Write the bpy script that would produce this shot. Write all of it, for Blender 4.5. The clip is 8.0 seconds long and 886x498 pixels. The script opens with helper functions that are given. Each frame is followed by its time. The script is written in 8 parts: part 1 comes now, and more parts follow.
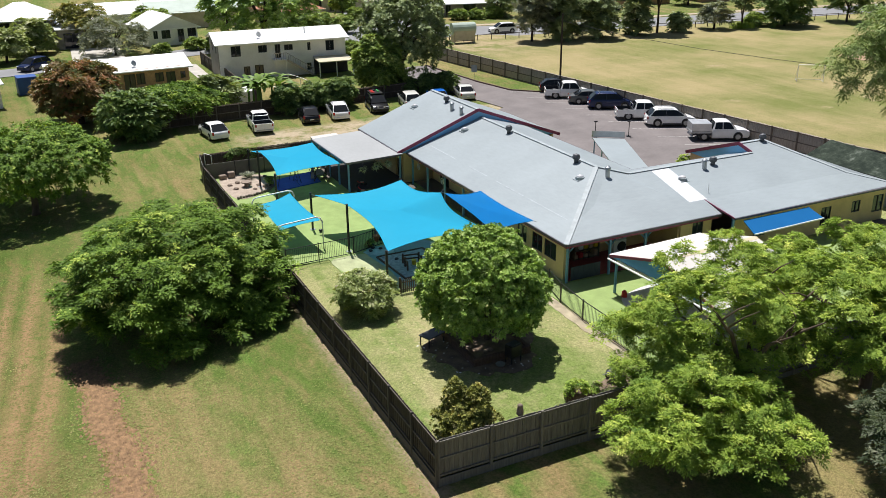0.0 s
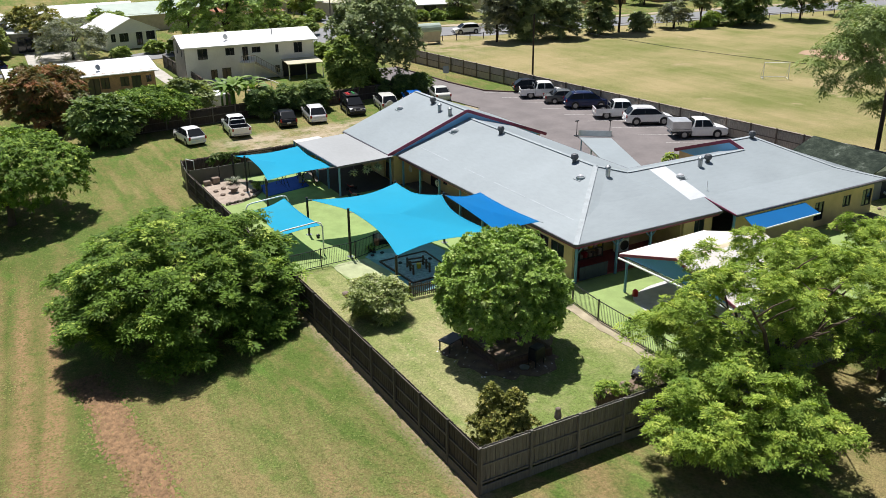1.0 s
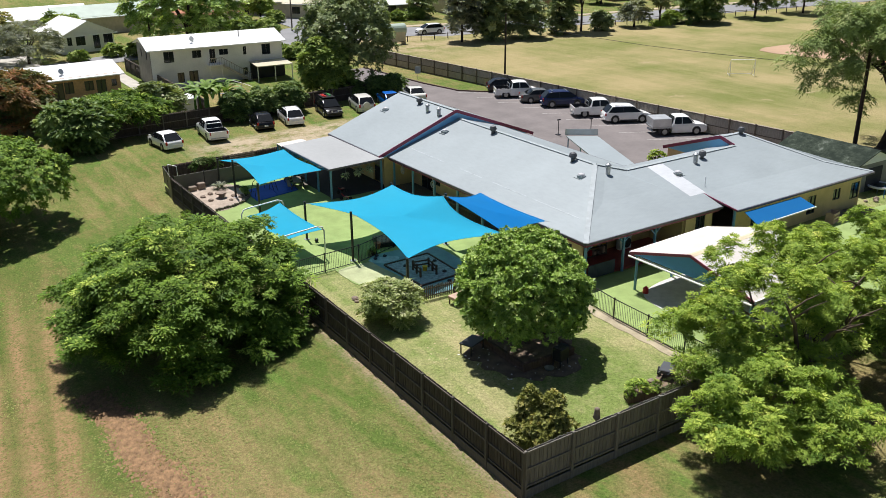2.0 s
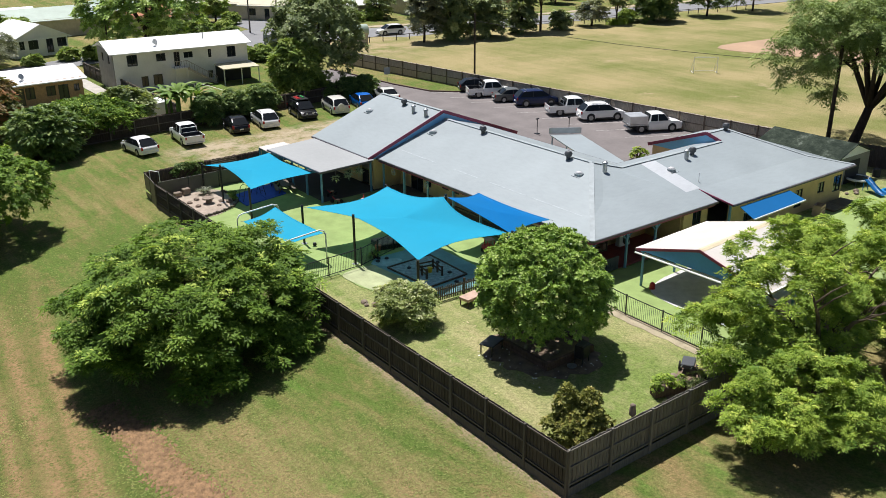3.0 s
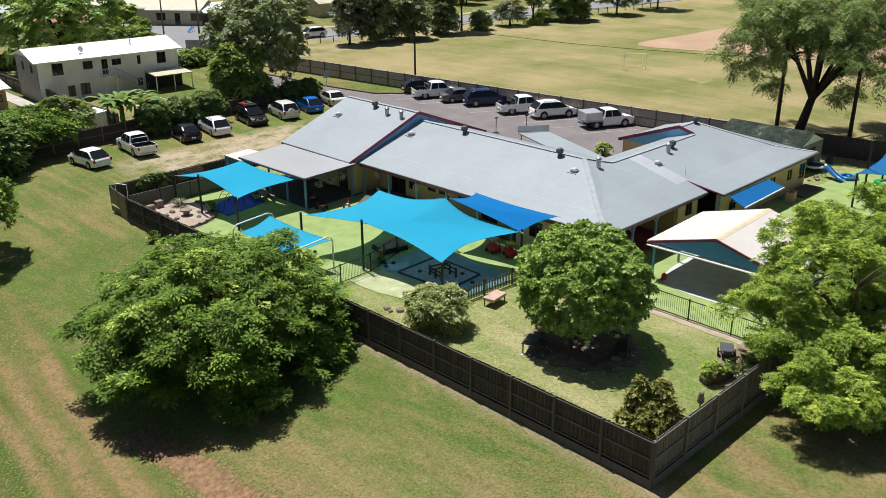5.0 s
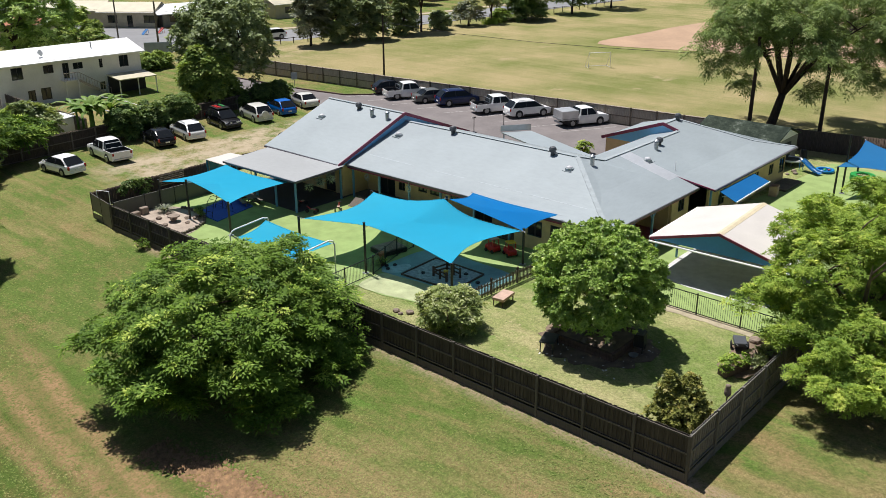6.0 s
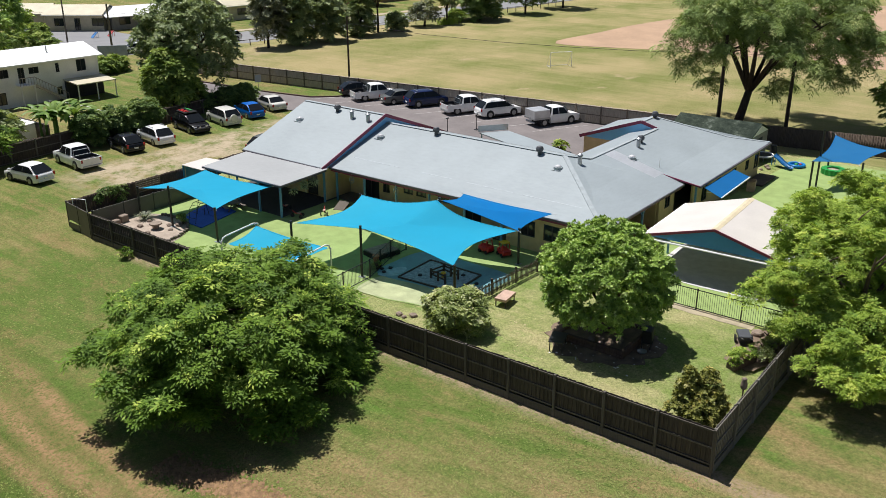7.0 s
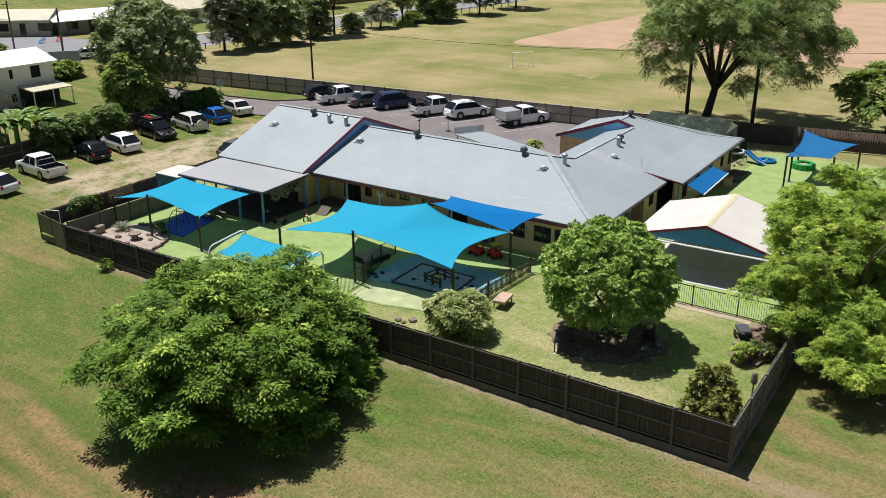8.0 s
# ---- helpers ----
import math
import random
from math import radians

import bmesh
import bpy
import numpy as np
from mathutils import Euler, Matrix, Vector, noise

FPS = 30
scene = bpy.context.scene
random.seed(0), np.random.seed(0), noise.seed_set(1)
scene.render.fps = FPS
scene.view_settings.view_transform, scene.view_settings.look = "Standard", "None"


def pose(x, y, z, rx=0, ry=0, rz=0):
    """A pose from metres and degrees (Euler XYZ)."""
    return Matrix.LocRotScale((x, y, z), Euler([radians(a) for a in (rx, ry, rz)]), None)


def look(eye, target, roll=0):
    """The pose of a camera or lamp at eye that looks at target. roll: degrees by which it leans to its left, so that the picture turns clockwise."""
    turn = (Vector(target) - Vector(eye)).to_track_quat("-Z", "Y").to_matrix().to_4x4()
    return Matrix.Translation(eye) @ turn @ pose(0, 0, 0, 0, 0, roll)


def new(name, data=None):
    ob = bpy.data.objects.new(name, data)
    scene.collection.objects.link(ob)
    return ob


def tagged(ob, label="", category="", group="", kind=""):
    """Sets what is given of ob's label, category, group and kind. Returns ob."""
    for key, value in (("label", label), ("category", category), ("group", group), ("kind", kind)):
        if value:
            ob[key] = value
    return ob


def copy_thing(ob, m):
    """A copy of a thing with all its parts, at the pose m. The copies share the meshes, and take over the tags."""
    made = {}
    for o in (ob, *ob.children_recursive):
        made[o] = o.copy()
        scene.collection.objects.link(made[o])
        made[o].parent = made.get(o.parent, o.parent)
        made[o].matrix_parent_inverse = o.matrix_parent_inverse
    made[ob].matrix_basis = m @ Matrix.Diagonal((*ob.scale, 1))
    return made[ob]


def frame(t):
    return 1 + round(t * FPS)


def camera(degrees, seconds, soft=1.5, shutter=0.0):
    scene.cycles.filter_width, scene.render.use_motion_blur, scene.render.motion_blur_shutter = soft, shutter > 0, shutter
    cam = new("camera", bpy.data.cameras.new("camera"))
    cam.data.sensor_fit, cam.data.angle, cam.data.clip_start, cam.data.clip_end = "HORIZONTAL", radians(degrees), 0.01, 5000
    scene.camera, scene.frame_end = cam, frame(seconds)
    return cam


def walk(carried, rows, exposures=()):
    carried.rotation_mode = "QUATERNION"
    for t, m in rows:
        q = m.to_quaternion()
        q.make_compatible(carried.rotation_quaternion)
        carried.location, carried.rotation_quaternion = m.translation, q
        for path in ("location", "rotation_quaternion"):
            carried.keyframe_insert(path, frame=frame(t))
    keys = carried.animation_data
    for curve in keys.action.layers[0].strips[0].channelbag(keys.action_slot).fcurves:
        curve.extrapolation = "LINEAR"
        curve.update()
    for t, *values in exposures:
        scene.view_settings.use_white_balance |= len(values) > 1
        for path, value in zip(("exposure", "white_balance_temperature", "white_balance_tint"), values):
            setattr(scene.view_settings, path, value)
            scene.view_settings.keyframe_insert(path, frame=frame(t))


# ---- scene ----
cam = camera(53.7, 8.0, soft=0.65)
PATH = [
    (0, (-12.154, -25.682, 21.175), (-11.346, -24.011, 20.431), -0.6),
    (0.5, (-13.544, -24.664, 21.143), (-12.683, -23.019, 20.399), -0.5),
    (1, (-14.901, -23.55, 21.085), (-13.987, -21.933, 20.342), -0.5),
    (1.5, (-16.209, -22.41, 20.992), (-15.245, -20.823, 20.25), -0.5),
    (3, (-20.301, -19.139, 20.953), (-19.183, -17.656, 20.211), -0.4),
    (3.5, (-21.627, -17.989, 20.92), (-20.46, -16.544, 20.179), -0.4),
    (4, (-22.92, -16.789, 20.895), (-21.705, -15.383, 20.154), -0.3),
    (4.5, (-24.183, -15.54, 20.867), (-22.921, -14.176, 20.127), -0.3),
    (6, (-27.549, -11.676, 20.809), (-26.156, -10.446, 20.07), -0.2),
    (6.5, (-28.486, -10.434, 20.811), (-27.052, -9.252, 20.072), -0.2),
    (7, (-29.296, -9.177, 20.792), (-27.822, -8.045, 20.054), -0.1),
    (7.5, (-29.983, -7.952, 20.782), (-28.472, -6.87, 20.045), -0.1),
    (8, (-30.516, -6.778, 20.77), (-28.971, -5.744, 20.034), -0.2),
]
walk(cam, [(t, look(eye, target, roll)) for t, eye, target, roll in PATH], [(0, 0.33), (3.5, 0.29), (8, 0.2)])

# ---- light ----
world = bpy.data.worlds.new("sky")
scene.world = world
world.use_nodes = True
wn = world.node_tree
sky = wn.nodes.new("ShaderNodeTexSky")
sky.sky_type, sky.sun_disc = "NISHITA", False
SUN_EL, SUN_AZ = radians(69), radians(9)      # shadows fall towards -y
sky.sun_elevation, sky.sun_rotation = SUN_EL, SUN_AZ
wn.links.new(sky.outputs[0], wn.nodes["Background"].inputs[0])
wn.nodes["Background"].inputs[1].default_value = 0.048
sun_data = bpy.data.lights.new("sun", "SUN")
sun_data.energy, sun_data.angle, sun_data.color = 5.0, radians(0.55), (0.985, 0.955, 0.935)
sun = new("sun", sun_data)
sun_way = Vector((math.sin(SUN_AZ) * math.cos(SUN_EL), math.cos(SUN_AZ) * math.cos(SUN_EL), math.sin(SUN_EL)))
sun.matrix_world = look(sun_way * 100, (0, 0, 0))



# ---- materials ----
class G:
    """A small wrapper round one material's nodes."""

    def __init__(self, name, rough=0.6, metal=0.0, spec=0.5):
        self.m = bpy.data.materials.new(name)
        self.m.use_nodes = True
        self.n, self.l = self.m.node_tree.nodes, self.m.node_tree.links
        self.b = self.n["Principled BSDF"]
        self.b.inputs["Roughness"].default_value = rough
        self.b.inputs["Metallic"].default_value = metal
        self.b.inputs["Specular IOR Level"].default_value = spec
        self.pos = self.n.new("ShaderNodeNewGeometry").outputs["Position"]

    def local(self):
        return self.n.new("ShaderNodeTexCoord").outputs["Object"]

    def noise(self, scale, detail=3.0, rough=0.55, vec=None, squash=None):
        t = self.n.new("ShaderNodeTexNoise")
        t.inputs["Scale"].default_value, t.inputs["Detail"].default_value = scale, detail
        t.inputs["Roughness"].default_value = rough
        v = vec or self.pos
        if squash:
            mp = self.n.new("ShaderNodeMapping")
            mp.inputs["Scale"].default_value = squash
            self.l.new(v, mp.inputs[0])
            v = mp.outputs[0]
        self.l.new(v, t.inputs["Vector"])
        return t.outputs["Fac"]

    def ramp(self, fac, stops):
        r = self.n.new("ShaderNodeValToRGB")
        e = r.color_ramp.elements
        while len(e) < len(stops):
            e.new(0.5)
        for k, (p, c) in zip(e, stops):
            k.position = p
            k.color = (*c, 1) if len(c) == 3 else c
        self.l.new(fac, r.inputs[0])
        return r.outputs[0]

    def mix(self, fac, a, b, how="MIX"):
        x = self.n.new("ShaderNodeMix")
        x.data_type, x.blend_type = "RGBA", how
        for s, v in ((x.inputs[0], fac), (x.inputs[6], a), (x.inputs[7], b)):
            if isinstance(v, (int, float)):
                s.default_value = v
            elif isinstance(v, tuple):
                s.default_value = (*v, 1)
            else:
                self.l.new(v, s)
        return x.outputs[2]

    def math(self, op, a, b=0.0, clamp=False):
        x = self.n.new("ShaderNodeMath")
        x.operation, x.use_clamp = op, clamp
        for s, v in ((x.inputs[0], a), (x.inputs[1], b)):
            if isinstance(v, (int, float)):
                s.default_value = v
            else:
                self.l.new(v, s)
        return x.outputs[0]

    def axis(self, i, vec=None):
        s = self.n.new("ShaderNodeSeparateXYZ")
        self.l.new(vec or self.pos, s.inputs[0])
        return s.outputs[i]

    def colour(self, c):
        if isinstance(c, tuple):
            self.b.inputs["Base Color"].default_value = (*c, 1)
        else:
            self.l.new(c, self.b.inputs["Base Color"])
        return self

    def bump(self, h, strength=0.3, dist=0.02):
        x = self.n.new("ShaderNodeBump")
        x.inputs["Strength"].default_value, x.inputs["Distance"].default_value = strength, dist
        self.l.new(h, x.inputs["Height"])
        self.l.new(x.outputs[0], self.b.inputs["Normal"])
        return self

    def random(self, island=False):
        if island:
            return self.n.new("ShaderNodeNewGeometry").outputs["Random Per Island"]
        return self.n.new("ShaderNodeObjectInfo").outputs["Random"]


def plain(name, c, rough=0.6, metal=0.0, var=0.12, scale=1.5, bump=0.0, spec=0.5):
    """A painted or moulded surface with soft stains and fine grain."""
    g = G(name, rough, metal, spec)
    big, fine = g.noise(scale, 4), g.noise(scale * 14, 3)
    lo = tuple(max(0, v * (1 - var * 1.6)) for v in c)
    hi = tuple(min(1, v * (1 + var)) for v in c)
    col = g.ramp(big, [(0.3, lo), (0.7, hi)])
    col = g.mix(0.25, col, g.ramp(fine, [(0.35, lo), (0.65, hi)]))
    g.colour(col)
    if bump:
        g.bump(fine, bump, 0.01)
    return g.m


def grass_material(name, green, dry, soil, dry_mid, streak=(1, 1, 1), soil_at=0.66, extra=None):
    g = G(name, 0.95, spec=0.1)
    wide, mid, fine = g.noise(0.09, 4, squash=streak), g.noise(0.7, 5, 0.65, squash=streak), g.noise(9, 4, 0.7)
    tuft, clump = g.noise(2.6, 6, 0.75), g.noise(6.5, 6, 0.85)
    rows = g.noise(0.8, 4, 0.6, squash=(1, 0.06, 1))
    f = g.math("ADD", g.math("ADD", g.math("MULTIPLY", wide, 0.36), g.math("MULTIPLY", mid, 0.22)), g.math("MULTIPLY", tuft, 0.14))
    f = g.math("ADD", f, g.math("MULTIPLY", rows, 0.28))
    if extra:
        f = g.math("ADD", f, extra(g))
    col = g.mix(g.ramp(f, [(dry_mid - 0.06, (0, 0, 0)), (dry_mid + 0.06, (1, 1, 1))]), green, dry)
    rich = g.ramp(g.noise(0.47, 7, 0.7, squash=(1, 0.5, 1)), [(0.56, (0, 0, 0)), (0.68, (1, 1, 1))])
    col = g.mix(g.math("MULTIPLY", rich, 0.7), col, tuple(v * k for v, k in zip(green, (0.95, 1.28, 0.95))))
    bare = g.ramp(g.noise(0.33, 6, 0.75, squash=streak), [(soil_at - 0.03, (0, 0, 0)), (soil_at + 0.06, (1, 1, 1))])
    bare = g.math("MULTIPLY", bare, g.ramp(clump, [(0.42, (0, 0, 0)), (0.58, (1, 1, 1))]))
    col = g.mix(g.math("MULTIPLY", bare, 0.65), col, soil)
    thatch = g.ramp(g.noise(1.25, 7, 0.78, squash=streak), [(0.49, (0, 0, 0)), (0.62, (1, 1, 1))])
    col = g.mix(g.math("MULTIPLY", thatch, 0.42), col, tuple(v * 0.55 + w * 0.45 for v, w in zip(soil, dry)))
    col = g.mix(0.75, col, g.ramp(clump, [(0.36, (0.5, 0.54, 0.46)), (0.54, (1.08, 1.08, 1.06))]), "MULTIPLY")
    col = g.mix(0.6, col, g.ramp(fine, [(0.3, (0.45, 0.45, 0.45)), (0.7, (1.15, 1.15, 1.1))]), "MULTIPLY")
    blade = g.noise(30, 2, 0.6)
    col = g.mix(0.6, col, g.ramp(blade, [(0.38, (0.42, 0.44, 0.4)), (0.6, (1.0, 1.0, 0.96))]), "MULTIPLY")
    tint = g.noise(0.22, 3)
    col = g.mix(0.4, col, g.ramp(tint, [(0.35, (0.72, 0.86, 0.66)), (0.65, (1.0, 1.0, 0.95))]), "MULTIPLY")
    g.fine, g.clump = fine, clump
    g.col = col
    g.colour(col)
    g.bump(clump, 1.0, 0.08)
    return g


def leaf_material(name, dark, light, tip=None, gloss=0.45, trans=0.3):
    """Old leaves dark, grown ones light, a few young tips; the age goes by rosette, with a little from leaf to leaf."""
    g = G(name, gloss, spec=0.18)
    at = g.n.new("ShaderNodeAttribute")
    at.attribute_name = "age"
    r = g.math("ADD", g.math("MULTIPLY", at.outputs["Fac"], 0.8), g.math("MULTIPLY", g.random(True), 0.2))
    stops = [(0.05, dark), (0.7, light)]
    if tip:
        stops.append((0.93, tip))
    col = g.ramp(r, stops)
    blotch = g.noise(0.8, 2)
    col = g.mix(0.5, col, g.ramp(blotch, [(0.35, (0.66, 0.72, 0.66)), (0.65, (1, 1, 1))]), "MULTIPLY")
    g.colour(col)
    t = g.n.new("ShaderNodeBsdfTranslucent")
    g.l.new(g.mix(1.0, col, (1.0, 1.0, 0.45), "MULTIPLY"), t.inputs[0])
    mx = g.n.new("ShaderNodeMixShader")
    mx.inputs[0].default_value = trans
    g.l.new(g.b.outputs[0], mx.inputs[1])
    g.l.new(t.outputs[0], mx.inputs[2])
    g.l.new(mx.outputs[0], g.n["Material Output"].inputs[0])
    return g.m


def bark_material(name, c):
    g = G(name, 0.9, spec=0.15)
    n = g.noise(6, 5, 0.65, squash=(1, 1, 0.25))
    g.colour(g.ramp(n, [(0.3, tuple(v * 0.5 for v in c)), (0.7, c)]))
    g.bump(n, 0.8, 0.03)
    return g.m


def timber_material(name, c, var=0.35, rough=0.85):
    g = G(name, rough, spec=0.2)
    grain = g.noise(3.0, 5, 0.65, squash=(6, 6, 0.6))
    col = g.ramp(grain, [(0.3, tuple(v * (1 - var) for v in c)), (0.7, tuple(v * (1 + var) for v in c))])
    col = g.mix(0.7, col, g.ramp(g.random(), [(0, (0.62, 0.62, 0.62)), (1, (1, 1, 1))]), "MULTIPLY")
    g.colour(col)
    g.bump(grain, 0.4, 0.01)
    return g.m


def roof_material(name, c, rough, along, metal=0.0):
    """Ribbed steel sheets: ribs run up the slope; along names the axis across the ribs."""
    g = G(name, rough, metal, 0.38)
    w = g.n.new("ShaderNodeTexWave")
    w.wave_type, w.bands_direction, w.wave_profile = "BANDS", along, "SIN"
    w.inputs["Scale"].default_value = 2.05
    g.l.new(g.pos, w.inputs["Vector"])
    big, mid = g.noise(0.22, 4), g.noise(1.6, 5, 0.7, squash=(1, 3, 1) if along == "X" else (3, 1, 1))
    col = g.ramp(big, [(0.3, tuple(v * 0.9 for v in c)), (0.7, tuple(min(1, v * 1.05) for v in c))])
    col = g.mix(0.4, col, g.ramp(mid, [(0.3, (0.8, 0.8, 0.8)), (0.6, (1, 1, 1))]), "MULTIPLY")
    g.colour(col)
    g.bump(w.outputs["Fac"], 0.05, 0.02)
    return g.m


def glass_material(name, c=(0.02, 0.025, 0.03)):
    g = G(name, 0.06, 0.0, 0.6)
    g.colour(c)
    return g.m


def cloth_material(name, c):
    """Knitted shade cloth that lets part of the light through."""
    g = G(name, 0.85, spec=0.08)
    col = g.ramp(g.noise(0.5, 4), [(0.3, tuple(v * 0.92 for v in c)), (0.7, c)])
    g.colour(col)
    g.bump(g.noise(1.2, 3), 0.15, 0.05)
    t = g.n.new("ShaderNodeBsdfTranslucent")
    t.inputs[0].default_value = (0.45, 0.75, 0.85, 1)
    mx = g.n.new("ShaderNodeMixShader")
    mx.inputs[0].default_value = 0.14
    g.l.new(g.b.outputs[0], mx.inputs[1])
    g.l.new(t.outputs[0], mx.inputs[2])
    g.l.new(mx.outputs[0], g.n["Material Output"].inputs[0])
    return g.m


M = {}
M["roof"] = roof_material("ribbed_steel", (0.32, 0.362, 0.378), 0.45, "Y")
M["roof_x"] = roof_material("ribbed_steel_across", (0.32, 0.362, 0.378), 0.45, "X")
M["roof_warm"] = roof_material("warm_grey_ribbed_steel", (0.375, 0.385, 0.385), 0.5, "Y")
M["roof_new"] = roof_material("new_galvanised_sheet", (0.66, 0.68, 0.7), 0.55, "X", 0.9)
M["roof_white"] = plain("cream_insulated_roof", (0.61, 0.57, 0.525), 0.5, var=0.06, scale=0.6)
g = G("mossy_fibre_roof", 0.95, spec=0.2)
moss = g.noise(0.9, 7, 0.75)
col = g.ramp(moss, [(0.42, (0.022, 0.032, 0.024)), (0.55, (0.05, 0.065, 0.048)), (0.7, (0.2, 0.22, 0.19))])
g.colour(g.mix(0.6, col, g.ramp(g.noise(7, 5, 0.7), [(0.35, (0.5, 0.55, 0.5)), (0.65, (1, 1, 1))]), "MULTIPLY"))
g.bump(moss, 0.6, 0.04)
M["roof_old"] = g.m
M["fascia"] = plain("maroon_fascia_paint", (0.24, 0.034, 0.085), 0.45)
M["gable_blue"] = plain("sky_blue_gable_sheet", (0.2, 0.52, 0.86), 0.4, var=0.06, scale=0.5)
M["blue_panel"] = plain("blue_gable_sheet", (0.05, 0.25, 0.5), 0.45, var=0.08, scale=0.5)
M["post_blue"] = plain("light_blue_post_paint", (0.13, 0.30, 0.47), 0.45)
M["wall"] = plain("ochre_rendered_wall", (0.64, 0.47, 0.25), 0.8, var=0.1, bump=0.2)
M["gutter"] = plain("dark_gutter", (0.10, 0.09, 0.11), 0.5)
M["vent"] = plain("dark_vent_steel", (0.07, 0.075, 0.085), 0.5)
M["galv"] = plain("galvanised_steel", (0.42, 0.44, 0.46), 0.4, 0.7)
M["white"] = plain("white_paint", (0.84, 0.84, 0.82), 0.5, var=0.06)
M["offwhite"] = plain("weathered_white_cladding", (0.84, 0.82, 0.78), 0.7, var=0.08, scale=0.5)
M["car_glass"] = plain("tinted_car_glass", (0.010, 0.012, 0.014), 0.12, var=0.1, spec=0.35)
M["glass"] = glass_material("dark_window_glass")
M["dark"] = plain("dark_interior", (0.035, 0.035, 0.04), 0.8)
M["sail"] = cloth_material("turquoise_shade_cloth", (0.02, 0.335, 0.53))
M["sail_faded"] = cloth_material("faded_blue_canvas", (0.012, 0.135, 0.36))
M["sail_dark"] = cloth_material("royal_blue_shade_cloth", (0.001, 0.16, 0.455))
M["black"] = plain("black_powder_coat", (0.015, 0.016, 0.018), 0.4)
M["timber"] = timber_material("weathered_fence_timber", (0.115, 0.085, 0.065))
M["timber_rail"] = timber_material("grey_rail_timber", (0.20, 0.165, 0.135))
M["sleeper"] = timber_material("sleeper_timber", (0.15, 0.10, 0.075))
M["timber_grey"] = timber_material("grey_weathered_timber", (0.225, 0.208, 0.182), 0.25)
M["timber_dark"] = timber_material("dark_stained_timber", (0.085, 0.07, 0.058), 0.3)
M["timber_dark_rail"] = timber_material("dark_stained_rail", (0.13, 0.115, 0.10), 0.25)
M["timber_pale"] = timber_material("pale_painted_timber", (0.5, 0.44, 0.38), 0.2)
M["timber_old"] = timber_material("silvered_timber", (0.17, 0.145, 0.12))
M["steel_fence"] = plain("olive_grey_steel_sheet", (0.11, 0.105, 0.085), 0.55)
M["asphalt"] = plain("worn_asphalt", (0.185, 0.163, 0.158), 0.9, var=0.16, scale=0.35, bump=0.4)
M["road"] = plain("pale_bitumen_road", (0.23, 0.23, 0.235), 0.9, var=0.1, scale=0.3, bump=0.3)
M["concrete"] = plain("pale_concrete", (0.46, 0.43, 0.38), 0.85, var=0.15, scale=0.8, bump=0.2)
M["kerb"] = plain("brown_kerb", (0.12, 0.075, 0.06), 0.85)
M["turf"] = plain("synthetic_turf", (0.275, 0.36, 0.135), 0.95, var=0.12, scale=1.2, bump=0.5, spec=0.1)
M["turf_dark"] = plain("teal_softfall", (0.14, 0.31, 0.34), 0.5, var=0.25, scale=0.8, bump=0.3)
M["sand"] = plain("pale_sand", (0.39, 0.315, 0.25), 0.95, var=0.2, scale=2.5, bump=0.5)
M["mat_blue"] = plain("blue_rubber_mat", (0.02, 0.08, 0.42), 0.75)
M["gravel"] = plain("sandy_gravel", (0.44, 0.36, 0.25), 0.95, var=0.2, scale=0.9, bump=0.6)
M["bark"] = bark_material("grey_brown_bark", (0.16, 0.12, 0.09))
M["bark_dark"] = bark_material("dark_bark", (0.08, 0.06, 0.05))
M["tyre"] = plain("tyre_rubber", (0.02, 0.02, 0.02), 0.85)
M["rim"] = plain("alloy_rim", (0.32, 0.33, 0.34), 0.35, 0.8)
M["red"] = plain("red_plastic", (0.5, 0.02, 0.02), 0.4)
M["yellow"] = plain("yellow_plastic", (0.65, 0.42, 0.02), 0.4)
M["green_plastic"] = plain("green_plastic", (0.02, 0.30, 0.06), 0.45)
M["blue_plastic"] = plain("bright_blue_plastic", (0.01, 0.20, 0.52), 0.35)
M["lamp_red"] = plain("red_lamp_lens", (0.35, 0.01, 0.01), 0.2)
M["lamp_clear"] = plain("clear_lamp_lens", (0.6, 0.6, 0.62), 0.15)
M["leaf_feather"] = leaf_material("feathery_green_leaf", (0.055, 0.115, 0.016), (0.2, 0.325, 0.04), (0.56, 0.66, 0.13), 0.6, 0.18)
M["leaf_lime"] = leaf_material("lime_green_leaf", (0.12, 0.225, 0.036), (0.41, 0.53, 0.085), (0.78, 0.8, 0.19), 0.6, 0.2)
M["leaf_deep"] = leaf_material("glossy_deep_leaf", (0.125, 0.23, 0.045), (0.41, 0.56, 0.13), (0.74, 0.83, 0.33), 0.4, 0.2)
M["leaf_bush"] = leaf_material("grey_green_flowering_leaf", (0.18, 0.24, 0.07), (0.44, 0.5, 0.185), (0.76, 0.74, 0.48))
M["leaf_bronze"] = leaf_material("bronze_tipped_leaf", (0.1, 0.12, 0.03), (0.33, 0.33, 0.085), (0.62, 0.5, 0.17), 0.45, 0.2)
M["leaf_maroon"] = leaf_material("maroon_flush_leaf", (0.12, 0.17, 0.05), (0.33, 0.205, 0.09), (0.58, 0.26, 0.14), 0.5)
M["leaf_far"] = leaf_material("dull_far_leaf", (0.13, 0.21, 0.05), (0.33, 0.43, 0.11), (0.5, 0.56, 0.18), 0.6)
M["leaf_olive"] = leaf_material("olive_gum_leaf", (0.15, 0.2, 0.08), (0.34, 0.4, 0.17), (0.5, 0.53, 0.27))
M["leaf_gum"] = leaf_material("grey_olive_shade_leaf", (0.12, 0.18, 0.06), (0.31, 0.4, 0.13), (0.52, 0.57, 0.25), 0.6, 0.22)
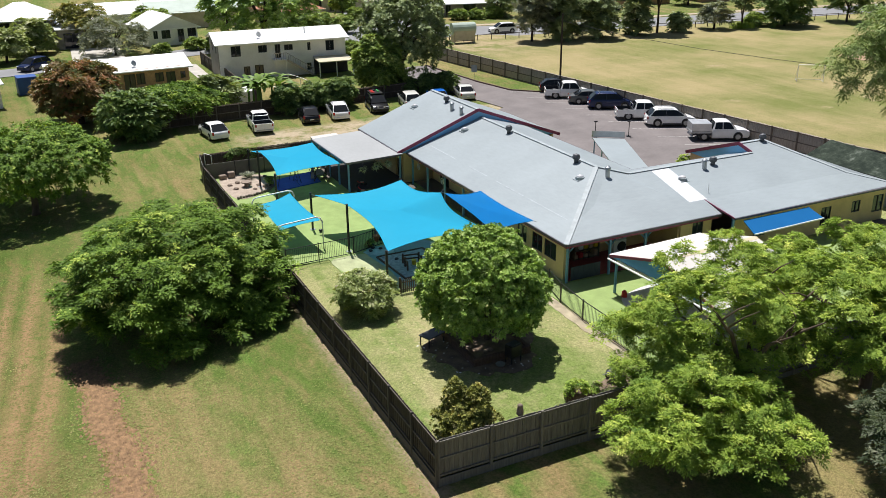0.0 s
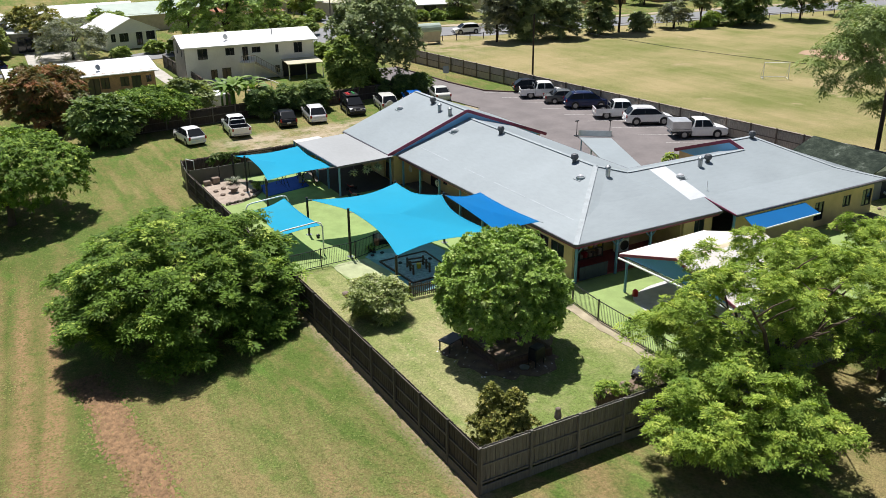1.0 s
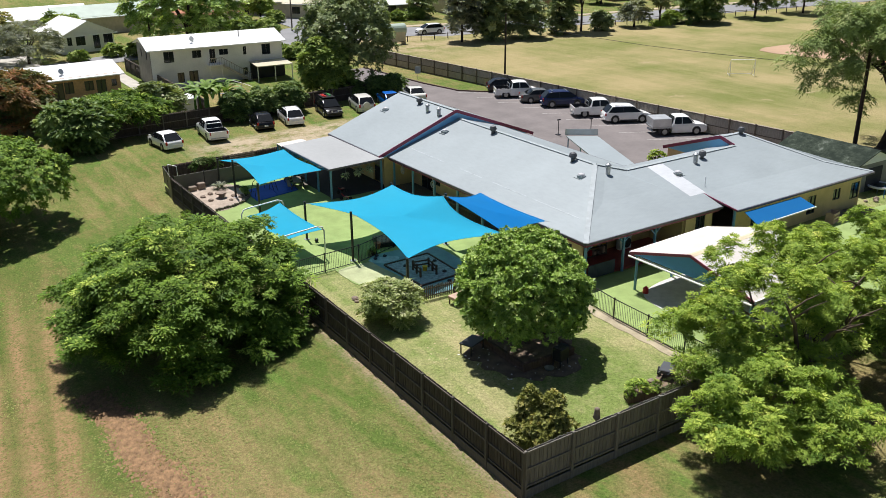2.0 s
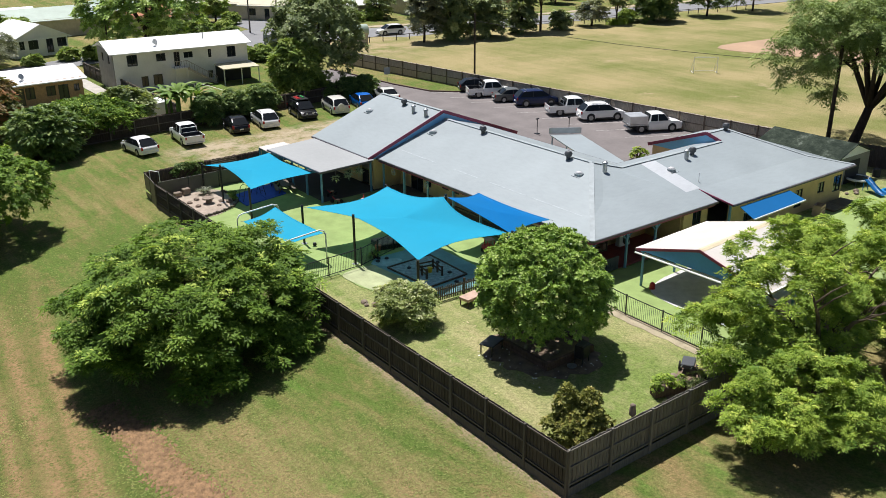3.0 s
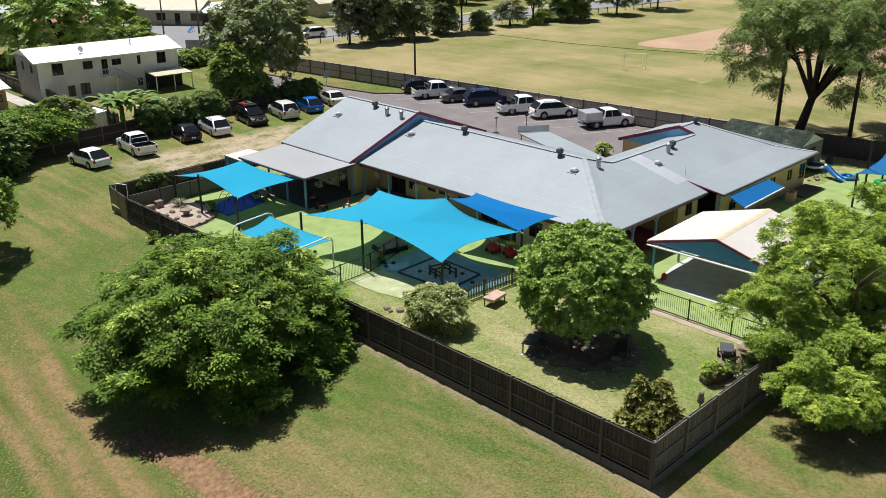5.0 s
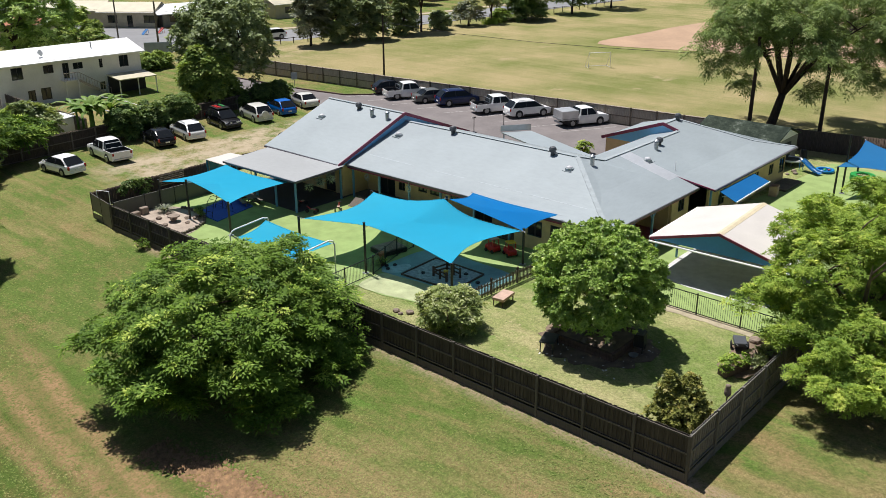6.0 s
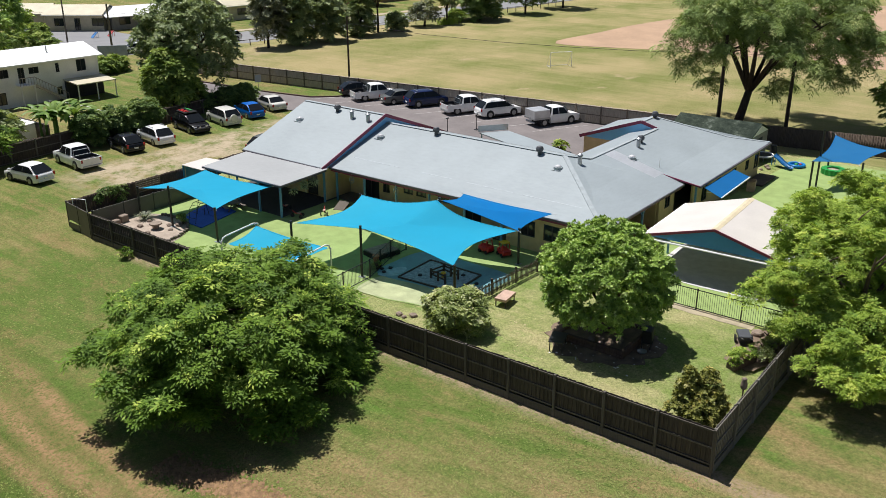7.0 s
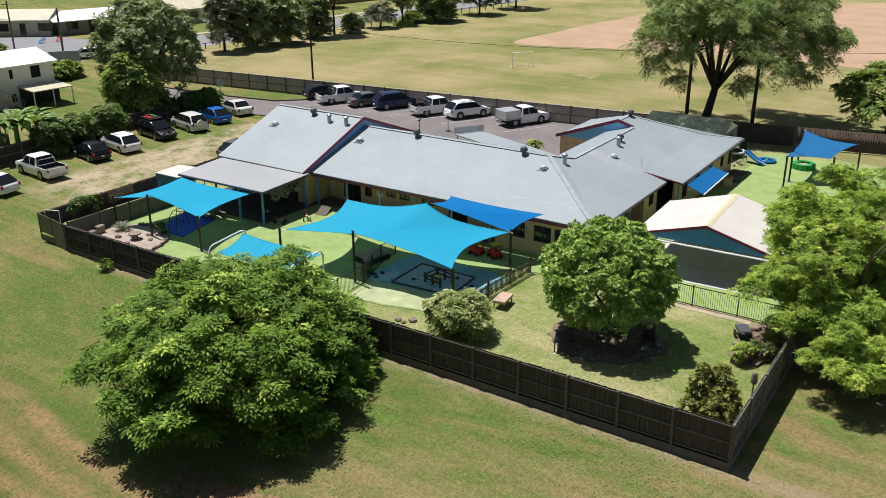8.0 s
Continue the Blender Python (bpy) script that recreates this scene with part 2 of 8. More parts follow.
M["leaf_fig"] = leaf_material("broad_grey_green_leaf", (0.11, 0.155, 0.065), (0.3, 0.36, 0.15), (0.5, 0.54, 0.29), 0.5, 0.18)
M["leaf_hedge"] = leaf_material("dark_hedge_leaf", (0.08, 0.15, 0.04), (0.23, 0.32, 0.1), (0.4, 0.48, 0.18), 0.5)
# leaf greys darkened to carry the shade of the bigger tree beside it
M["leaf_grey_shaded"] = leaf_material("dull_grey_green_leaf", (0.05, 0.075, 0.04), (0.13, 0.16, 0.085), (0.28, 0.3, 0.2), 0.5)
M["leaf_grey"] = leaf_material("silver_grey_leaf", (0.17, 0.19, 0.13), (0.34, 0.36, 0.26), (0.48, 0.48, 0.4))
M["leaf_staghorn"] = leaf_material("pale_staghorn_frond", (0.42, 0.5, 0.36), (0.62, 0.68, 0.52), (0.78, 0.8, 0.66))
M["leaf_banana"] = leaf_material("banana_leaf", (0.11, 0.23, 0.045), (0.28, 0.4, 0.1), (0.46, 0.52, 0.18))

# ---- mesh helpers ----
UP = Vector((0, 0, 1))


def part(name, bm, material, parent=None, label="", smooth=False):
    """One mesh object, under a thing or a part."""
    me = bpy.data.meshes.new(name)
    bm.normal_update()
    bm.to_mesh(me)
    bm.free()
    me.materials.append(M[material] if isinstance(material, str) else material)
    if smooth:
        me.shade_smooth()
        if smooth != True:
            me.set_sharp_from_angle(angle=smooth)
    ob = new(name, me)
    if parent:
        ob.parent = parent
    if label:
        ob["label"] = label
    return ob


def again(ob, m, parent=None):
    """The same mesh once more, at the local pose m under the parent."""
    o = bpy.data.objects.new(ob.name, ob.data)
    scene.collection.objects.link(o)
    o.parent = parent or ob.parent
    o.matrix_basis = m
    return o


def thing(name, label, category, at=(0, 0, 0), turn=0, group="", kind=""):
    return_ob = new(name)
    return_ob.matrix_basis = pose(*at, 0, 0, turn)
    return_ob.empty_display_size = 0.2
    return tagged(return_ob, label, category, group, kind)


def box(bm, x0, y0, z0, x1, y1, z1, bevel=0.0):
    v = [bm.verts.new(p) for p in ((x0, y0, z0), (x1, y0, z0), (x1, y1, z0), (x0, y1, z0), (x0, y0, z1), (x1, y0, z1), (x1, y1, z1), (x0, y1, z1))]
    f = [bm.faces.new([v[i] for i in k]) for k in ((3, 2, 1, 0), (4, 5, 6, 7), (0, 1, 5, 4), (1, 2, 6, 5), (2, 3, 7, 6), (3, 0, 4, 7))]
    if bevel:
        bmesh.ops.bevel(bm, geom=list({e for k in f for e in k.edges}), offset=bevel, segments=1, affect="EDGES")
    return bm


def boxed(*a, **k):
    return box(bmesh.new(), *a, **k)


def beam(bm, p, q, w, h=None):
    """A straight bar of width w and height h from p to q."""
    p, q = Vector(p), Vector(q)
    h = h or w
    d = (q - p).normalized()
    s = d.cross(UP)
    s = s.normalized() if s.length > 1e-4 else Vector((1, 0, 0))
    t = s.cross(d)
    r = [[e + s * (a * w / 2) + t * (b * h / 2) for a, b in ((-1, -1), (1, -1), (1, 1), (-1, 1))] for e in (p, q)]
    v = [bm.verts.new(c) for e in r for c in e]
    for k in ((3, 2, 1, 0), (4, 5, 6, 7), (0, 1, 5, 4), (1, 2, 6, 5), (2, 3, 7, 6), (3, 0, 4, 7)):
        bm.faces.new([v[i] for i in k])
    return bm


def beamed(*a):
    return beam(bmesh.new(), *a)


def tube(bm, pts, radii, n=8, caps=True):
    """A round bar through the points, with a radius at each."""
    pts = [Vector(p) for p in pts]
    rings, side = [], None
    for i, p in enumerate(pts):
        d = (pts[min(i + 1, len(pts) - 1)] - pts[max(i - 1, 0)]).normalized()
        side = side - d * side.dot(d) if side else d.orthogonal()
        side.normalize()
        up = d.cross(side)
        r = radii[i] if isinstance(radii, (list, tuple)) else radii
        rings.append([bm.verts.new(p + (side * math.cos(2 * math.pi * k / n) + up * math.sin(2 * math.pi * k / n)) * r) for k in range(n)])
    for a, b in zip(rings, rings[1:]):
        for k in range(n):
            bm.faces.new((a[k], a[(k + 1) % n], b[(k + 1) % n], b[k]))
    if caps:
        bm.faces.new(rings[0][::-1])
        bm.faces.new(rings[-1])
    return bm


def tubed(*a, **k):
    return tube(bmesh.new(), *a, **k)


def slab(bm, pts, thick):
    """A flat polygon with its upper side at the points and a thickness straight down."""
    top = [bm.verts.new(p) for p in pts]
    low = [bm.verts.new((p[0], p[1], p[2] - thick)) for p in pts]
    area = sum(a[0] * b[1] - b[0] * a[1] for a, b in zip(pts, (*pts[1:], pts[0])))
    if area < 0:
        top.reverse(), low.reverse()
    bm.faces.new(top)
    bm.faces.new(low[::-1])
    n = len(top)
    for i in range(n):
        j = (i + 1) % n
        bm.faces.new((low[i], low[j], top[j], top[i]))
    return bm


def slabbed(*a):
    return slab(bmesh.new(), *a)


def solid(bm, pts, push):
    """A polygon pushed along a vector into a plate."""
    push = Vector(push)
    a = [bm.verts.new(p) for p in pts]
    b = [bm.verts.new(Vector(p) + push) for p in pts]
    bm.faces.new(a[::-1])
    bm.faces.new(b)
    n = len(a)
    for i in range(n):
        j = (i + 1) % n
        bm.faces.new((a[i], a[j], b[j], b[i]))
    bmesh.ops.recalc_face_normals(bm, faces=bm.faces)
    return bm


def plate(*a):
    return solid(bmesh.new(), *a)


def mesh_from(name, verts, faces, material, parent=None, label="", age=None):
    """Many equal polygons at once from number arrays."""
    me = bpy.data.meshes.new(name)
    k = faces.shape[1]
    me.vertices.add(len(verts))
    me.vertices.foreach_set("co", verts.astype(np.float32).ravel())
    me.loops.add(faces.size)
    me.loops.foreach_set("vertex_index", faces.astype(np.int32).ravel())
    me.polygons.add(len(faces))
    me.polygons.foreach_set("loop_start", np.arange(0, faces.size, k, dtype=np.int32))
    me.update(calc_edges=True)
    if age is not None:
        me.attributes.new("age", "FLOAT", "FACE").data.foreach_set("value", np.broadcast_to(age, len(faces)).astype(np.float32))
    me.materials.append(M[material] if isinstance(material, str) else material)
    ob = new(name, me)
    if parent:
        ob.parent = parent
    if label:
        ob["label"] = label
    return ob


def unit(v):
    return v / np.maximum(np.linalg.norm(v, axis=1, keepdims=True), 1e-9)


def leaves(name, parent, blobs, clumps, per, leaf, sprig, material, seed, inner=0.35, droop=0.3, floor=None, label="", fan=8):
    """A crown of rosettes of leaf sprigs. blobs: (x, y, z, rx, ry, rz) lobes. clumps: sprigs in all, fan: sprigs in a rosette; per: leaflets on a sprig; leaf: length and width; sprig: its length."""
    rng = np.random.default_rng(seed)
    blobs = np.array(blobs, float)
    area = (blobs[:, 3] * blobs[:, 4] + blobs[:, 3] * blobs[:, 5] + blobs[:, 4] * blobs[:, 5])
    count = max(1, clumps // fan)
    pick = rng.choice(len(blobs), count, p=area / area.sum())
    d = unit(rng.normal(size=(count, 3)))
    d[:, 2] = np.where((d[:, 2] < -0.3) & (rng.random(count) < 0.65), -d[:, 2], d[:, 2])
    rad = np.where(rng.random(count) < inner, rng.uniform(0.5, 0.88, count), rng.uniform(0.88, 1.05, count))
    c = blobs[pick, :3] + d * blobs[pick, 3:] * rad[:, None]
    keep = np.ones(count, bool)
    for b in blobs:
        keep &= (((c - b[:3]) / b[3:]) ** 2).sum(1) > 0.5
    if floor is not None:
        keep &= c[:, 2] > floor
    c, d = c[keep], d[keep]
    m = len(c)
    up = unit(d * 0.55 + np.array([0, 0, 0.9]) + rng.normal(size=(m, 3)) * 0.18)
    e1 = unit(np.cross(up, unit(rng.normal(size=(m, 3)))))
    e2 = np.cross(up, e1)
    turn = (np.arange(fan)[None] + rng.uniform(-0.3, 0.3, (m, fan))) * 2 * np.pi / fan
    rise = rng.uniform(0.1, 0.6, (m, fan))[:, :, None]
    axis = unit((e1[:, None] * np.cos(turn)[:, :, None] + e2[:, None] * np.sin(turn)[:, :, None] + up[:, None] * rise).reshape(-1, 3))
    up = np.repeat(up, fan, 0)
    c = np.repeat(c, fan, 0) + rng.normal(size=(m * fan, 3)) * sprig * 0.1
    n = len(c)
    side = unit(np.cross(axis, up))
    long = sprig * rng.uniform(0.65, 1.15, (n, 1))
    u = (np.arange(per) + 0.6) / per
    flip = np.where(np.arange(per) % 2, 1.0, -1.0)
    base = c[:, None] + axis[:, None] * (u[None] * long)[:, :, None]
    base[:, :, 2] -= (u ** 2)[None] * long * droop
    way = unit((axis[:, None] * 0.7 + side[:, None] * flip[None, :, None] * 0.75 + rng.normal(size=(n, per, 3)) * 0.15).reshape(-1, 3))
    base = base.reshape(-1, 3)
    k = len(base)
    size = rng.uniform(0.7, 1.25, (k, 1))
    nrm = unit(np.repeat(up, per, 0) + rng.normal(size=(k, 3)) * 0.45)
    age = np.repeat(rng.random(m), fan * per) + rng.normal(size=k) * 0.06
    wide = unit(np.cross(way, nrm))
    L, W = leaf[0] * size, leaf[1] * size
    tip = base + way * L
    tip[:, 2] -= L[:, 0] * droop * 0.5
    mid = base + way * L * 0.5
    v = np.stack([base, mid + wide * W / 2, tip, mid - wide * W / 2], 1).reshape(-1, 3)
    f = np.arange(k * 4).reshape(-1, 4)
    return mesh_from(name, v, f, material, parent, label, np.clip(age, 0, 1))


def whorls(name, parent, blobs, count, fronds, pairs, reach, leaflet, material, seed, lift=(0.05, 0.55), droop=0.45, tilt=0.45, inner=0.2, under=0.4, floor=None, loose=0.22, rough=0.0, freq=1.0, deep=0.1, holes=0.0):
    """A crown of whorls at the twig ends: fronds that spread from one point, each with pairs of leaflets and one at its tip.
    blobs: (x, y, z, rx, ry, rz) lobes; reach: the length of a frond; under: share of whorls kept on the undersides; floor: lowest whorl, a height or a function of x and y.
    rough: how far the outline billows, with freq billows a metre; deep: how deep whorls sit below it; holes: share of the outline left open."""
    rng = np.random.default_rng(seed)
    blobs = np.array(blobs, float)
    area = blobs[:, 3] * blobs[:, 4] + blobs[:, 3] * blobs[:, 5] + blobs[:, 4] * blobs[:, 5]
    pick = rng.choice(len(blobs), count, p=area / area.sum())
    d = unit(rng.normal(size=(count, 3)))
    d[:, 2] = np.where((d[:, 2] < -0.15) & (rng.random(count) > under), -d[:, 2], d[:, 2])
    rad = np.where(rng.random(count) < inner, rng.uniform(0.45, 0.85, count), rng.uniform(0.85, 1.06, count))
    c = blobs[pick, :3] + d * blobs[pick, 3:] * rad[:, None]
    keep = np.ones(count, bool)
    if rough:
        skin = blobs[pick, :3] + d * blobs[pick, 3:]
        at = skin * freq * np.array([1, 1, 1.7])
        wave = np.array([noise.noise(p) + 0.5 * noise.noise(p * 2.3) for p in map(Vector, at.tolist())])
        sink = rng.exponential(deep, count)
        c = blobs[pick, :3] + d * (blobs[pick, 3:] + rough * wave[:, None] - np.minimum(sink, 4 * deep)[:, None] * blobs[pick, 3:].mean(1, keepdims=True))
        keep &= (wave > np.quantile(wave, holes)) | (sink > 1.6 * deep)
        d = unit(d / blobs[pick, 3:])
    for b in blobs:
        keep &= (((c - b[:3]) / b[3:]) ** 2).sum(1) > (0.12 if rough else 0.5)
    if floor is not None:
        keep &= c[:, 2] > (floor(c[:, 0], c[:, 1]) if callable(floor) else floor)
    c, d = c[keep], d[keep]
    m = len(c)
    up = unit(d * tilt + np.array([0, 0, 1.0]) * (1 - tilt) + rng.normal(size=(m, 3)) * 0.16)
    e1 = unit(np.cross(up, unit(rng.normal(size=(m, 3)))))
    e2 = np.cross(up, e1)
    size = rng.uniform(0.7, 1.25, (m, 1))
    turn = (np.arange(fronds)[None] + rng.uniform(-0.35, 0.35, (m, fronds))) * 2 * np.pi / fronds
    rise = rng.uniform(*lift, (m, fronds))
    radial = e1[:, None] * np.cos(turn)[:, :, None] + e2[:, None] * np.sin(turn)[:, :, None]
    axis = (radial * np.cos(rise)[:, :, None] + up[:, None] * np.sin(rise)[:, :, None]).reshape(-1, 3)
    n = len(axis)
    long = (reach * size * rng.uniform(0.75, 1.1, (m, fronds))).reshape(-1, 1)
    side = unit(np.cross(axis, np.repeat(up, fronds, 0)))
    top = np.cross(side, axis)
    k = 2 * pairs + 1
    u = np.concatenate([np.repeat((np.arange(pairs) + 1.0) / (pairs + 1), 2), [0.92 if pairs else 0.08]])
    flip = np.concatenate([np.tile([1.0, -1.0], pairs), [0.0]])
    grow = np.concatenate([np.repeat(0.6 + 0.5 * np.sin(np.pi * (np.arange(pairs) + 0.8) / (pairs + 0.6)), 2), [0.9]])
    start = np.repeat(c, fronds, 0)[:, None] + axis[:, None] * (u[None] * long)[:, :, None]
    start[:, :, 2] -= droop * (u ** 2)[None] * long
    way = axis[:, None] * np.where(flip == 0, 1.0, 0.62)[None, :, None] + side[:, None] * flip[None, :, None] * 0.8
    way = way + rng.normal(size=(n, k, 3)) * 0.1
    way[:, :, 2] -= (droop * u)[None] * 0.6
    way = unit(way.reshape(-1, 3))
    start = start.reshape(-1, 3)
    q = len(start)
    length = (leaflet[0] * grow[None] * np.repeat(size, fronds, 0)).reshape(-1, 1) * rng.uniform(0.85, 1.15, (q, 1))
    width = length * leaflet[1] / leaflet[0]
    nrm = unit(np.repeat(top, k, 0) + rng.normal(size=(q, 3)) * loose)
    wide = unit(np.cross(way, nrm))
    tip = start + way * length
    tip[:, 2] -= length[:, 0] * 0.12
    mid = start + way * length * 0.5
    v = np.stack([start, mid + wide * width / 2, tip, mid - wide * width / 2], 1).reshape(-1, 3)
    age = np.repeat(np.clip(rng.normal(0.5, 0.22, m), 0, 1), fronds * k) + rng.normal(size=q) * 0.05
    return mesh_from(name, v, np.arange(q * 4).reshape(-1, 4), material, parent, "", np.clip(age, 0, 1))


def limbs(parent, root, height, spread, count, r, material, seed, lean=(0, 0)):
    """A tapered trunk that parts into curved limbs."""
    rng = random.Random(seed)
    root = Vector(root)
    fork = root + Vector((lean[0] * 0.4, lean[1] * 0.4, height * 0.32))
    bm = bmesh.new()
    tube(bm, [root - UP * 0.1, root + UP * 0.15, root.lerp(fork, 0.5) + Vector((0.05, 0, 0)), fork], [r * 1.35, r * 1.05, r * 0.9, r * 0.75], 9)
    part("trunk", bm, material, parent, smooth=True)
    for i in range(count):
        bm = bmesh.new()
        a = 2 * math.pi * (i + rng.uniform(-0.3, 0.3)) / count
        end = root + Vector((lean[0] + math.cos(a) * spread * rng.uniform(0.55, 0.85), lean[1] + math.sin(a) * spread * rng.uniform(0.55, 0.85), height * rng.uniform(0.6, 0.9)))
        mid = fork.lerp(end, 0.5) + Vector((0, 0, height * 0.08))
        tube(bm, [fork - UP * 0.15, mid, end], [r * 0.55, r * 0.35, r * 0.1], 6)
        for j in range(3):
            w = mid.lerp(end, rng.uniform(0.0, 0.8))
            e = w + Vector((rng.uniform(-1, 1), rng.uniform(-1, 1), rng.uniform(0.1, 0.8))) * spread * 0.3
            tube(bm, [w, w.lerp(e, 0.5) + UP * 0.1, e], [r * 0.2, r * 0.14, r * 0.05], 5)
        part("limb", bm, material, parent, smooth=True)


def lobes(cx, cy, cz, rx, ry, rz, count, seed, small=0.5):
    """An uneven crown: one body and smaller lobes round it."""
    rng = random.Random(seed)
    out = [(cx, cy, cz, rx * 0.8, ry * 0.8, rz * 0.8)]
    for i in range(count):
        a = 2 * math.pi * i * 0.618 + rng.uniform(-0.2, 0.2)
        e = math.asin(max(-0.5, min(0.98, -0.45 + 1.45 * (i + 0.5) / count)))
        k = small * rng.uniform(0.75, 1.2)
        out.append((cx + math.cos(a) * math.cos(e) * rx * (1 - k * 0.8), cy + math.sin(a) * math.cos(e) * ry * (1 - k * 0.8), cz + math.sin(e) * rz * (1 - k * 0.7), rx * k, ry * k, rz * k))
    return out


def crown(cx, cy, cz, rx, ry, rz, count, seed, small=0.25, flat=0.6, body=0.62, lowest=-0.55, jitter=0.2):
    """A layered crown: many flattened lobes spread unevenly over an egg, with gaps between them."""
    rng = random.Random(seed)
    out = [(cx, cy, cz, rx * body, ry * body, rz * body)] if body else []
    for i in range(count):
        z = lowest + (0.97 - lowest) * (i + 0.5) / count
        a = i * 2.39996 + rng.uniform(-0.5, 0.5)
        k = small * rng.uniform(0.7, 1.35)
        c = math.sqrt(1 - z * z)
        e = (1 - k * 0.75) * rng.uniform(1 - jitter, 1 + jitter * 0.45)
        out.append((cx + math.cos(a) * c * rx * e, cy + math.sin(a) * c * ry * e, cz + z * rz * e, rx * k, ry * k, max(rx, rz) * k * flat))
    return out

# ---- ground ----
YARD = 0.55


def ease(a, b, v):
    t = max(0.0, min(1.0, (v - a) / (b - a)))
    return t * t * (3 - 2 * t)


def ground_height(x, y):
    """The ground rises a little towards the car park and falls away to the west of the yard fence."""
    rise = 0.2 * ease(8, 28, x) * (1 - ease(55, 75, x)) * (1 - ease(85, 120, y))
    low = 0.27 * (1 - ease(19, 26, x)) * (1 - ease(48, 57, y))
    fall = 17 * math.tanh(max(-x, 0) / 17) * (0.058 + 0.06 * ease(8, 19, y)) * (1 - ease(47, 62, y))
    return rise - low - fall


def steps():
    near = list(np.arange(-60, 130.1, 1.5))
    return [-2500, -1200, -600, -300, -180, -110, -80] + near + [150, 180, 230, 320, 600, 1200, 2500]


gx, gy = steps(), steps()
gv = np.array([(x, y, ground_height(x, y) + (0.04 * noise.noise((x * 0.12, y * 0.12, 0)) if abs(x) < 60 and -60 < y < 45 else 0)) for y in gy for x in gx])
gi = np.arange(len(gx) * len(gy)).reshape(len(gy), len(gx))
gf = np.stack([gi[:-1, :-1], gi[:-1, 1:], gi[1:, 1:], gi[1:, :-1]], -1).reshape(-1, 4)



def slide_range(g, v, a, b):
    r = g.n.new("ShaderNodeMapRange")
    r.inputs["From Min"].default_value, r.inputs["From Max"].default_value = a, b
    g.l.new(v, r.inputs[0])
    return r.outputs[0]


def drier(g):
    """The grass is drier in the open south than in the damp middle."""
    far = g.math("SUBTRACT", g.math("MULTIPLY", slide_range(g, g.axis(1), 36, 48), 0.9), g.math("MULTIPLY", slide_range(g, g.axis(0), -11, -18), 0.6))
    return g.math("MULTIPLY", g.math("SUBTRACT", g.math("ADD", slide_range(g, g.axis(1), 22, 6), far), 0.4), 0.045)


g = grass_material("mown_grass", (0.17, 0.236, 0.06), (0.42, 0.328, 0.162), (0.40, 0.245, 0.14), 0.54, (1, 0.45, 1), soil_at=0.57, extra=drier)
# wheel ruts of red earth that run beside the long fence, and the dry sports field past the car park
px, py = g.axis(0), g.axis(1)
wob = g.math("MULTIPLY", g.math("SUBTRACT", g.noise(0.1, 3), 0.5), 2.2)


def band(at, slope, half, soft):
    """A strip along x = at + slope * y."""
    d = g.math("ABSOLUTE", g.math("SUBTRACT", g.math("ADD", px, g.math("MULTIPLY", wob, 0.45)), g.math("ADD", g.math("MULTIPLY", py, slope), at)))
    r = g.n.new("ShaderNodeMapRange")
    r.inputs["From Min"].default_value, r.inputs["From Max"].default_value = half + soft, half
    g.l.new(d, r.inputs[0])
    return r.outputs[0]


def reach(v, a, b):
    r = g.n.new("ShaderNodeMapRange")
    r.inputs["From Min"].default_value, r.inputs["From Max"].default_value = a, b
    g.l.new(v, r.inputs[0])
    return r.outputs[0]


patchy = g.ramp(g.noise(1.6, 8, 0.85), [(0.36, (0, 0, 0)), (0.52, (1, 1, 1))])
patchy = g.math("MULTIPLY", patchy, g.ramp(g.noise(7, 5, 0.75), [(0.4, (0.15, 0.15, 0.15)), (0.52, (1, 1, 1))]))
wheel = g.math("ADD", g.math("ADD", band(-16.55, 0.1, 0.15, 0.6), band(-16.0, 0.15, 0.1, 0.5)), g.math("ADD", band(-17.9, 0.1, 0.1, 0.5), g.math("MULTIPLY", band(-15.2, 0.1, 0.4, 0.7), 0.45)), True)
wheel = g.math("MULTIPLY", g.math("MULTIPLY", wheel, patchy), reach(py, 40, 28))
turned = g.math("MULTIPLY", band(-10.3, -0.067, 0.36, 0.5), reach(py, 20.5, 18.5))
turned = g.math("MULTIPLY", turned, g.ramp(g.noise(4.5, 6, 0.8), [(0.38, (0.1, 0.1, 0.1)), (0.52, (1, 1, 1))]))
far_field = g.math("MULTIPLY", reach(px, 47, 49), reach(py, 110, 104))
mow = g.noise(0.55, 5, 0.6, squash=(1.0, 0.1, 1))
fmix = g.math("ADD", g.math("MULTIPLY", g.noise(0.06, 6, 0.62), 0.78), g.math("MULTIPLY", mow, 0.22))
field = g.mix(g.ramp(fmix, [(0.4, (0, 0, 0)), (0.6, (1, 1, 1))]), (0.222, 0.24, 0.076), (0.44, 0.36, 0.182))
worn = g.ramp(g.noise(0.16, 6, 0.75), [(0.6, (0, 0, 0)), (0.68, (1, 1, 1))])
near_lot = g.math("MULTIPLY", reach(px, 68, 52), reach(py, 82, 92))
worn = g.math("ADD", g.math("MULTIPLY", worn, 0.6), g.math("MULTIPLY", near_lot, g.ramp(g.noise(0.3, 6, 0.7), [(0.4, (0, 0, 0)), (0.6, (1, 1, 1))])), True)
field = g.mix(worn, field, (0.52, 0.40, 0.25))
field = g.mix(0.6, field, g.ramp(g.clump, [(0.36, (0.5, 0.52, 0.48)), (0.56, (1, 1, 1))]), "MULTIPLY")
field = g.mix(0.45, field, g.ramp(g.fine, [(0.25, (0.5, 0.5, 0.5)), (0.75, (1, 1, 1))]), "MULTIPLY")
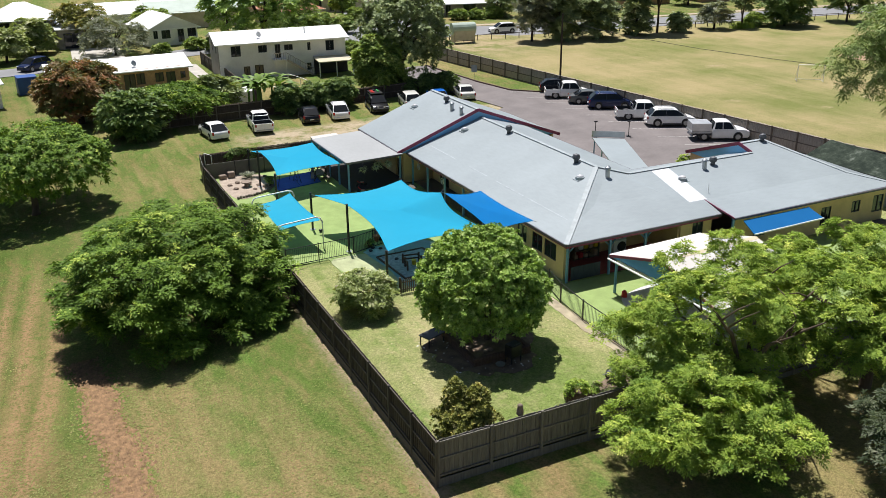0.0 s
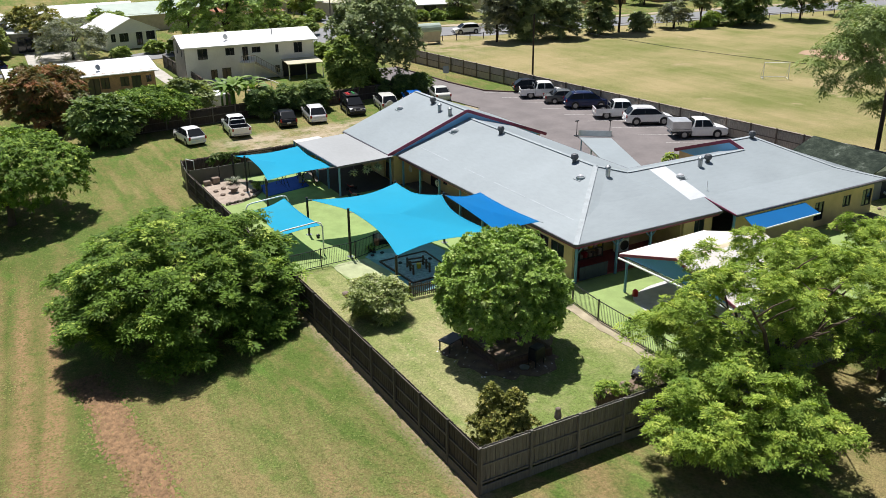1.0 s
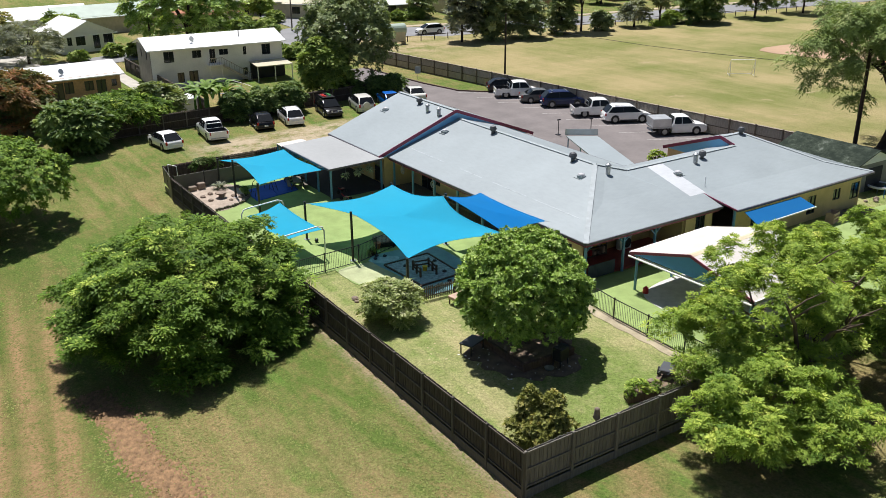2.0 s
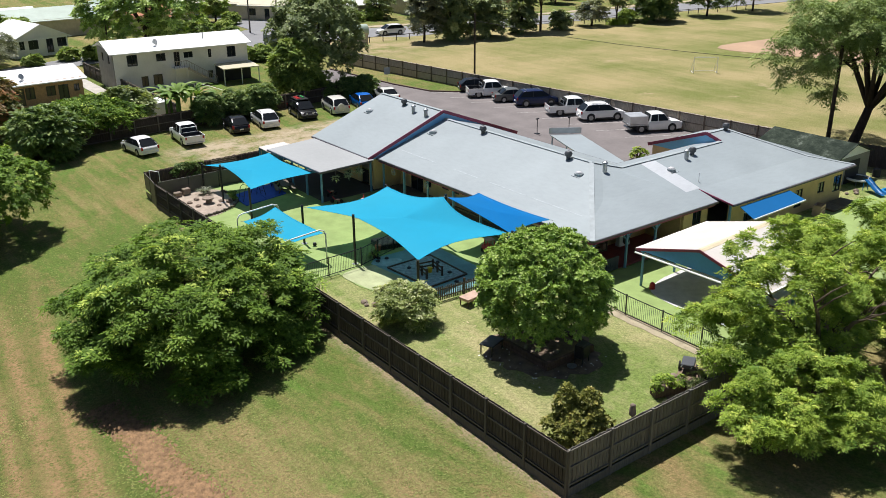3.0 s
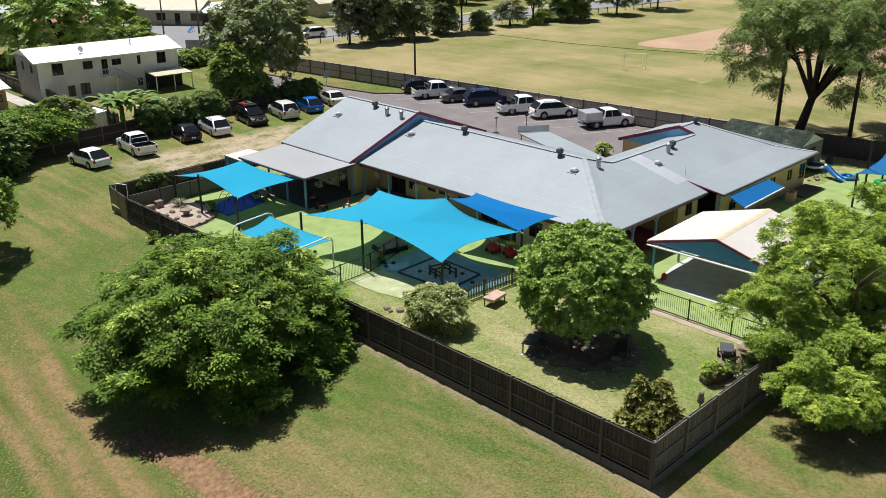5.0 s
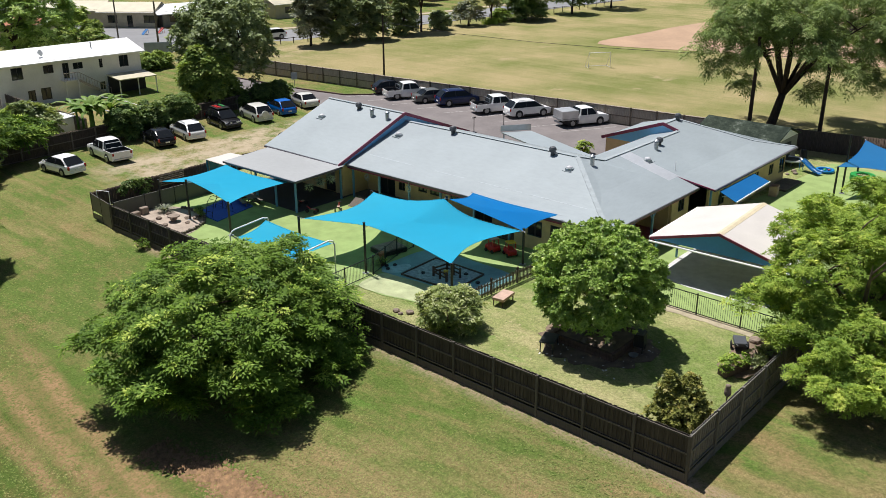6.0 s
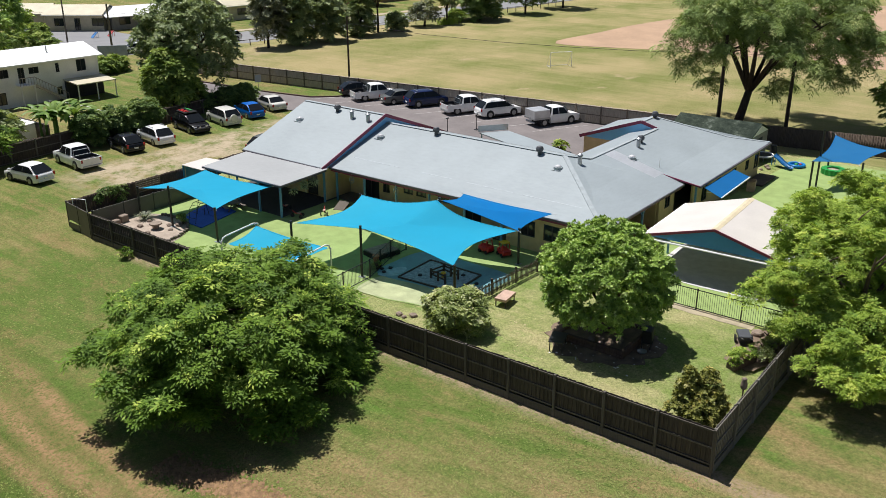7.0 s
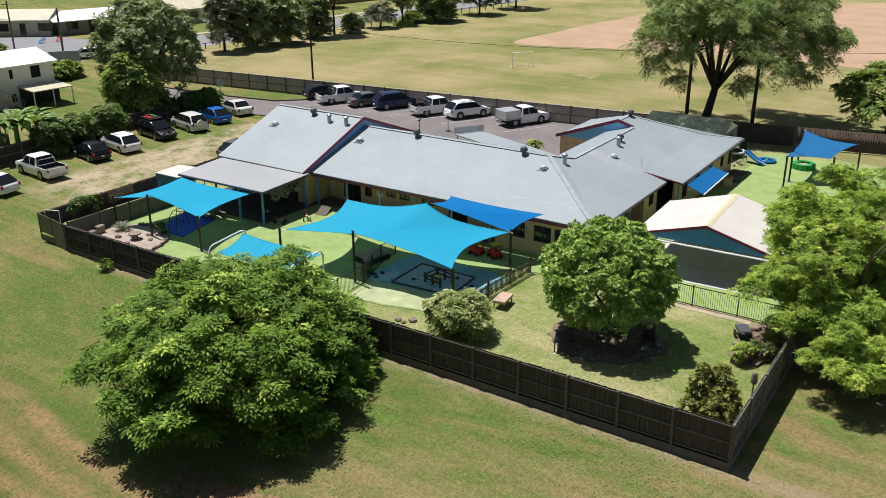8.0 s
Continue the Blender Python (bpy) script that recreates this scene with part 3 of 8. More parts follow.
# grass colour multiplied darker to the west, standing in for the slope's dimmer look
west_dim = g.math("MULTIPLY", reach(px, -9, -15), g.ramp(g.noise(0.2, 5, 0.6), [(0.3, (0.35, 0.35, 0.35)), (0.6, (1, 1, 1))]))
col = g.mix(west_dim, g.col, g.mix(1.0, g.col, (0.74, 0.76, 0.66), "MULTIPLY"))
col = g.mix(far_field, col, field)
lot = g.math("MULTIPLY", g.math("MULTIPLY", reach(py, 49.6, 50.6), reach(py, 58.2, 56.6)), g.math("MULTIPLY", reach(g.math("ADD", px, wob), 4, 9), reach(px, 36, 34)))
lot = g.math("MULTIPLY", lot, g.ramp(g.noise(0.4, 7, 0.78), [(0.4, (0, 0, 0)), (0.56, (1, 1, 1))]))
col = g.mix(lot, col, g.mix(g.noise(3, 4), (0.36, 0.29, 0.19), (0.52, 0.43, 0.31)))
fence_earth = g.math("MULTIPLY", g.math("MULTIPLY", reach(px, -0.9, -0.25), reach(px, 0.6, 0.2)), reach(py, 40, 38))
col = g.mix(g.math("MULTIPLY", fence_earth, patchy), col, (0.36, 0.27, 0.18))
col = g.mix(wheel, col, g.mix(g.noise(5, 4), (0.25, 0.15, 0.075), (0.44, 0.285, 0.155)))
col = g.mix(g.math("MULTIPLY", turned, 0.92), col, g.mix(g.noise(5, 5, 0.7), (0.09, 0.052, 0.026), (0.37, 0.22, 0.11)))
g.colour(col)
M["grass"] = g.m
ground = mesh_from("ground", gv, gf, "grass")
ground.data.shade_smooth()
tagged(ground, "mown summer grass with red earth ruts and dry patches", "ground", kind="structure")

M["lawn"] = grass_material("yard_lawn", (0.29, 0.365, 0.115), (0.56, 0.505, 0.27), (0.62, 0.5, 0.32), 0.515, soil_at=0.59).m


def yard_height(x, y):
    d = min(x, y)
    return YARD - 0.22 * (1 - ease(0, 2.2, d))


ys = 0.5
cells = [(i, j) for i in range(0, 94) for j in range(0, 92) if (i * ys < 27.5 or j * ys < 20)]
idx, yv, yf = {}, [], []


def yvert(i, j):
    if (i, j) not in idx:
        x, y = max(0.06, i * ys), max(0.06, j * ys)
        idx[i, j] = len(yv)
        yv.append((x, y, yard_height(x, y) + 0.012 * noise.noise((x * 0.7, y * 0.7, 3))))
    return idx[i, j]


for i, j in cells:
    yf.append((yvert(i, j), yvert(i + 1, j), yvert(i + 1, j + 1), yvert(i, j + 1)))
lawn = mesh_from("yard_lawn", np.array(yv), np.array(yf), "lawn")
lawn.data.shade_smooth()
tagged(lawn, "raised mown lawn inside the timber fence", "lawn", kind="structure")


def sheet(name, pts, z, material, label, category, thick=0.03):
    return tagged(part(name, slabbed([(x, y, z) for x, y in pts], thick), material), label, category, kind="structure")


def curve_pts(pts, n=6):
    """A closed outline rounded by a smooth curve through its points."""
    out, k = [], len(pts)
    for i in range(k):
        p0, p1, p2, p3 = (Vector(pts[(i + d) % k]) for d in (-1, 0, 1, 2))
        for j in range(n):
            t = j / n
            q = 0.5 * ((2 * p1) + (p2 - p0) * t + (2 * p0 - 5 * p1 + 4 * p2 - p3) * t * t + (3 * p1 - p0 - 3 * p2 + p3) * t ** 3)
            out.append((q.x, q.y))
    return out


sheet("playground_turf", [(0.3, 22.4), (2.5, 22.2), (3.2, 22.2), (3.2, 20.0), (3.6, 18.6), (3.9, 17.2), (5.0, 15.9), (11.6, 15.5), (12.4, 12.6), (17, 12.6), (17, 42.5), (0.3, 42.5)], YARD + 0.03, "turf", "lime green synthetic turf of the playground", "turf")
sheet("side_turf", [(12.5, 0.5), (46, 0.5), (46, 10.4), (17, 12.55), (12.5, 12.55)], YARD + 0.03, "turf", "lime green synthetic turf beside the pavilion", "turf")
sheet("softfall", curve_pts([(6.0, 16.2), (8.4, 15.9), (10.1, 16.2), (10.3, 19.5), (10.0, 22.4), (7.8, 22.9), (5.7, 22.5), (5.9, 19.2)]), YARD + 0.04, "turf_dark", "dark teal rubber softfall under the large sail", "softfall")
sheet("sandpit_floor", curve_pts([(1.0, 36.6), (3.6, 37.4), (4.4, 39.2), (4.0, 42.1), (1.0, 42.2)]), YARD + 0.045, "sand", "pale sand of the pebble garden", "sand")
M["pit_sand"] = plain("pale_pit_sand", (0.55, 0.54, 0.53), 0.95, var=0.12, scale=2.2, bump=0.5)
sheet("sandpit", curve_pts([(15.95, 9.6), (15.45, 8.9), (15.2, 7.4), (15.25, 5.6), (15.4, 3.9), (15.9, 3.0), (19.0, 2.7), (22.0, 3.0), (22.6, 6.4), (22.2, 9.6), (20.7, 10.2), (18.2, 10.2), (17.0, 10.0)]), YARD + 0.045, "pit_sand", "pale sand of the pit under the pavilion", "sand")
M["worn_earth"] = plain("pale_worn_earth", (0.40, 0.34, 0.23), 0.95, var=0.25, scale=1.5, bump=0.5)
M["turf_worn"] = plain("bleached_turf", (0.40, 0.43, 0.24), 0.95, var=0.2, scale=1.2, bump=0.4)


def ragged(cx, cy, rx, ry, seed, n=48, rough=0.3):
    """An uneven patch outline."""
    return [(cx + math.cos(a) * rx * k, cy + math.sin(a) * ry * k) for a, k in ((2 * math.pi * i / n, 1 + rough * noise.noise((math.cos(2 * math.pi * i / n) * 2.2 + seed, math.sin(2 * math.pi * i / n) * 2.2, seed)) + rough * 0.5 * noise.noise((i * 0.9, seed, 5))) for i in range(n))]


sheet("worn_path", [(11.75 + 0.16 * noise.noise((0, y * 1.3, 1)), y) for y in np.arange(2.6, 12.1, 0.35)] + [(12.45, 12.0), (12.35, 2.6)], YARD + 0.02, "worn_earth", "strip of pale worn earth below the railing", "path")
sheet("worn_turf", curve_pts([(3.35, 22.0), (3.35, 20.0), (3.7, 18.6), (4.0, 17.4), (5.1, 16.2), (6.1, 16.2), (6.2, 18.2), (6.2, 20.4), (5.8, 22.0)]), YARD + 0.036, "turf_worn", "sun-bleached turf along the softfall", "turf")

sheet("wet_patch", curve_pts([(5.5, 22.3), (6.2, 22.5), (7.3, 22.0), (7.1, 21.5), (6.0, 21.5)]), YARD + 0.052, plain("pale_blue_rubber", (0.27, 0.45, 0.5), 0.4, var=0.25, scale=4), "pale blue rubber patch beside the play pit", "softfall", 0.008)

# near-black floor: the deep shade under the verandah is put into its colour
sheet("verandah_floor", [(9.1, 34.2), (16.0, 34.2), (16.0, 42.4), (9.1, 42.4)], YARD + 0.05, plain("dark_verandah_floor", (0.055, 0.05, 0.048), 0.8), "floor sheet coloured near-black for the deep shade under the verandah", "floor", 0.015)

# car park and roads
sheet("car_park", [(27.6, 20.1), (48.6, 20.1), (45.6, 46), (43.6, 59.2), (41.4, 60.2), (39.4, 62.4), (38.4, 68.5), (37.6, 82), (31.5, 82), (32.6, 66), (34.2, 55.0), (28.5, 50.5), (28.5, 43)], 0.285, "asphalt", "worn brown-grey asphalt of the car park", "car park")
kerb_line = [(37.6, 82), (38.4, 68.5), (39.4, 62.4), (41.4, 60.2), (43.6, 59.3)]
bm = bmesh.new()
for a, b in zip(kerb_line, kerb_line[1:]):
    beam(bm, (*a, 0.32), (*b, 0.32), 0.18, 0.2)
tagged(part("kerb", bm, "kerb"), "low dark kerb round the grass verge", "kerb", kind="structure")


def line_quad(name, a, b, w, z, material, label):
    a, b = Vector((*a, z)), Vector((*b, z))
    s = (b - a).normalized().cross(UP) * w / 2
    return tagged(part(name, slabbed([tuple(a + s), tuple(b + s), tuple(b - s), tuple(a - s)], 0.004), material), label, "marking", kind="structure")


M["marking"] = plain("worn_white_marking", (0.42, 0.40, 0.38), 0.9, var=0.3, scale=4)
for i in range(9):
    y = 31.0 + i * 3.45
    x = 46.6 - (y - 30) * 0.085
    line_quad("parking_line", (x - 5.4, y + 3.0), (x, y), 0.1, 0.291, "marking", "worn white parking line")
for i in range(4):
    y = 24.5 + i * 3.2
    line_quad("parking_line", (28.6, y + 3.6), (32.6, y + 1.6), 0.1, 0.291, "marking", "worn white parking line")

sheet("road", [(30, 112.5), (44, 104.5), (56, 101.3), (76, 100.2), (100, 97.4), (130, 94.2), (420, 62), (420, 70), (130, 104.5), (100, 107.5), (76, 110.3), (60, 115), (58, 126), (66, 190), (52, 190), (47, 126), (40, 122), (30, 124.5)], 0.075, "road", "pale bitumen street past the sports field", "road", 0.12)
sheet("road_left", [(30, 112.5), (30, 120.5), (4, 111.2), (-14, 108.2), (-60, 107.8), (-60, 101.4), (-14, 102.2), (4, 105.0)], 0.07, "road", "pale bitumen side street before the houses", "road", 0.12)
sheet("driveway", [(8.6, 66), (10.2, 66), (10.6, 100), (8.8, 100)], 0.06, "concrete", "two-track concrete driveway beside the house", "driveway", 0.09)
sheet("driveway", [(-4.8, 106), (2.5, 106.6), (3.0, 122), (-4.0, 122.5)], 0.08, "concrete", "pale concrete driveway before the garage", "driveway", 0.09)
sheet("verge_path", [(56, 116.8), (76, 111.6), (100, 108.8), (130, 105.7), (420, 71), (420, 73), (130, 107.6), (100, 110.6), (76, 113.4), (58, 118.8)], 0.06, "gravel", "dry sandy verge along the street", "verge", 0.09)

M["infield"] = plain("orange_dirt_infield", (0.42, 0.28, 0.18), 0.95, var=0.14, scale=0.15, bump=0.3)
sheet("dirt_infield", curve_pts([(92.5, 62), (108, 62.3), (126, 61), (161, 53), (180, 32), (196, 0), (150, -14), (101, -4), (99.5, 25), (96, 46)], 4), 0.03, "infield", "orange dirt infield of the sports ground", "infield")

# ---- building ----
building = thing("childcare_building", "single-storey ochre building with pale steel roofs and blue gables", "building")
EAVE, CREASE, TOP = 3.15, 3.58, 5.1
X0, XC, XR = 13.8, 15.4, 20.3        # long wing: eave, crease, ridge
Y0, YC, YH = 12.2, 13.8, 18.7        # corner: eave, crease, hip apex
roofs = {
    # long wing
    "skirt_long": ([(X0, Y0, EAVE), (X0, 34.3, EAVE - 0.08), (XC, 34.3, CREASE), (XC, YC, CREASE)], "roof"),
    "slope_long": ([(XC, YC, CREASE), (XC, 34.3, CREASE), (XR, 34.3, TOP), (XR, YH, TOP)], "roof"),
    "back_long": ([(XR, YH, TOP), (XR, 34.3, TOP), (24.2, 34.3, 4.0), (24.2, 20.0, 4.0), (22.2, 17.8, 4.62)], "roof"),
    # cross wing
    "skirt_cross": ([(X0, Y0, EAVE), (XC, YC, CREASE), (25.08, YC, CREASE), (25.08, Y0, EAVE)], "roof_x"),
    "slope_cross": ([(XC, YC, CREASE), (XR, YH, TOP), (22.2, 17.8, 4.62), (23.9, 17.8, 4.62), (23.9, YC, CREASE)], "roof_x"),
    "strip_cross": ([(23.9, YC, CREASE), (23.9, 17.8, 4.62), (25.3, 17.8, 4.62), (25.3, YC, CREASE)], "roof_new"),
    "slope_right": ([(25.3, YC, CREASE), (25.3, 17.8, 4.62), (32.75, 17.8, 4.62), (32.75, 19.1, 4.98), (34.9, 19.1, 4.98), (37.6, YC, CREASE)], "roof_x"),
    "skirt_right": ([(25.1, 11.1, 3.2), (25.1, YC, CREASE), (37.6, YC, CREASE), (39.4, 11.2, 3.2)], "roof_x"),
    "back_cross": ([(22.2, 17.8, 4.62), (24.2, 20.0, 4.0), (32.7, 20.0, 3.97), (32.7, 17.8, 4.62)], "roof_x"),
    "back_right": ([(32.75, 19.1, 4.98), (32.75, 24.3, 3.1), (39.4, 24.3, 3.1), (34.9, 19.1, 4.98)], "roof_x"),
    "end_right": ([(34.9, 19.1, 4.98), (39.4, 24.3, 3.1), (39.4, 11.2, 3.2), (37.6, YC, CREASE)], "roof"),
    # high wing
    "slope_high": ([(13.1, 34.2, 3.16), (13.1, 42.75, 3.16), (20.0, 42.75, 5.76), (20.0, 34.2, 5.76)], "roof"),
    "back_high": ([(20.0, 34.2, 5.76), (20.0, 42.75, 5.76), (27.6, 42.75, 2.9), (27.6, 34.2, 2.9)], "roof"),
    "verandah_roof": ([(8.75, 33.85, 3.0), (8.75, 42.1, 2.92), (13.3, 42.3, 3.08), (13.3, 33.85, 3.12)], "roof_warm"),
}
for name, (pts, mat) in roofs.items():
    part("roof_" + name if "roof" not in name else name, slabbed(pts, 0.07), mat, building, "bright new steel roof sheets" if name == "strip_cross" else "")
# ridge and hip caps
M["flashing_pale"] = plain("chalk_white_streak", (0.385, 0.425, 0.45), 0.6, var=0.15, scale=3)
M["flashing"] = plain("chalky_flashing", (0.35, 0.39, 0.405), 0.5, var=0.14, scale=2.5)
for p, q in (((XR, 34.3, TOP), (XR, YH, TOP)), ((X0, Y0, EAVE), (XC, YC, CREASE)), ((XC, YC, CREASE), (XR, YH, TOP)), ((XR, YH, TOP), (22.2, 17.8, 4.62)), ((22.2, 17.8, 4.62), (32.7, 17.8, 4.62)),
             ((39.4, 11.2, 3.2), (37.6, YC, CREASE)), ((37.6, YC, CREASE), (34.9, 19.1, 4.98)), ((34.9, 19.1, 4.98), (32.75, 19.1, 4.98)), ((20.0, 34.2, 5.76), (20.0, 42.75, 5.76))):
    part("ridge_cap", beamed(Vector(p) + UP * 0.01, Vector(q) + UP * 0.01, 0.3, 0.03), "flashing", building)
# pale chalk line left along the change of pitch
for y0, y1 in ((14.6, 19.0), (19.6, 23.2), (24.4, 27.0), (29.0, 33.4)):
    part("chalk_line", slabbed([(XC + 0.02, y0, CREASE + 0.012), (XC + 0.02, y1, CREASE + 0.012), (XC + 0.075, y1, CREASE + 0.029), (XC + 0.075, y0, CREASE + 0.029)], 0.006), "flashing_pale", building)
# gutters and maroon fascias
for p, q in (((X0, Y0, EAVE), (X0, 34.2, EAVE - 0.08)), ((X0, Y0, EAVE), (25.08, Y0, EAVE)), ((25.1, 11.1, 3.2), (39.4, 11.1, 3.2)), ((39.4, 11.1, 3.2), (39.4, 24.3, 3.1)), ((8.75, 33.85, 3.0), (8.75, 42.1, 2.92)),
             ((13.1, 34.4, 3.14), (13.1, 42.75, 3.14)), ((24.2, 20.0, 4.0), (24.2, 34.3, 4.0)), ((24.2, 20.0, 4.0), (32.7, 20.0, 3.97)), ((32.75, 24.3, 3.1), (39.4, 24.3, 3.1))):
    part("gutter", beamed(Vector(p) - UP * 0.07, Vector(q) - UP * 0.07, 0.13, 0.12), "gutter", building)
for p, q in (((X0 + 0.14, Y0 + 0.14, EAVE - 0.2), (X0 + 0.14, 34.2, EAVE - 0.27)), ((X0 + 0.14, Y0 + 0.14, EAVE - 0.2), (25.0, Y0 + 0.14, EAVE - 0.2)),
             ((13.0, 34.14, 3.1), (20.0, 34.14, 5.72)), ((20.0, 34.14, 5.72), (27.7, 34.14, 2.84)), ((32.7, 19.1, 4.96), (32.7, 24.4, 3.06)), ((32.7, 19.1, 4.96), (32.7, 17.8, 4.6))):
    part("fascia", beamed(p, q, 0.05, 0.24), "fascia", building, "maroon painted fascia board")
part("barge", beamed((8.75, 33.83, 2.92), (13.1, 33.83, 3.04), 0.05, 0.14), "gutter", building)
part("flashing", beamed((25.1, 11.1, 3.15), (25.1, 13.8, 3.53), 0.05, 0.1), "fascia", building)
# blue gable infills
part("gable_panel", plate([(13.3, 34.3, 3.0), (27.4, 34.3, 2.9), (20.0, 34.3, 5.66)], (0, 0.1, 0)), "gable_blue", building, "bright blue gable infill")
part("gable_panel", plate([(32.85, 17.8, 4.45), (32.85, 19.1, 4.92), (32.85, 24.2, 3.05), (32.85, 17.8, 3.05)], (0.1, 0, 0)), "gable_blue", building, "bright blue gable infill")


def wall(name, a, b, z0, z1, holes=(), material="wall", thick=0.16, parent=building):
    """A wall from a to b in plan; holes: (start, end, low, high) along it go right through."""
    a, b = Vector((*a, 0)), Vector((*b, 0))
    length, d = (b - a).length, (b - a).normalized()
    s = d.cross(UP) * thick / 2
    us = sorted({0.0, length, *(h[0] for h in holes), *(h[1] for h in holes)})
    zs = sorted({z0, z1, *(h[2] for h in holes), *(h[3] for h in holes)})
    bm = bmesh.new()
    made = {}

    def v(i, k, e):
        if (i, k, e) not in made:
            made[i, k, e] = bm.verts.new(a + d * us[i] + UP * zs[k] + s * e)
        return made[i, k, e]

    def full(i, k):
        if not (0 <= i < len(us) - 1 and 0 <= k < len(zs) - 1):
            return False
        u, z = (us[i] + us[i + 1]) / 2, (zs[k] + zs[k + 1]) / 2
        return not any(h[0] < u < h[1] and h[2] < z < h[3] for h in holes)

    for i in range(len(us) - 1):
        for k in range(len(zs) - 1):
            if full(i, k):
                bm.faces.new((v(i, k, 1), v(i + 1, k, 1), v(i + 1, k + 1, 1), v(i, k + 1, 1)))
                bm.faces.new((v(i, k + 1, -1), v(i + 1, k + 1, -1), v(i + 1, k, -1), v(i, k, -1)))
                for (di, dk), (p, q) in (((-1, 0), ((i, k), (i, k + 1))), ((1, 0), ((i + 1, k), (i + 1, k + 1))), ((0, -1), ((i, k), (i + 1, k))), ((0, 1), ((i, k + 1), (i + 1, k + 1)))):
                    if not full(i + di, k + dk):
                        bm.faces.new((v(*p, 1), v(*p, -1), v(*q, -1), v(*q, 1)))
    bmesh.ops.recalc_face_normals(bm, faces=bm.faces)
    return part(name, bm, material, parent)


def window(a, b, u, w, lo, hi, parent=building, frame_mat="dark", name="window"):
    """Frame, two panes and a mullion in a hole of the wall from a to b."""
    a, b = Vector((*a, 0)), Vector((*b, 0))
    d = (b - a).normalized()
    p, q = a + d * u, a + d * w
    m = (p + q) / 2
    bm = bmesh.new()
    for r, t in ((p, q),):
        beam(bm, r + UP * (lo + 0.03), t + UP * (lo + 0.03), 0.1, 0.06)
        beam(bm, r + UP * (hi - 0.03), t + UP * (hi - 0.03), 0.1, 0.06)
    for r in (p + d * 0.03, m, q - d * 0.03):
        beam(bm, r + UP * (lo + 0.06), r + UP * (hi - 0.06), 0.06, 0.1)
    win = part(name, bm, frame_mat, parent)
    for r, t in ((p, m), (m, q)):
        part("pane", beamed(r + UP * ((lo + hi) / 2) + d * 0.06, t + UP * ((lo + hi) / 2) - d * 0.03, 0.02, hi - lo - 0.12), "glass", win)
    return win


# long wing: recessed verandah wall, then a flush room at the corner
verandah_holes = [(0.7, 2.0, 1.4, 2.5), (3.2, 4.7, 0.6, 2.65), (5.9, 6.9, 1.55, 2.45), (7.9, 8.8, 1.55, 2.45), (9.1, 9.95, 1.55, 2.45), (11.25, 11.9, 1.25, 2.4), (12.25, 13.85, 0.6, 2.7)]
wall("wall_verandah", (16.1, 19.2), (16.1, 34.3), 0.4, 3.5, verandah_holes)
for h in verandah_holes:
    window((16.1, 19.2), (16.1, 34.3), *h)
room_holes = [(0.8, 2.1, 1.45, 2.5), (2.3, 3.5, 1.45, 2.5), (4.1, 5.2, 1.45, 2.5)]
wall("wall_room", (14.3, 13.0), (14.3, 19.2), 0.3, 3.1, room_holes)
for h in room_holes:
    window((14.3, 13.0), (14.3, 19.2), *h)
wall("wall_return", (14.38, 19.12), (16.0, 19.12), 0.3, 3.1)
wall("wall_corner_side", (14.38, 15.6), (22.4, 15.6), 0.3, 3.05)
wall("wall_corner_inner", (22.4, 12.85), (22.4, 15.5), 0.3, 3.1)
cross_holes = [(0.9, 1.75, 1.75, 2.75)]
wall("wall_cross", (22.4, 12.75), (24.8, 12.75), 0.3, 3.2, cross_holes)
for h in cross_holes:
    window((22.4, 12.75), (24.8, 12.75), *h)
wall("wall_link", (24.8, 12.85), (24.8, 17.5), 0.3, 3.0)
wall("wall_link_back", (24.8, 17.0), (33, 17.0), 0.3, 4.3)
right_holes = [(1.6, 2.6, 1.3, 2.4), (4.4, 5.2, 1.5, 2.3), (7.4, 8.3, 1.0, 2.3), (10.2, 11.0, 1.5, 2.3), (12.2, 13.2, 1.2, 2.4)]
wall("wall_right", (25.9, 11.9), (39.2, 11.9), 0.3, 3.2, right_holes)
for h in right_holes:
    window((25.9, 11.9), (39.2, 11.9), *h)
wall("wall_right_end", (39.1, 12.0), (39.1, 24.0), 0.3, 3.15)
wall("wall_right_back", (32.9, 24.0), (39.1, 24.0), 0.3, 3.1)
wall("wall_right_gable", (32.95, 17.1), (32.95, 24.0), 0.3, 3.05)
wall("wall_court_long", (23.9, 20), (23.9, 42), 0.3, 3.95)
wall("wall_court_cross", (24, 19.5), (33, 19.5), 0.3, 3.9)
wall("wall_high_front", (13.6, 34.5), (16.1, 34.5), 0.3, 3.3)
wall("wall_high_side", (14.0, 34.6), (14.0, 42.4), 0.3, 3.3, [(1.0, 2.2, 0.6, 2.6), (4, 5.5, 1.3, 2.5)])
wall("wall_high_back", (13.6, 42.4), (27.3, 42.4), 0.3, 3.0)
wall("wall_high_far", (27.2, 34.5), (27.2, 42.4), 0.3, 2.85)
part("verandah_floor", boxed(14.4, 19.3, 0.5, 16.0, 34.2, 0.66), "timber_old", building)
part("verandah_floor", boxed(14.4, 12.7, 0.5, 22.3, 15.5, 0.66), plain("worn_red_floor_paint", (0.3, 0.06, 0.065), 0.6, var=0.2), building, "red painted verandah floor")
part("floor_slab", boxed(16.2, 15.7, 0.3, 23.8, 42.3, 0.6), "concrete", building)
part("floor_slab", boxed(25.0, 12.1, 0.3, 39.4, 16.9, 0.6), "concrete", building)
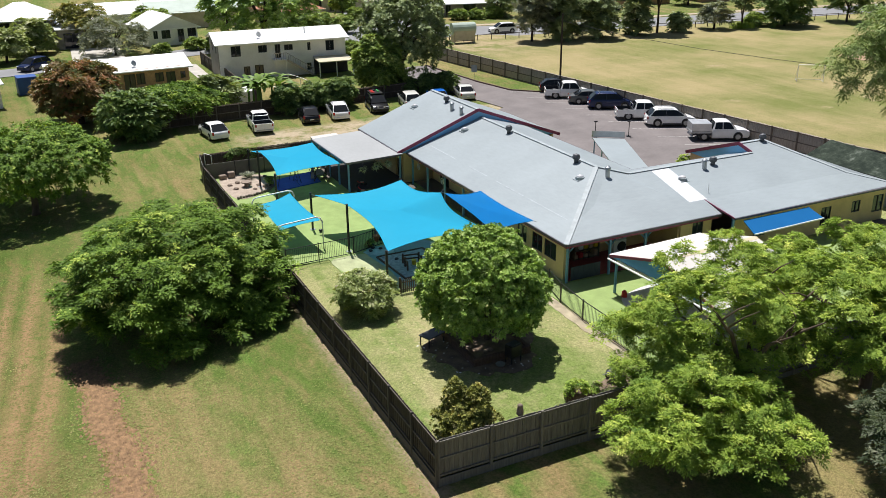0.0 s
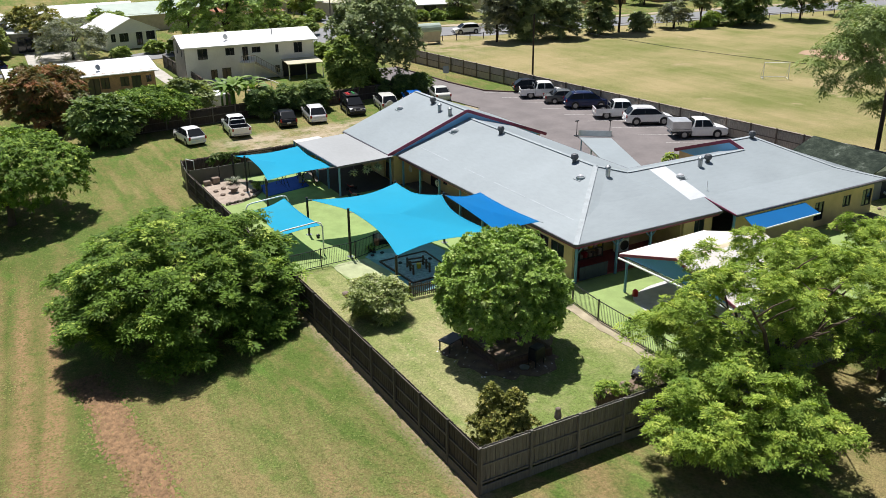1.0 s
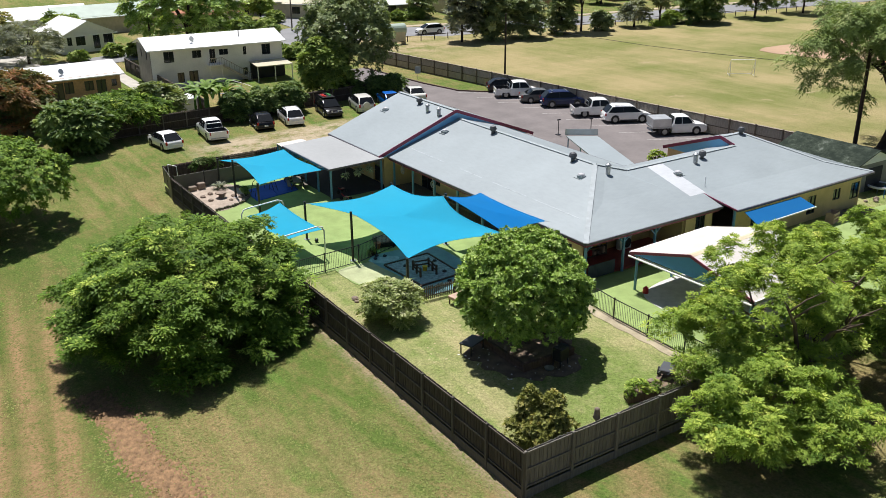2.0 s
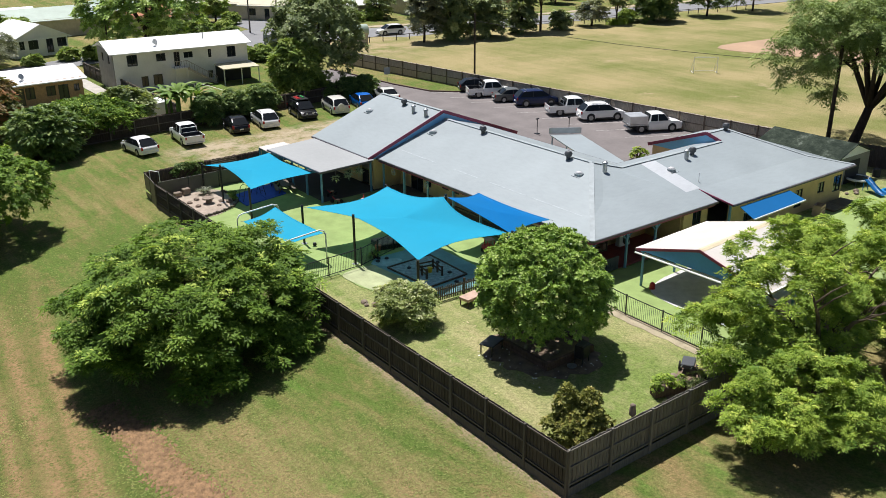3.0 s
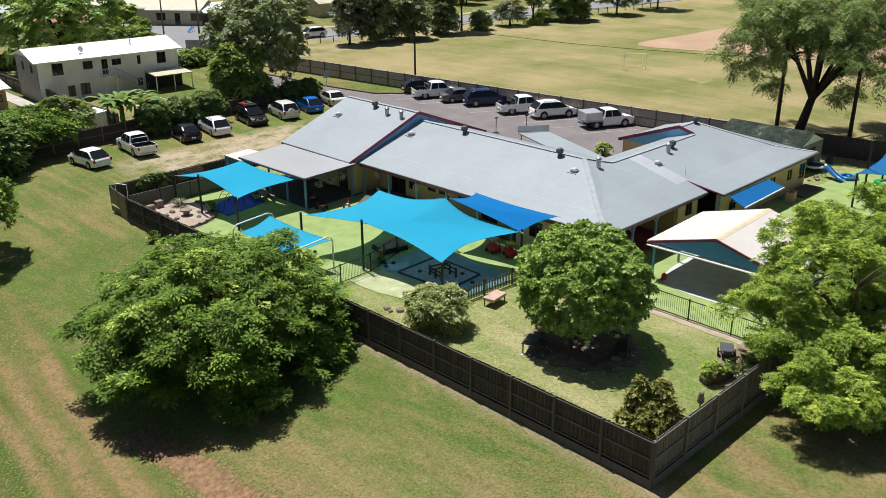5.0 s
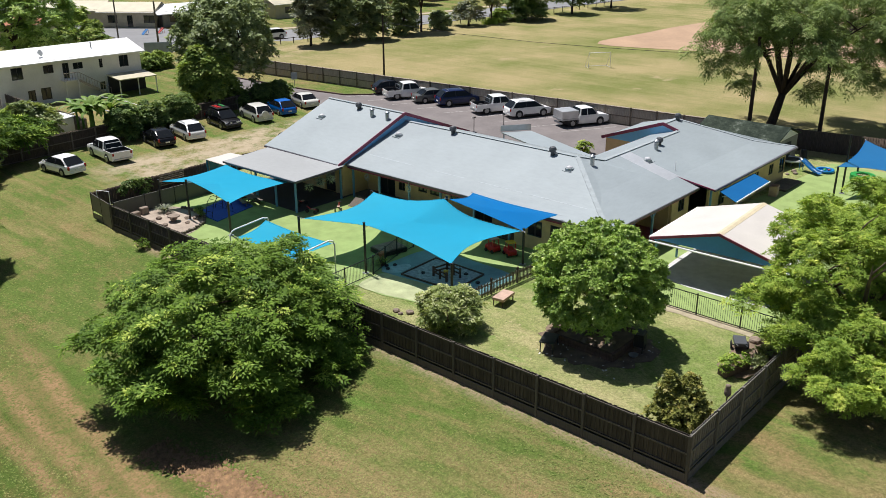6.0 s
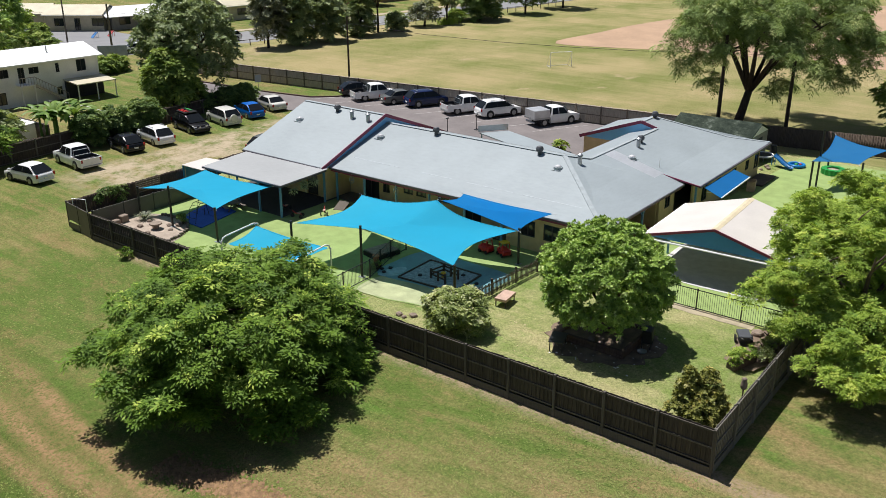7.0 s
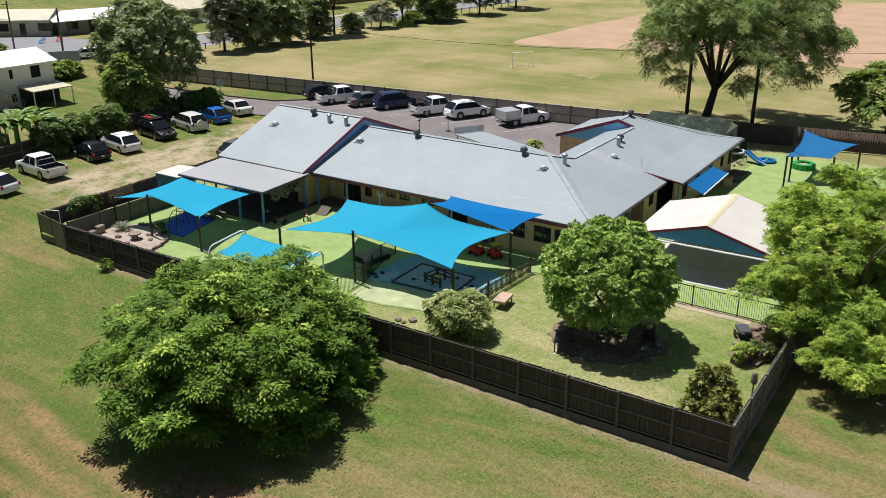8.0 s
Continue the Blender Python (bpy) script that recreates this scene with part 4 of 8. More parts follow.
# posts with small braces
post_mesh = part("post", boxed(-0.06, -0.06, 0, 0.06, 0.06, 1.0), "post_blue", building)
post_mesh.matrix_basis = Matrix.Translation((14.2, 13.0 - 0.4, 0.5)) @ Matrix.Diagonal((1, 1, 2.5, 1))
for x, y, top in [(14.1, y, 2.9) for y in (19.5, 22.4, 25.3, 28.2, 31.1, 33.8)] + [(x, 12.55, 2.9) for x in (17.1, 19.65)] + [(9.0, y, 2.78) for y in (34.2, 36.4, 38.6, 40.8)] + [(13.2, 34.2, 3.0), (25.3, 11.4, 3.05)]:
    again(post_mesh, Matrix.Translation((x, y, 0.5)) @ Matrix.Diagonal((1, 1, top - 0.5, 1)))
for x, y in ((14.2, 12.6), (17.1, 12.55), (19.65, 12.55)):
    for s in (-1, 1):
        if not (x < 15 and s < 0):
            part("brace", beamed((x, y, 2.35), (x + s * 0.5, y, 2.85), 0.06, 0.06), "post_blue", building)


def vent(x, y, z, kind):
    bm = bmesh.new()
    if kind == "chimney":
        tube(bm, [(x, y, z - 0.2), (x, y, z + 0.5)], 0.15, 12)
        part("flue", bm, "galv", building, smooth=False)
        bm = bmesh.new()
        tube(bm, [(x, y, z + 0.53), (x, y, z + 0.60), (x, y, z + 0.72)], [0.2, 0.18, 0.02], 12)
        part("flue_cap", bm, "galv", building)
    elif kind == "whirly":
        tube(bm, [(x, y, z - 0.2), (x, y, z + 0.22)], 0.14, 10)
        tube(bm, [(x, y, z + 0.18), (x, y, z + 0.24), (x, y, z + 0.38), (x, y, z + 0.52), (x, y, z + 0.58)], [0.16, 0.24, 0.27, 0.2, 0.04], 12)
        part("turbine_vent", bm, "vent", building)
    else:
        tube(bm, [(x, y, z - 0.1), (x, y, z + 0.12)], 0.3, 14)
        box(bm, x - 0.34, y - 0.34, z - 0.14, x + 0.34, y + 0.34, z - 0.05)
        part("skylight_base", bm, "flashing", building)
        bm = bmesh.new()
        tube(bm, [(x, y, z + 0.1), (x, y, z + 0.2), (x, y, z + 0.26)], [0.25, 0.2, 0.03], 14)
        part("skylight_dome", bm, "lamp_clear", building, smooth=True)


for v in ((18.8, 18.3, 4.62, "dome"), (20.4, 17.6, 4.72, "chimney"), (19.9, 20.4, 5.0, "whirly"), (19.9, 29.2, 5.0, "whirly"), (18.3, 33.2, 4.5, "dome"), (18.9, 34.95, 5.3, "chimney"), (18.9, 36.6, 5.3, "chimney"),
          (19.4, 38.6, 5.5, "whirly"), (17.6, 41.0, 4.85, "dome"), (34.7, 18.9, 4.9, "whirly"), (27.7, 16.9, 4.4, "chimney"), (28.7, 17.2, 4.45, "whirly"), (25.3, 16.2, 4.2, "dome")):
    vent(*v)
part("aerial", tubed([(25.9, 14.4, 3.7), (25.9, 14.4, 4.35)], 0.02, 6), "white", building)
# folding-arm awning
part("awning", slabbed([(25.7, 11.0, 2.98), (25.35, 9.68, 2.6), (31.15, 9.82, 2.62), (31.1, 11.0, 2.98)], 0.03), "sail_faded", building, "royal blue canvas awning")
part("awning_bar", tubed([(25.35, 9.66, 2.58), (31.15, 9.8, 2.6)], 0.05, 8), "white", building)
for x in (26.2, 30.4):
    part("awning_arm", tubed([(x, 11.0, 2.5), (x + 0.6, 10.3, 2.5), (x + 0.1, 9.75, 2.56)], 0.025, 6), "white", building)
# covered entry ramp on the courtyard side
part("entry_roof", slabbed([(29.6, 32.2, 2.75), (31.7, 30.7, 2.75), (26.6, 20.6, 3.2), (24.5, 21.6, 3.2)], 0.08), "roof", building)
for x, y in ((29.7, 32.0), (28.0, 28.6), (26.4, 25.2), (31.6, 30.7)):
    part("entry_post", tubed([(x, y, 0.27), (x, y, 2.75)], 0.05, 8), "post_blue", building)
part("entry_screen", beamed((29.6, 32.3, 3.05), (31.8, 30.75, 3.05), 0.03, 0.5), "galv", building)

# ---- pavilion ----
pavilion = thing("pavilion", "open pavilion with cream roof, maroon barge boards and blue gable", "pavilion", (15.75, 6.5, YARD), 2.4)
PZ, PE, PL, PH = 3.96 - YARD, 2.84 - YARD, 6.7, 4.0
for y in (PH, -PH):
    part("roof_sheet", slabbed([(0, 0, PZ), (PL, 0, PZ), (PL, y, PE), (0, y, PE)], 0.1), "roof_white", pavilion)
    part("barge_board", beamed((-0.03, 0, PZ - 0.07), (-0.03, y, PE - 0.07), 0.05, 0.15), "fascia", pavilion)
    part("gutter", beamed((0, y * 1.012, PE - 0.05), (PL, y * 1.012, PE - 0.05), 0.1, 0.1), "white", pavilion)
    part("eave_beam", beamed((0.05, y * 0.93, PE - 0.1), (PL - 0.05, y * 0.93, PE - 0.1), 0.1, 0.14), "post_blue", pavilion)
    for x in (0.25, 3.3, PL - 0.3):
        part("post", boxed(x - 0.055, y * 0.93 - 0.055, 0, x + 0.055, y * 0.93 + 0.055, PE - 0.14), "post_blue", pavilion)
        part("brace", beamed((x, y * 0.93, PE - 0.75), (x + (0.55 if x < 5 else -0.55), y * 0.93, PE - 0.16), 0.05, 0.05), "post_blue", pavilion)
straw = plain("straw_ridge_cap", (0.62, 0.53, 0.36), 0.6)
for y in (0.2, -0.2):
    part("ridge_cap", slabbed([(0, 0, PZ + 0.012), (PL, 0, PZ + 0.012), (PL, y, PZ + 0.012 - 0.2 * 0.28), (0, y, PZ + 0.012 - 0.2 * 0.28)], 0.01), straw, pavilion)
part("gable_panel", plate([(0.02, -PH * 0.97, PE - 0.08), (0.02, PH * 0.97, PE - 0.08), (0.02, 0, PZ - 0.06)], (0.05, 0, 0)), "blue_panel", pavilion)
part("gable_panel", plate([(PL - 0.1, -PH * 0.97, PE - 0.08), (PL - 0.1, PH * 0.97, PE - 0.08), (PL - 0.1, 0, PZ - 0.06)], (0.05, 0, 0)), "blue_panel", pavilion)
part("tie_beam", tubed([(-0.15, -PH, PE - 0.2), (-0.15, PH, PE - 0.2)], 0.055, 8), "white", pavilion)
part("blind_roll", tubed([(0.2, -PH * 0.9, PE - 0.28), (0.2, PH * 0.9, PE - 0.28)], 0.06, 8), "offwhite", pavilion)

# ---- shed ----
shed = thing("shed", "old shed with mossy dark green roof in tree shade", "shed", (43.5, 16.6, 0.3), 0)
part("wall", boxed(-2.3, -3.2, 0, 2.3, 3.6, 2.35), plain("grey_shed_sheet", (0.25, 0.24, 0.22), 0.7), shed)
for s in (-1, 1):
    part("roof", slabbed([(0, -3.4, 3.3), (0, 3.8, 3.3), (2.55 * s, 3.8, 2.4), (2.55 * s, -3.4, 2.4)], 0.06), "roof_old", shed)
part("gable", plate([(-2.3, -3.2, 2.35), (2.3, -3.2, 2.35), (0, -3.2, 3.2)], (0, 0.1, 0)), "offwhite", shed)
part("door", boxed(-1.0, -3.24, 0, 0.9, -3.2, 2.0), "dark", shed)

# ---- fences ----
M["timber_tan"] = timber_material("sunlit_fence_timber", (0.5, 0.43, 0.35), 0.25)
def paling_fence(name, label, a, b, z0, top, side, bay=2.4, plinth=0.32, single=0, mats=("timber", "timber_rail", "timber"), far=None):
    """Posts and rails on the outer side, palings behind. side: +1 or -1, where the palings stand. single: metres built paling by paling. far: foot and top at the far end."""
    far = far or (z0, top)
    a, b = Vector((*a, z0)), Vector((*b, far[0]))
    length, d = (b - a).length, (b - a).normalized()
    s = d.cross(UP) * side
    f = thing(name, label, "fence")
    n = max(1, round(length / bay))
    h0, h1 = top - z0, far[1] - far[0]
    post = part("post", boxed(-0.06, -0.06, -0.08, 0.06, 0.06, 1.0, bevel=0.012), mats[1], f)
    turn = Matrix.Rotation(math.atan2(d.y, d.x), 4, "Z")
    for i in range(n + 1):
        p = a + d * (length * i / n)
        m = Matrix.Translation(p) @ turn @ Matrix.Diagonal((1, 1, h0 + (h1 - h0) * i / n + 0.02, 1))
        if i:
            again(post, m)
        else:
            post.matrix_basis = m
    for i in range(n):
        p, q = a + d * (length * i / n + 0.06), a + d * (length * (i + 1) / n - 0.06)
        hp, hq = h0 + (h1 - h0) * i / n, h0 + (h1 - h0) * (i + 1) / n
        for k in (0, 1, 2):
            zp, zq = (v - 0.1 if k == 2 else plinth + 0.1 + (v - plinth - 0.2) * 0.5 * k for v in (hp, hq))
            part("rail", beamed(p + UP * zp + s * 0.03, q + UP * zq + s * 0.03, 0.045, 0.075), mats[1], f)
        if plinth:
            part("plinth_board", beamed(p + UP * (plinth / 2 - 0.02), q + UP * (plinth / 2 - 0.02), 0.05, plinth), mats[2], f)
    # palings
    rng = random.Random(len(name) + int(length * 10))
    pal = boxed(-0.06, -0.009, 0, 0.06, 0.009, 1.0)
    first = None
    rest_v, rest_f = [], []
    u = 0.06
    while u < length - 0.04:
        c = a + d * u + s * (0.065 + 0.02 * (round(u / 0.103) % 2))
        hi = h0 + (h1 - h0) * u / length - plinth + rng.uniform(-0.025, 0.02)
        tilt = Matrix.Rotation(rng.uniform(-0.003, 0.003), 4, d.cross(UP))
        m = Matrix.Translation(c + UP * plinth) @ tilt @ turn @ Matrix.Diagonal((rng.uniform(0.992, 1.0), 1, hi, 1))
        if u < single:
            if first is None:
                first = part("paling", pal, mats[0], f)
                first.matrix_basis = m
            else:
                again(first, m)
        else:
            k = len(rest_v)
            for q in ((-0.06, -0.009, 0), (0.06, -0.009, 0), (0.06, 0.009, 0), (-0.06, 0.009, 0), (-0.06, -0.009, 1), (0.06, -0.009, 1), (0.06, 0.009, 1), (-0.06, 0.009, 1)):
                rest_v.append(tuple(m @ Vector(q)))
            rest_f += [tuple(k + i for i in t) for t in ((4, 5, 6, 7), (0, 1, 5, 4), (1, 2, 6, 5), (2, 3, 7, 6), (3, 0, 4, 7))]
        u += 0.103
    if rest_v:
        tagged(mesh_from("paling_rest", np.array(rest_v), np.array(rest_f), mats[0], f), kind="stuff")
    return f


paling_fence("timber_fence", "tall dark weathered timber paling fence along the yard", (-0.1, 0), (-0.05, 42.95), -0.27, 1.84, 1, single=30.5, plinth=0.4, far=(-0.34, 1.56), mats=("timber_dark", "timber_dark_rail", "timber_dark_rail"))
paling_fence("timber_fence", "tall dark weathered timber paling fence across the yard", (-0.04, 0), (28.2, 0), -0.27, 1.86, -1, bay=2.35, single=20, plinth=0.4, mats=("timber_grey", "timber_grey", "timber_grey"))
paling_fence("back_fence", "long brown timber fence between car park and field", (49.2, 17), (41.2, 86), 0.2, 2.05, 1, bay=2.7, plinth=0, mats=("timber_tan", "timber_rail", "timber_rail"))
paling_fence("corridor_fence", "dark timber paling fence of the service corridor", (0.42, 46.5), (13.0, 46.9), -0.3, 1.6, 1, plinth=0)
paling_fence("corridor_fence", "dark timber paling fence beside the gravel lot", (13.0, 46.9), (28, 47.5), -0.15, 1.5, 1, plinth=0)
paling_fence("lot_fence", "old dark timber fence behind the parked cars", (-4, 63.2), (32, 66.2), 0.0, 1.7, -1, plinth=0)
paling_fence("side_fence", "grey timber fence behind the play slide", (49.2, 17), (52, 2), 0.3, 2.1, 1, plinth=0)
paling_fence("house_fence", "grey timber fence beside the driveway", (11.4, 68), (11.4, 100), 0.0, 1.7, 1, plinth=0, mats=("timber_old", "timber_old", "timber_old"))


def sheet_fence(name, label, pts, z0, top):
    f = thing(name, label, "fence")
    for a, b in zip(pts, pts[1:]):
        part("panel", beamed((*a, (z0 + top) / 2), (*b, (z0 + top) / 2), 0.05, top - z0), "steel_fence", f)
    for p in pts:
        part("post", tubed([(*p, z0), (*p, top + 0.05)], 0.05, 8), "black", f)
    return f


sheet_fence("steel_fence", "olive grey steel sheet fence behind the pebble garden", [(0.05, 42.72), (2.4, 42.72), (4.8, 42.74), (8.7, 42.76)], 0.3, 1.75)
sheet_fence("steel_fence", "olive grey steel sheet fence at the corridor end", [(-0.05, 43.1), (0.15, 44.7), (0.36, 46.4)], -0.4, 1.58)


def railing(name, label, pts, z0, h=1.2, step=0.115):
    f = thing(name, label, "railing")
    for a, b in zip(pts, pts[1:]):
        a, b = Vector((*a, z0)), Vector((*b, z0))
        for hz in (0.1, h - 0.04):
            part("rail", beamed(a + UP * hz, b + UP * hz, 0.035, 0.04), "black", f)
        n = int((b - a).length / step)
        bar = None
        for i in range(1, n):
            p = a.lerp(b, i / n)
            if bar is None:
                bar = part("bar", tubed([(0, 0, 0.1), (0, 0, h - 0.05)], 0.009, 5, caps=False), "black", f)
                bar.matrix_basis = Matrix.Translation(p)
            else:
                again(bar, Matrix.Translation(p))
    for p in pts:
        part("post", boxed(p[0] - 0.03, p[1] - 0.03, z0, p[0] + 0.03, p[1] + 0.03, z0 + h + 0.04), "black", f)
    return f


railing("railing", "black steel pool-type railing between lawn and turf", [(12.9, 12.4), (12.5, 10.6), (12.3, 8.2), (12.3, 5.8), (12.3, 3.4), (12.3, 1.0)], YARD)
railing("railing", "black steel railing between lawn and playground", [(0.5, 22.2), (2.6, 22.3), (4.9, 22.4), (6.4, 22.9), (7.9, 23.4), (9.6, 23.6)], YARD)

picket = thing("picket_fence", "low brown picket fence beside the softfall", "fence")
rng = random.Random(5)
pk = None
for i in range(52):
    x = 5.2 + i * 0.122
    m = Matrix.Translation((x, 15.62 - i * 0.008, YARD)) @ Matrix.Diagonal((1, 1, rng.uniform(0.92, 1.04), 1))
    if pk is None:
        pk = part("picket", boxed(-0.035, -0.01, 0.06, 0.035, 0.01, 0.85), "timber_old", picket)
        pk.matrix_basis = m
    else:
        again(pk, m)
for z in (0.25, 0.68):
    part("rail", beamed((5.1, 15.65, YARD + z), (11.6, 15.22, YARD + z), 0.04, 0.07), "timber_old", picket)
for x in (5.15, 7.3, 9.5, 11.6):
    part("post", boxed(x - 0.05, 15.63 - (x - 5.15) * 0.065, YARD, x + 0.05, 15.73 - (x - 5.15) * 0.065, YARD + 0.98), "timber", picket)


# ---- shade sails ----
def sail(label, corners, material, sag=0.12, dip=0.25, n=14):
    """A stretched cloth: edges curve inwards between the corners, the middle hangs a little."""
    c = [Vector(p) for p in corners]
    mid = sum(c, Vector()) / len(c)
    rim = []
    for p, q in zip(c, (*c[1:], c[0])):
        for i in range(n):
            t = i / n
            w = 4 * t * (1 - t)
            e = p.lerp(q, t)
            e += (mid - e) * sag * w - UP * dip * 0.25 * w
            rim.append(e)
    k = len(rim)
    levels = 7
    verts, faces = [], []
    for l in range(levels):
        r = 1 - l / levels
        for e in rim:
            p = mid.lerp(e, r)
            p = Vector((p.x, p.y, p.z - dip * (1 - r * r)))
            verts.append(tuple(p))
    for l in range(levels - 1):
        for i in range(k):
            j = (i + 1) % k
            faces.append((l * k + i, l * k + j, (l + 1) * k + j, (l + 1) * k + i))
    # relax the cloth between its fixed edges
    grid = np.array(verts).reshape(levels, k, 3)
    hub_at = np.array(mid)
    for _ in range(160):
        inner = np.vstack([grid[2:], np.broadcast_to(hub_at, (1, k, 3))])
        grid[1:] = (grid[:-1] + inner + 0.4 * (np.roll(grid[1:], 1, 1) + np.roll(grid[1:], -1, 1))) / 2.8
        hub_at = grid[-1].mean(0)
    grid[1:, :, 2] -= dip * (1 - (1 - np.arange(1, levels) / levels)[:, None] ** 2) * 0.3
    bm = bmesh.new()
    vs = [bm.verts.new(v) for v in grid.reshape(-1, 3)]
    for f in faces:
        bm.faces.new([vs[i] for i in f])
    hub = bm.verts.new(hub_at - np.array([0, 0, dip * 0.3]))
    for i in range(k):
        bm.faces.new((vs[(levels - 1) * k + i], vs[(levels - 1) * k + (i + 1) % k], hub))
    ob = thing("shade_sail", label, "shade sail", group="shade sails")
    part("cloth", bm, material, ob, smooth=True)
    hem = bmesh.new()
    for i in range(k):
        beam(hem, rim[i], rim[(i + 1) % k], 0.07, 0.012)
    part("hem", hem, material, ob)
    for p in c:
        out = (p - mid).normalized()
        part("shackle", tubed([p - out * 0.02, p + out * 0.28], 0.018, 6), "galv", ob)
    return ob


SAIL_A = [(4.2, 27.5, 3.05), (10.7, 28.2, 2.95), (10.8, 22.1, 3.8), (11.6, 16.8, 2.76), (4.75, 16.3, 3.0), (5.1, 22.8, 3.45)]
SAIL_B = [(3.6, 38.6, 3.3), (3.7, 42.3, 2.5), (8.6, 41.6, 2.75), (9.0, 35.0, 2.68), (3.55, 34.2, 2.7)]
SAIL_C = [(11.0, 21.8, 3.8), (13.75, 22.2, 3.42), (13.78, 15.7, 3.45), (11.75, 16.75, 2.75)]
sail("large turquoise shade sail over the playground", SAIL_A, "sail", 0.16, 0.3)
sail("turquoise shade sail over blue mats", SAIL_B, "sail", 0.12, 0.2)
sail("royal blue shade sail at the building eave", SAIL_C, "sail_dark", 0.1, 0.15)
sail("small turquoise shade sail between white hoops", [(3.2, 30.0, 2.6), (3.4, 24.2, 2.5), (0.9, 24.4, 2.2), (0.9, 29.8, 2.2)], "sail", 0.08, 0.15)
sail("blue shade sail near the play slide", [(43.1, 7.3, 3.6), (36.9, 7.2, 2.9), (39.2, 4.5, 2.6), (43.2, 3.4, 3.0)], "sail_faded", 0.16, 0.2)


def sail_post(x, y, top, r=0.075, material="black", z0=YARD, label="dark steel post that holds a shade sail"):
    t = thing("sail_post", label, "post", (x, y, z0), group="sail posts")
    part("pole", tubed([(0, 0, 0), (0, 0, top - z0)], r, 10), material, t)
    part("cap", tubed([(0, 0, top - z0), (0, 0, top - z0 + 0.03)], r * 1.15, 10), material, t)
    part("base_plate", boxed(-0.16, -0.16, 0.03, 0.16, 0.16, 0.06), "galv", t)


for x, y, top in ((4.0, 27.8, 3.15), (10.75, 28.45, 3.0), (10.95, 22.0, 3.95), (11.85, 16.75, 2.85), (4.55, 16.05, 3.1), (4.78, 22.9, 3.7), (3.35, 38.7, 3.4), (3.5, 42.5, 2.6), (3.35, 34.05, 2.85),
                  (38.3, 7.05, 5.0), (36.3, 7.0, 3.05), (39.2, 4.2, 2.75), (43.6, 3.1, 3.1), (43.4, 7.6, 3.7)):
    sail_post(x, y, top)
for y in (30.1, 24.1):
    t = thing("hoop_frame", "white bent steel hoop that holds a small sail", "frame", (0, 0, 0))
    part("hoop", tubed([(0.6, y, YARD), (0.6, y, 2.3), (0.75, y, 2.55), (1.0, y, 2.62), (3.1, y, 2.78), (3.4, y, 2.68), (3.52, y, 2.4), (3.52, y, YARD)], 0.045, 8), "white", t, smooth=True)

# ---- trees ----
def tree(name, label, root, height, spread, count, r, crown, clumps, per, leaf, sprig, leaf_mat, seed, bark="bark", lean=(0, 0), inner=0.35, droop=0.3, floor=None):
    t = thing(name, label, "tree")
    limbs(t, root, height, spread, count, r, bark, seed, lean)
    leaves("crown", t, crown, clumps, per, leaf, sprig, leaf_mat, seed, inner, droop, floor)
    return t


def whorled_tree(name, label, root, height, spread, limb_count, r, blobs, leaf_mat, seed, bark="bark", lean=(0, 0), **how):
    t = thing(name, label, "tree")
    limbs(t, root, height, spread, limb_count, r, bark, seed, lean)
    whorls("crown", t, blobs, material=leaf_mat, seed=seed, **how)
    return t


def above_grass(x, y):
    """Just above the sloping ground, for a whole row of places."""
    return np.array([ground_height(a, b) for a, b in zip(x, y)]) + 0.3


# broad low tree on the slope: tiers of fronds, the lowest near the grass
poinciana = [(-6.0, 21.4, 2.0, 5.5, 5.5, 3.3), (-5.7, 21.0, 1.0, 4.2, 4.2, 2.2)]
poinciana += crown(-6.0, 21.3, 1.7, 5.9, 5.9, 3.6, 60, 3, 0.105, 0.4, 0, -0.5, 0.2)
for q in ((-11.5, 20.2, 0.8, 0.9), (-11.6, 21.8, 1.3, 1.0), (-11.0, 24.4, 2.0, 1.0), (-2.3, 20.9, 4.9, 0.75), (-0.9, 18.0, 1.0, 0.9), (-4.2, 16.3, 0.2, 0.9), (-6.5, 15.9, -0.2, 0.9), (-8.3, 16.5, -0.4, 0.9), (-2.4, 17.0, 0.3, 0.9), (-0.7, 19.4, 2.4, 0.9), (-0.9, 20.8, 3.2, 0.9), (-1.6, 22.6, 4.2, 0.9)):
    poinciana.append((*q[:3], q[3], q[3], q[3] * 0.5))
whorled_tree("poinciana_tree", "broad feathery green tree with drooping fronds on the grass", (-6.2, 20.4, -0.9), 5.0, 5.2, 9, 0.3, poinciana, "leaf_feather", 11,
             count=5600, fronds=7, pairs=2, reach=0.4, leaflet=(0.25, 0.09), lift=(-0.15, 0.65), droop=0.4, tilt=0.25, under=0.3, floor=above_grass, rough=0.85, freq=0.7, deep=0.19, holes=0.5)
skirt = [(6.4 + 2.3 * math.cos(0.57 * i), 8.3 + 2.3 * math.sin(0.57 * i), 2.65 + 0.2 * math.sin(i * 2.1), 0.68, 0.68, 0.5) for i in range(11)]
whorled_tree("round_tree", "dense rounded glossy green tree in a timber planter", (6.6, 8.2, YARD), 4.5, 2.6, 6, 0.17,
             crown(6.4, 8.3, 3.7, 3.2, 3.2, 2.8, 230, 8, 0.115, 0.8, 0.8, -0.68, 0.16) + skirt, "leaf_deep", 12,
             count=12500, fronds=8, pairs=0, reach=0.02, leaflet=(0.2, 0.09), lift=(0.0, 1.0), droop=0.25, tilt=0.6, under=0.2, floor=1.9, loose=0.28, rough=0.12, freq=2.2, deep=0.06, holes=0.1)
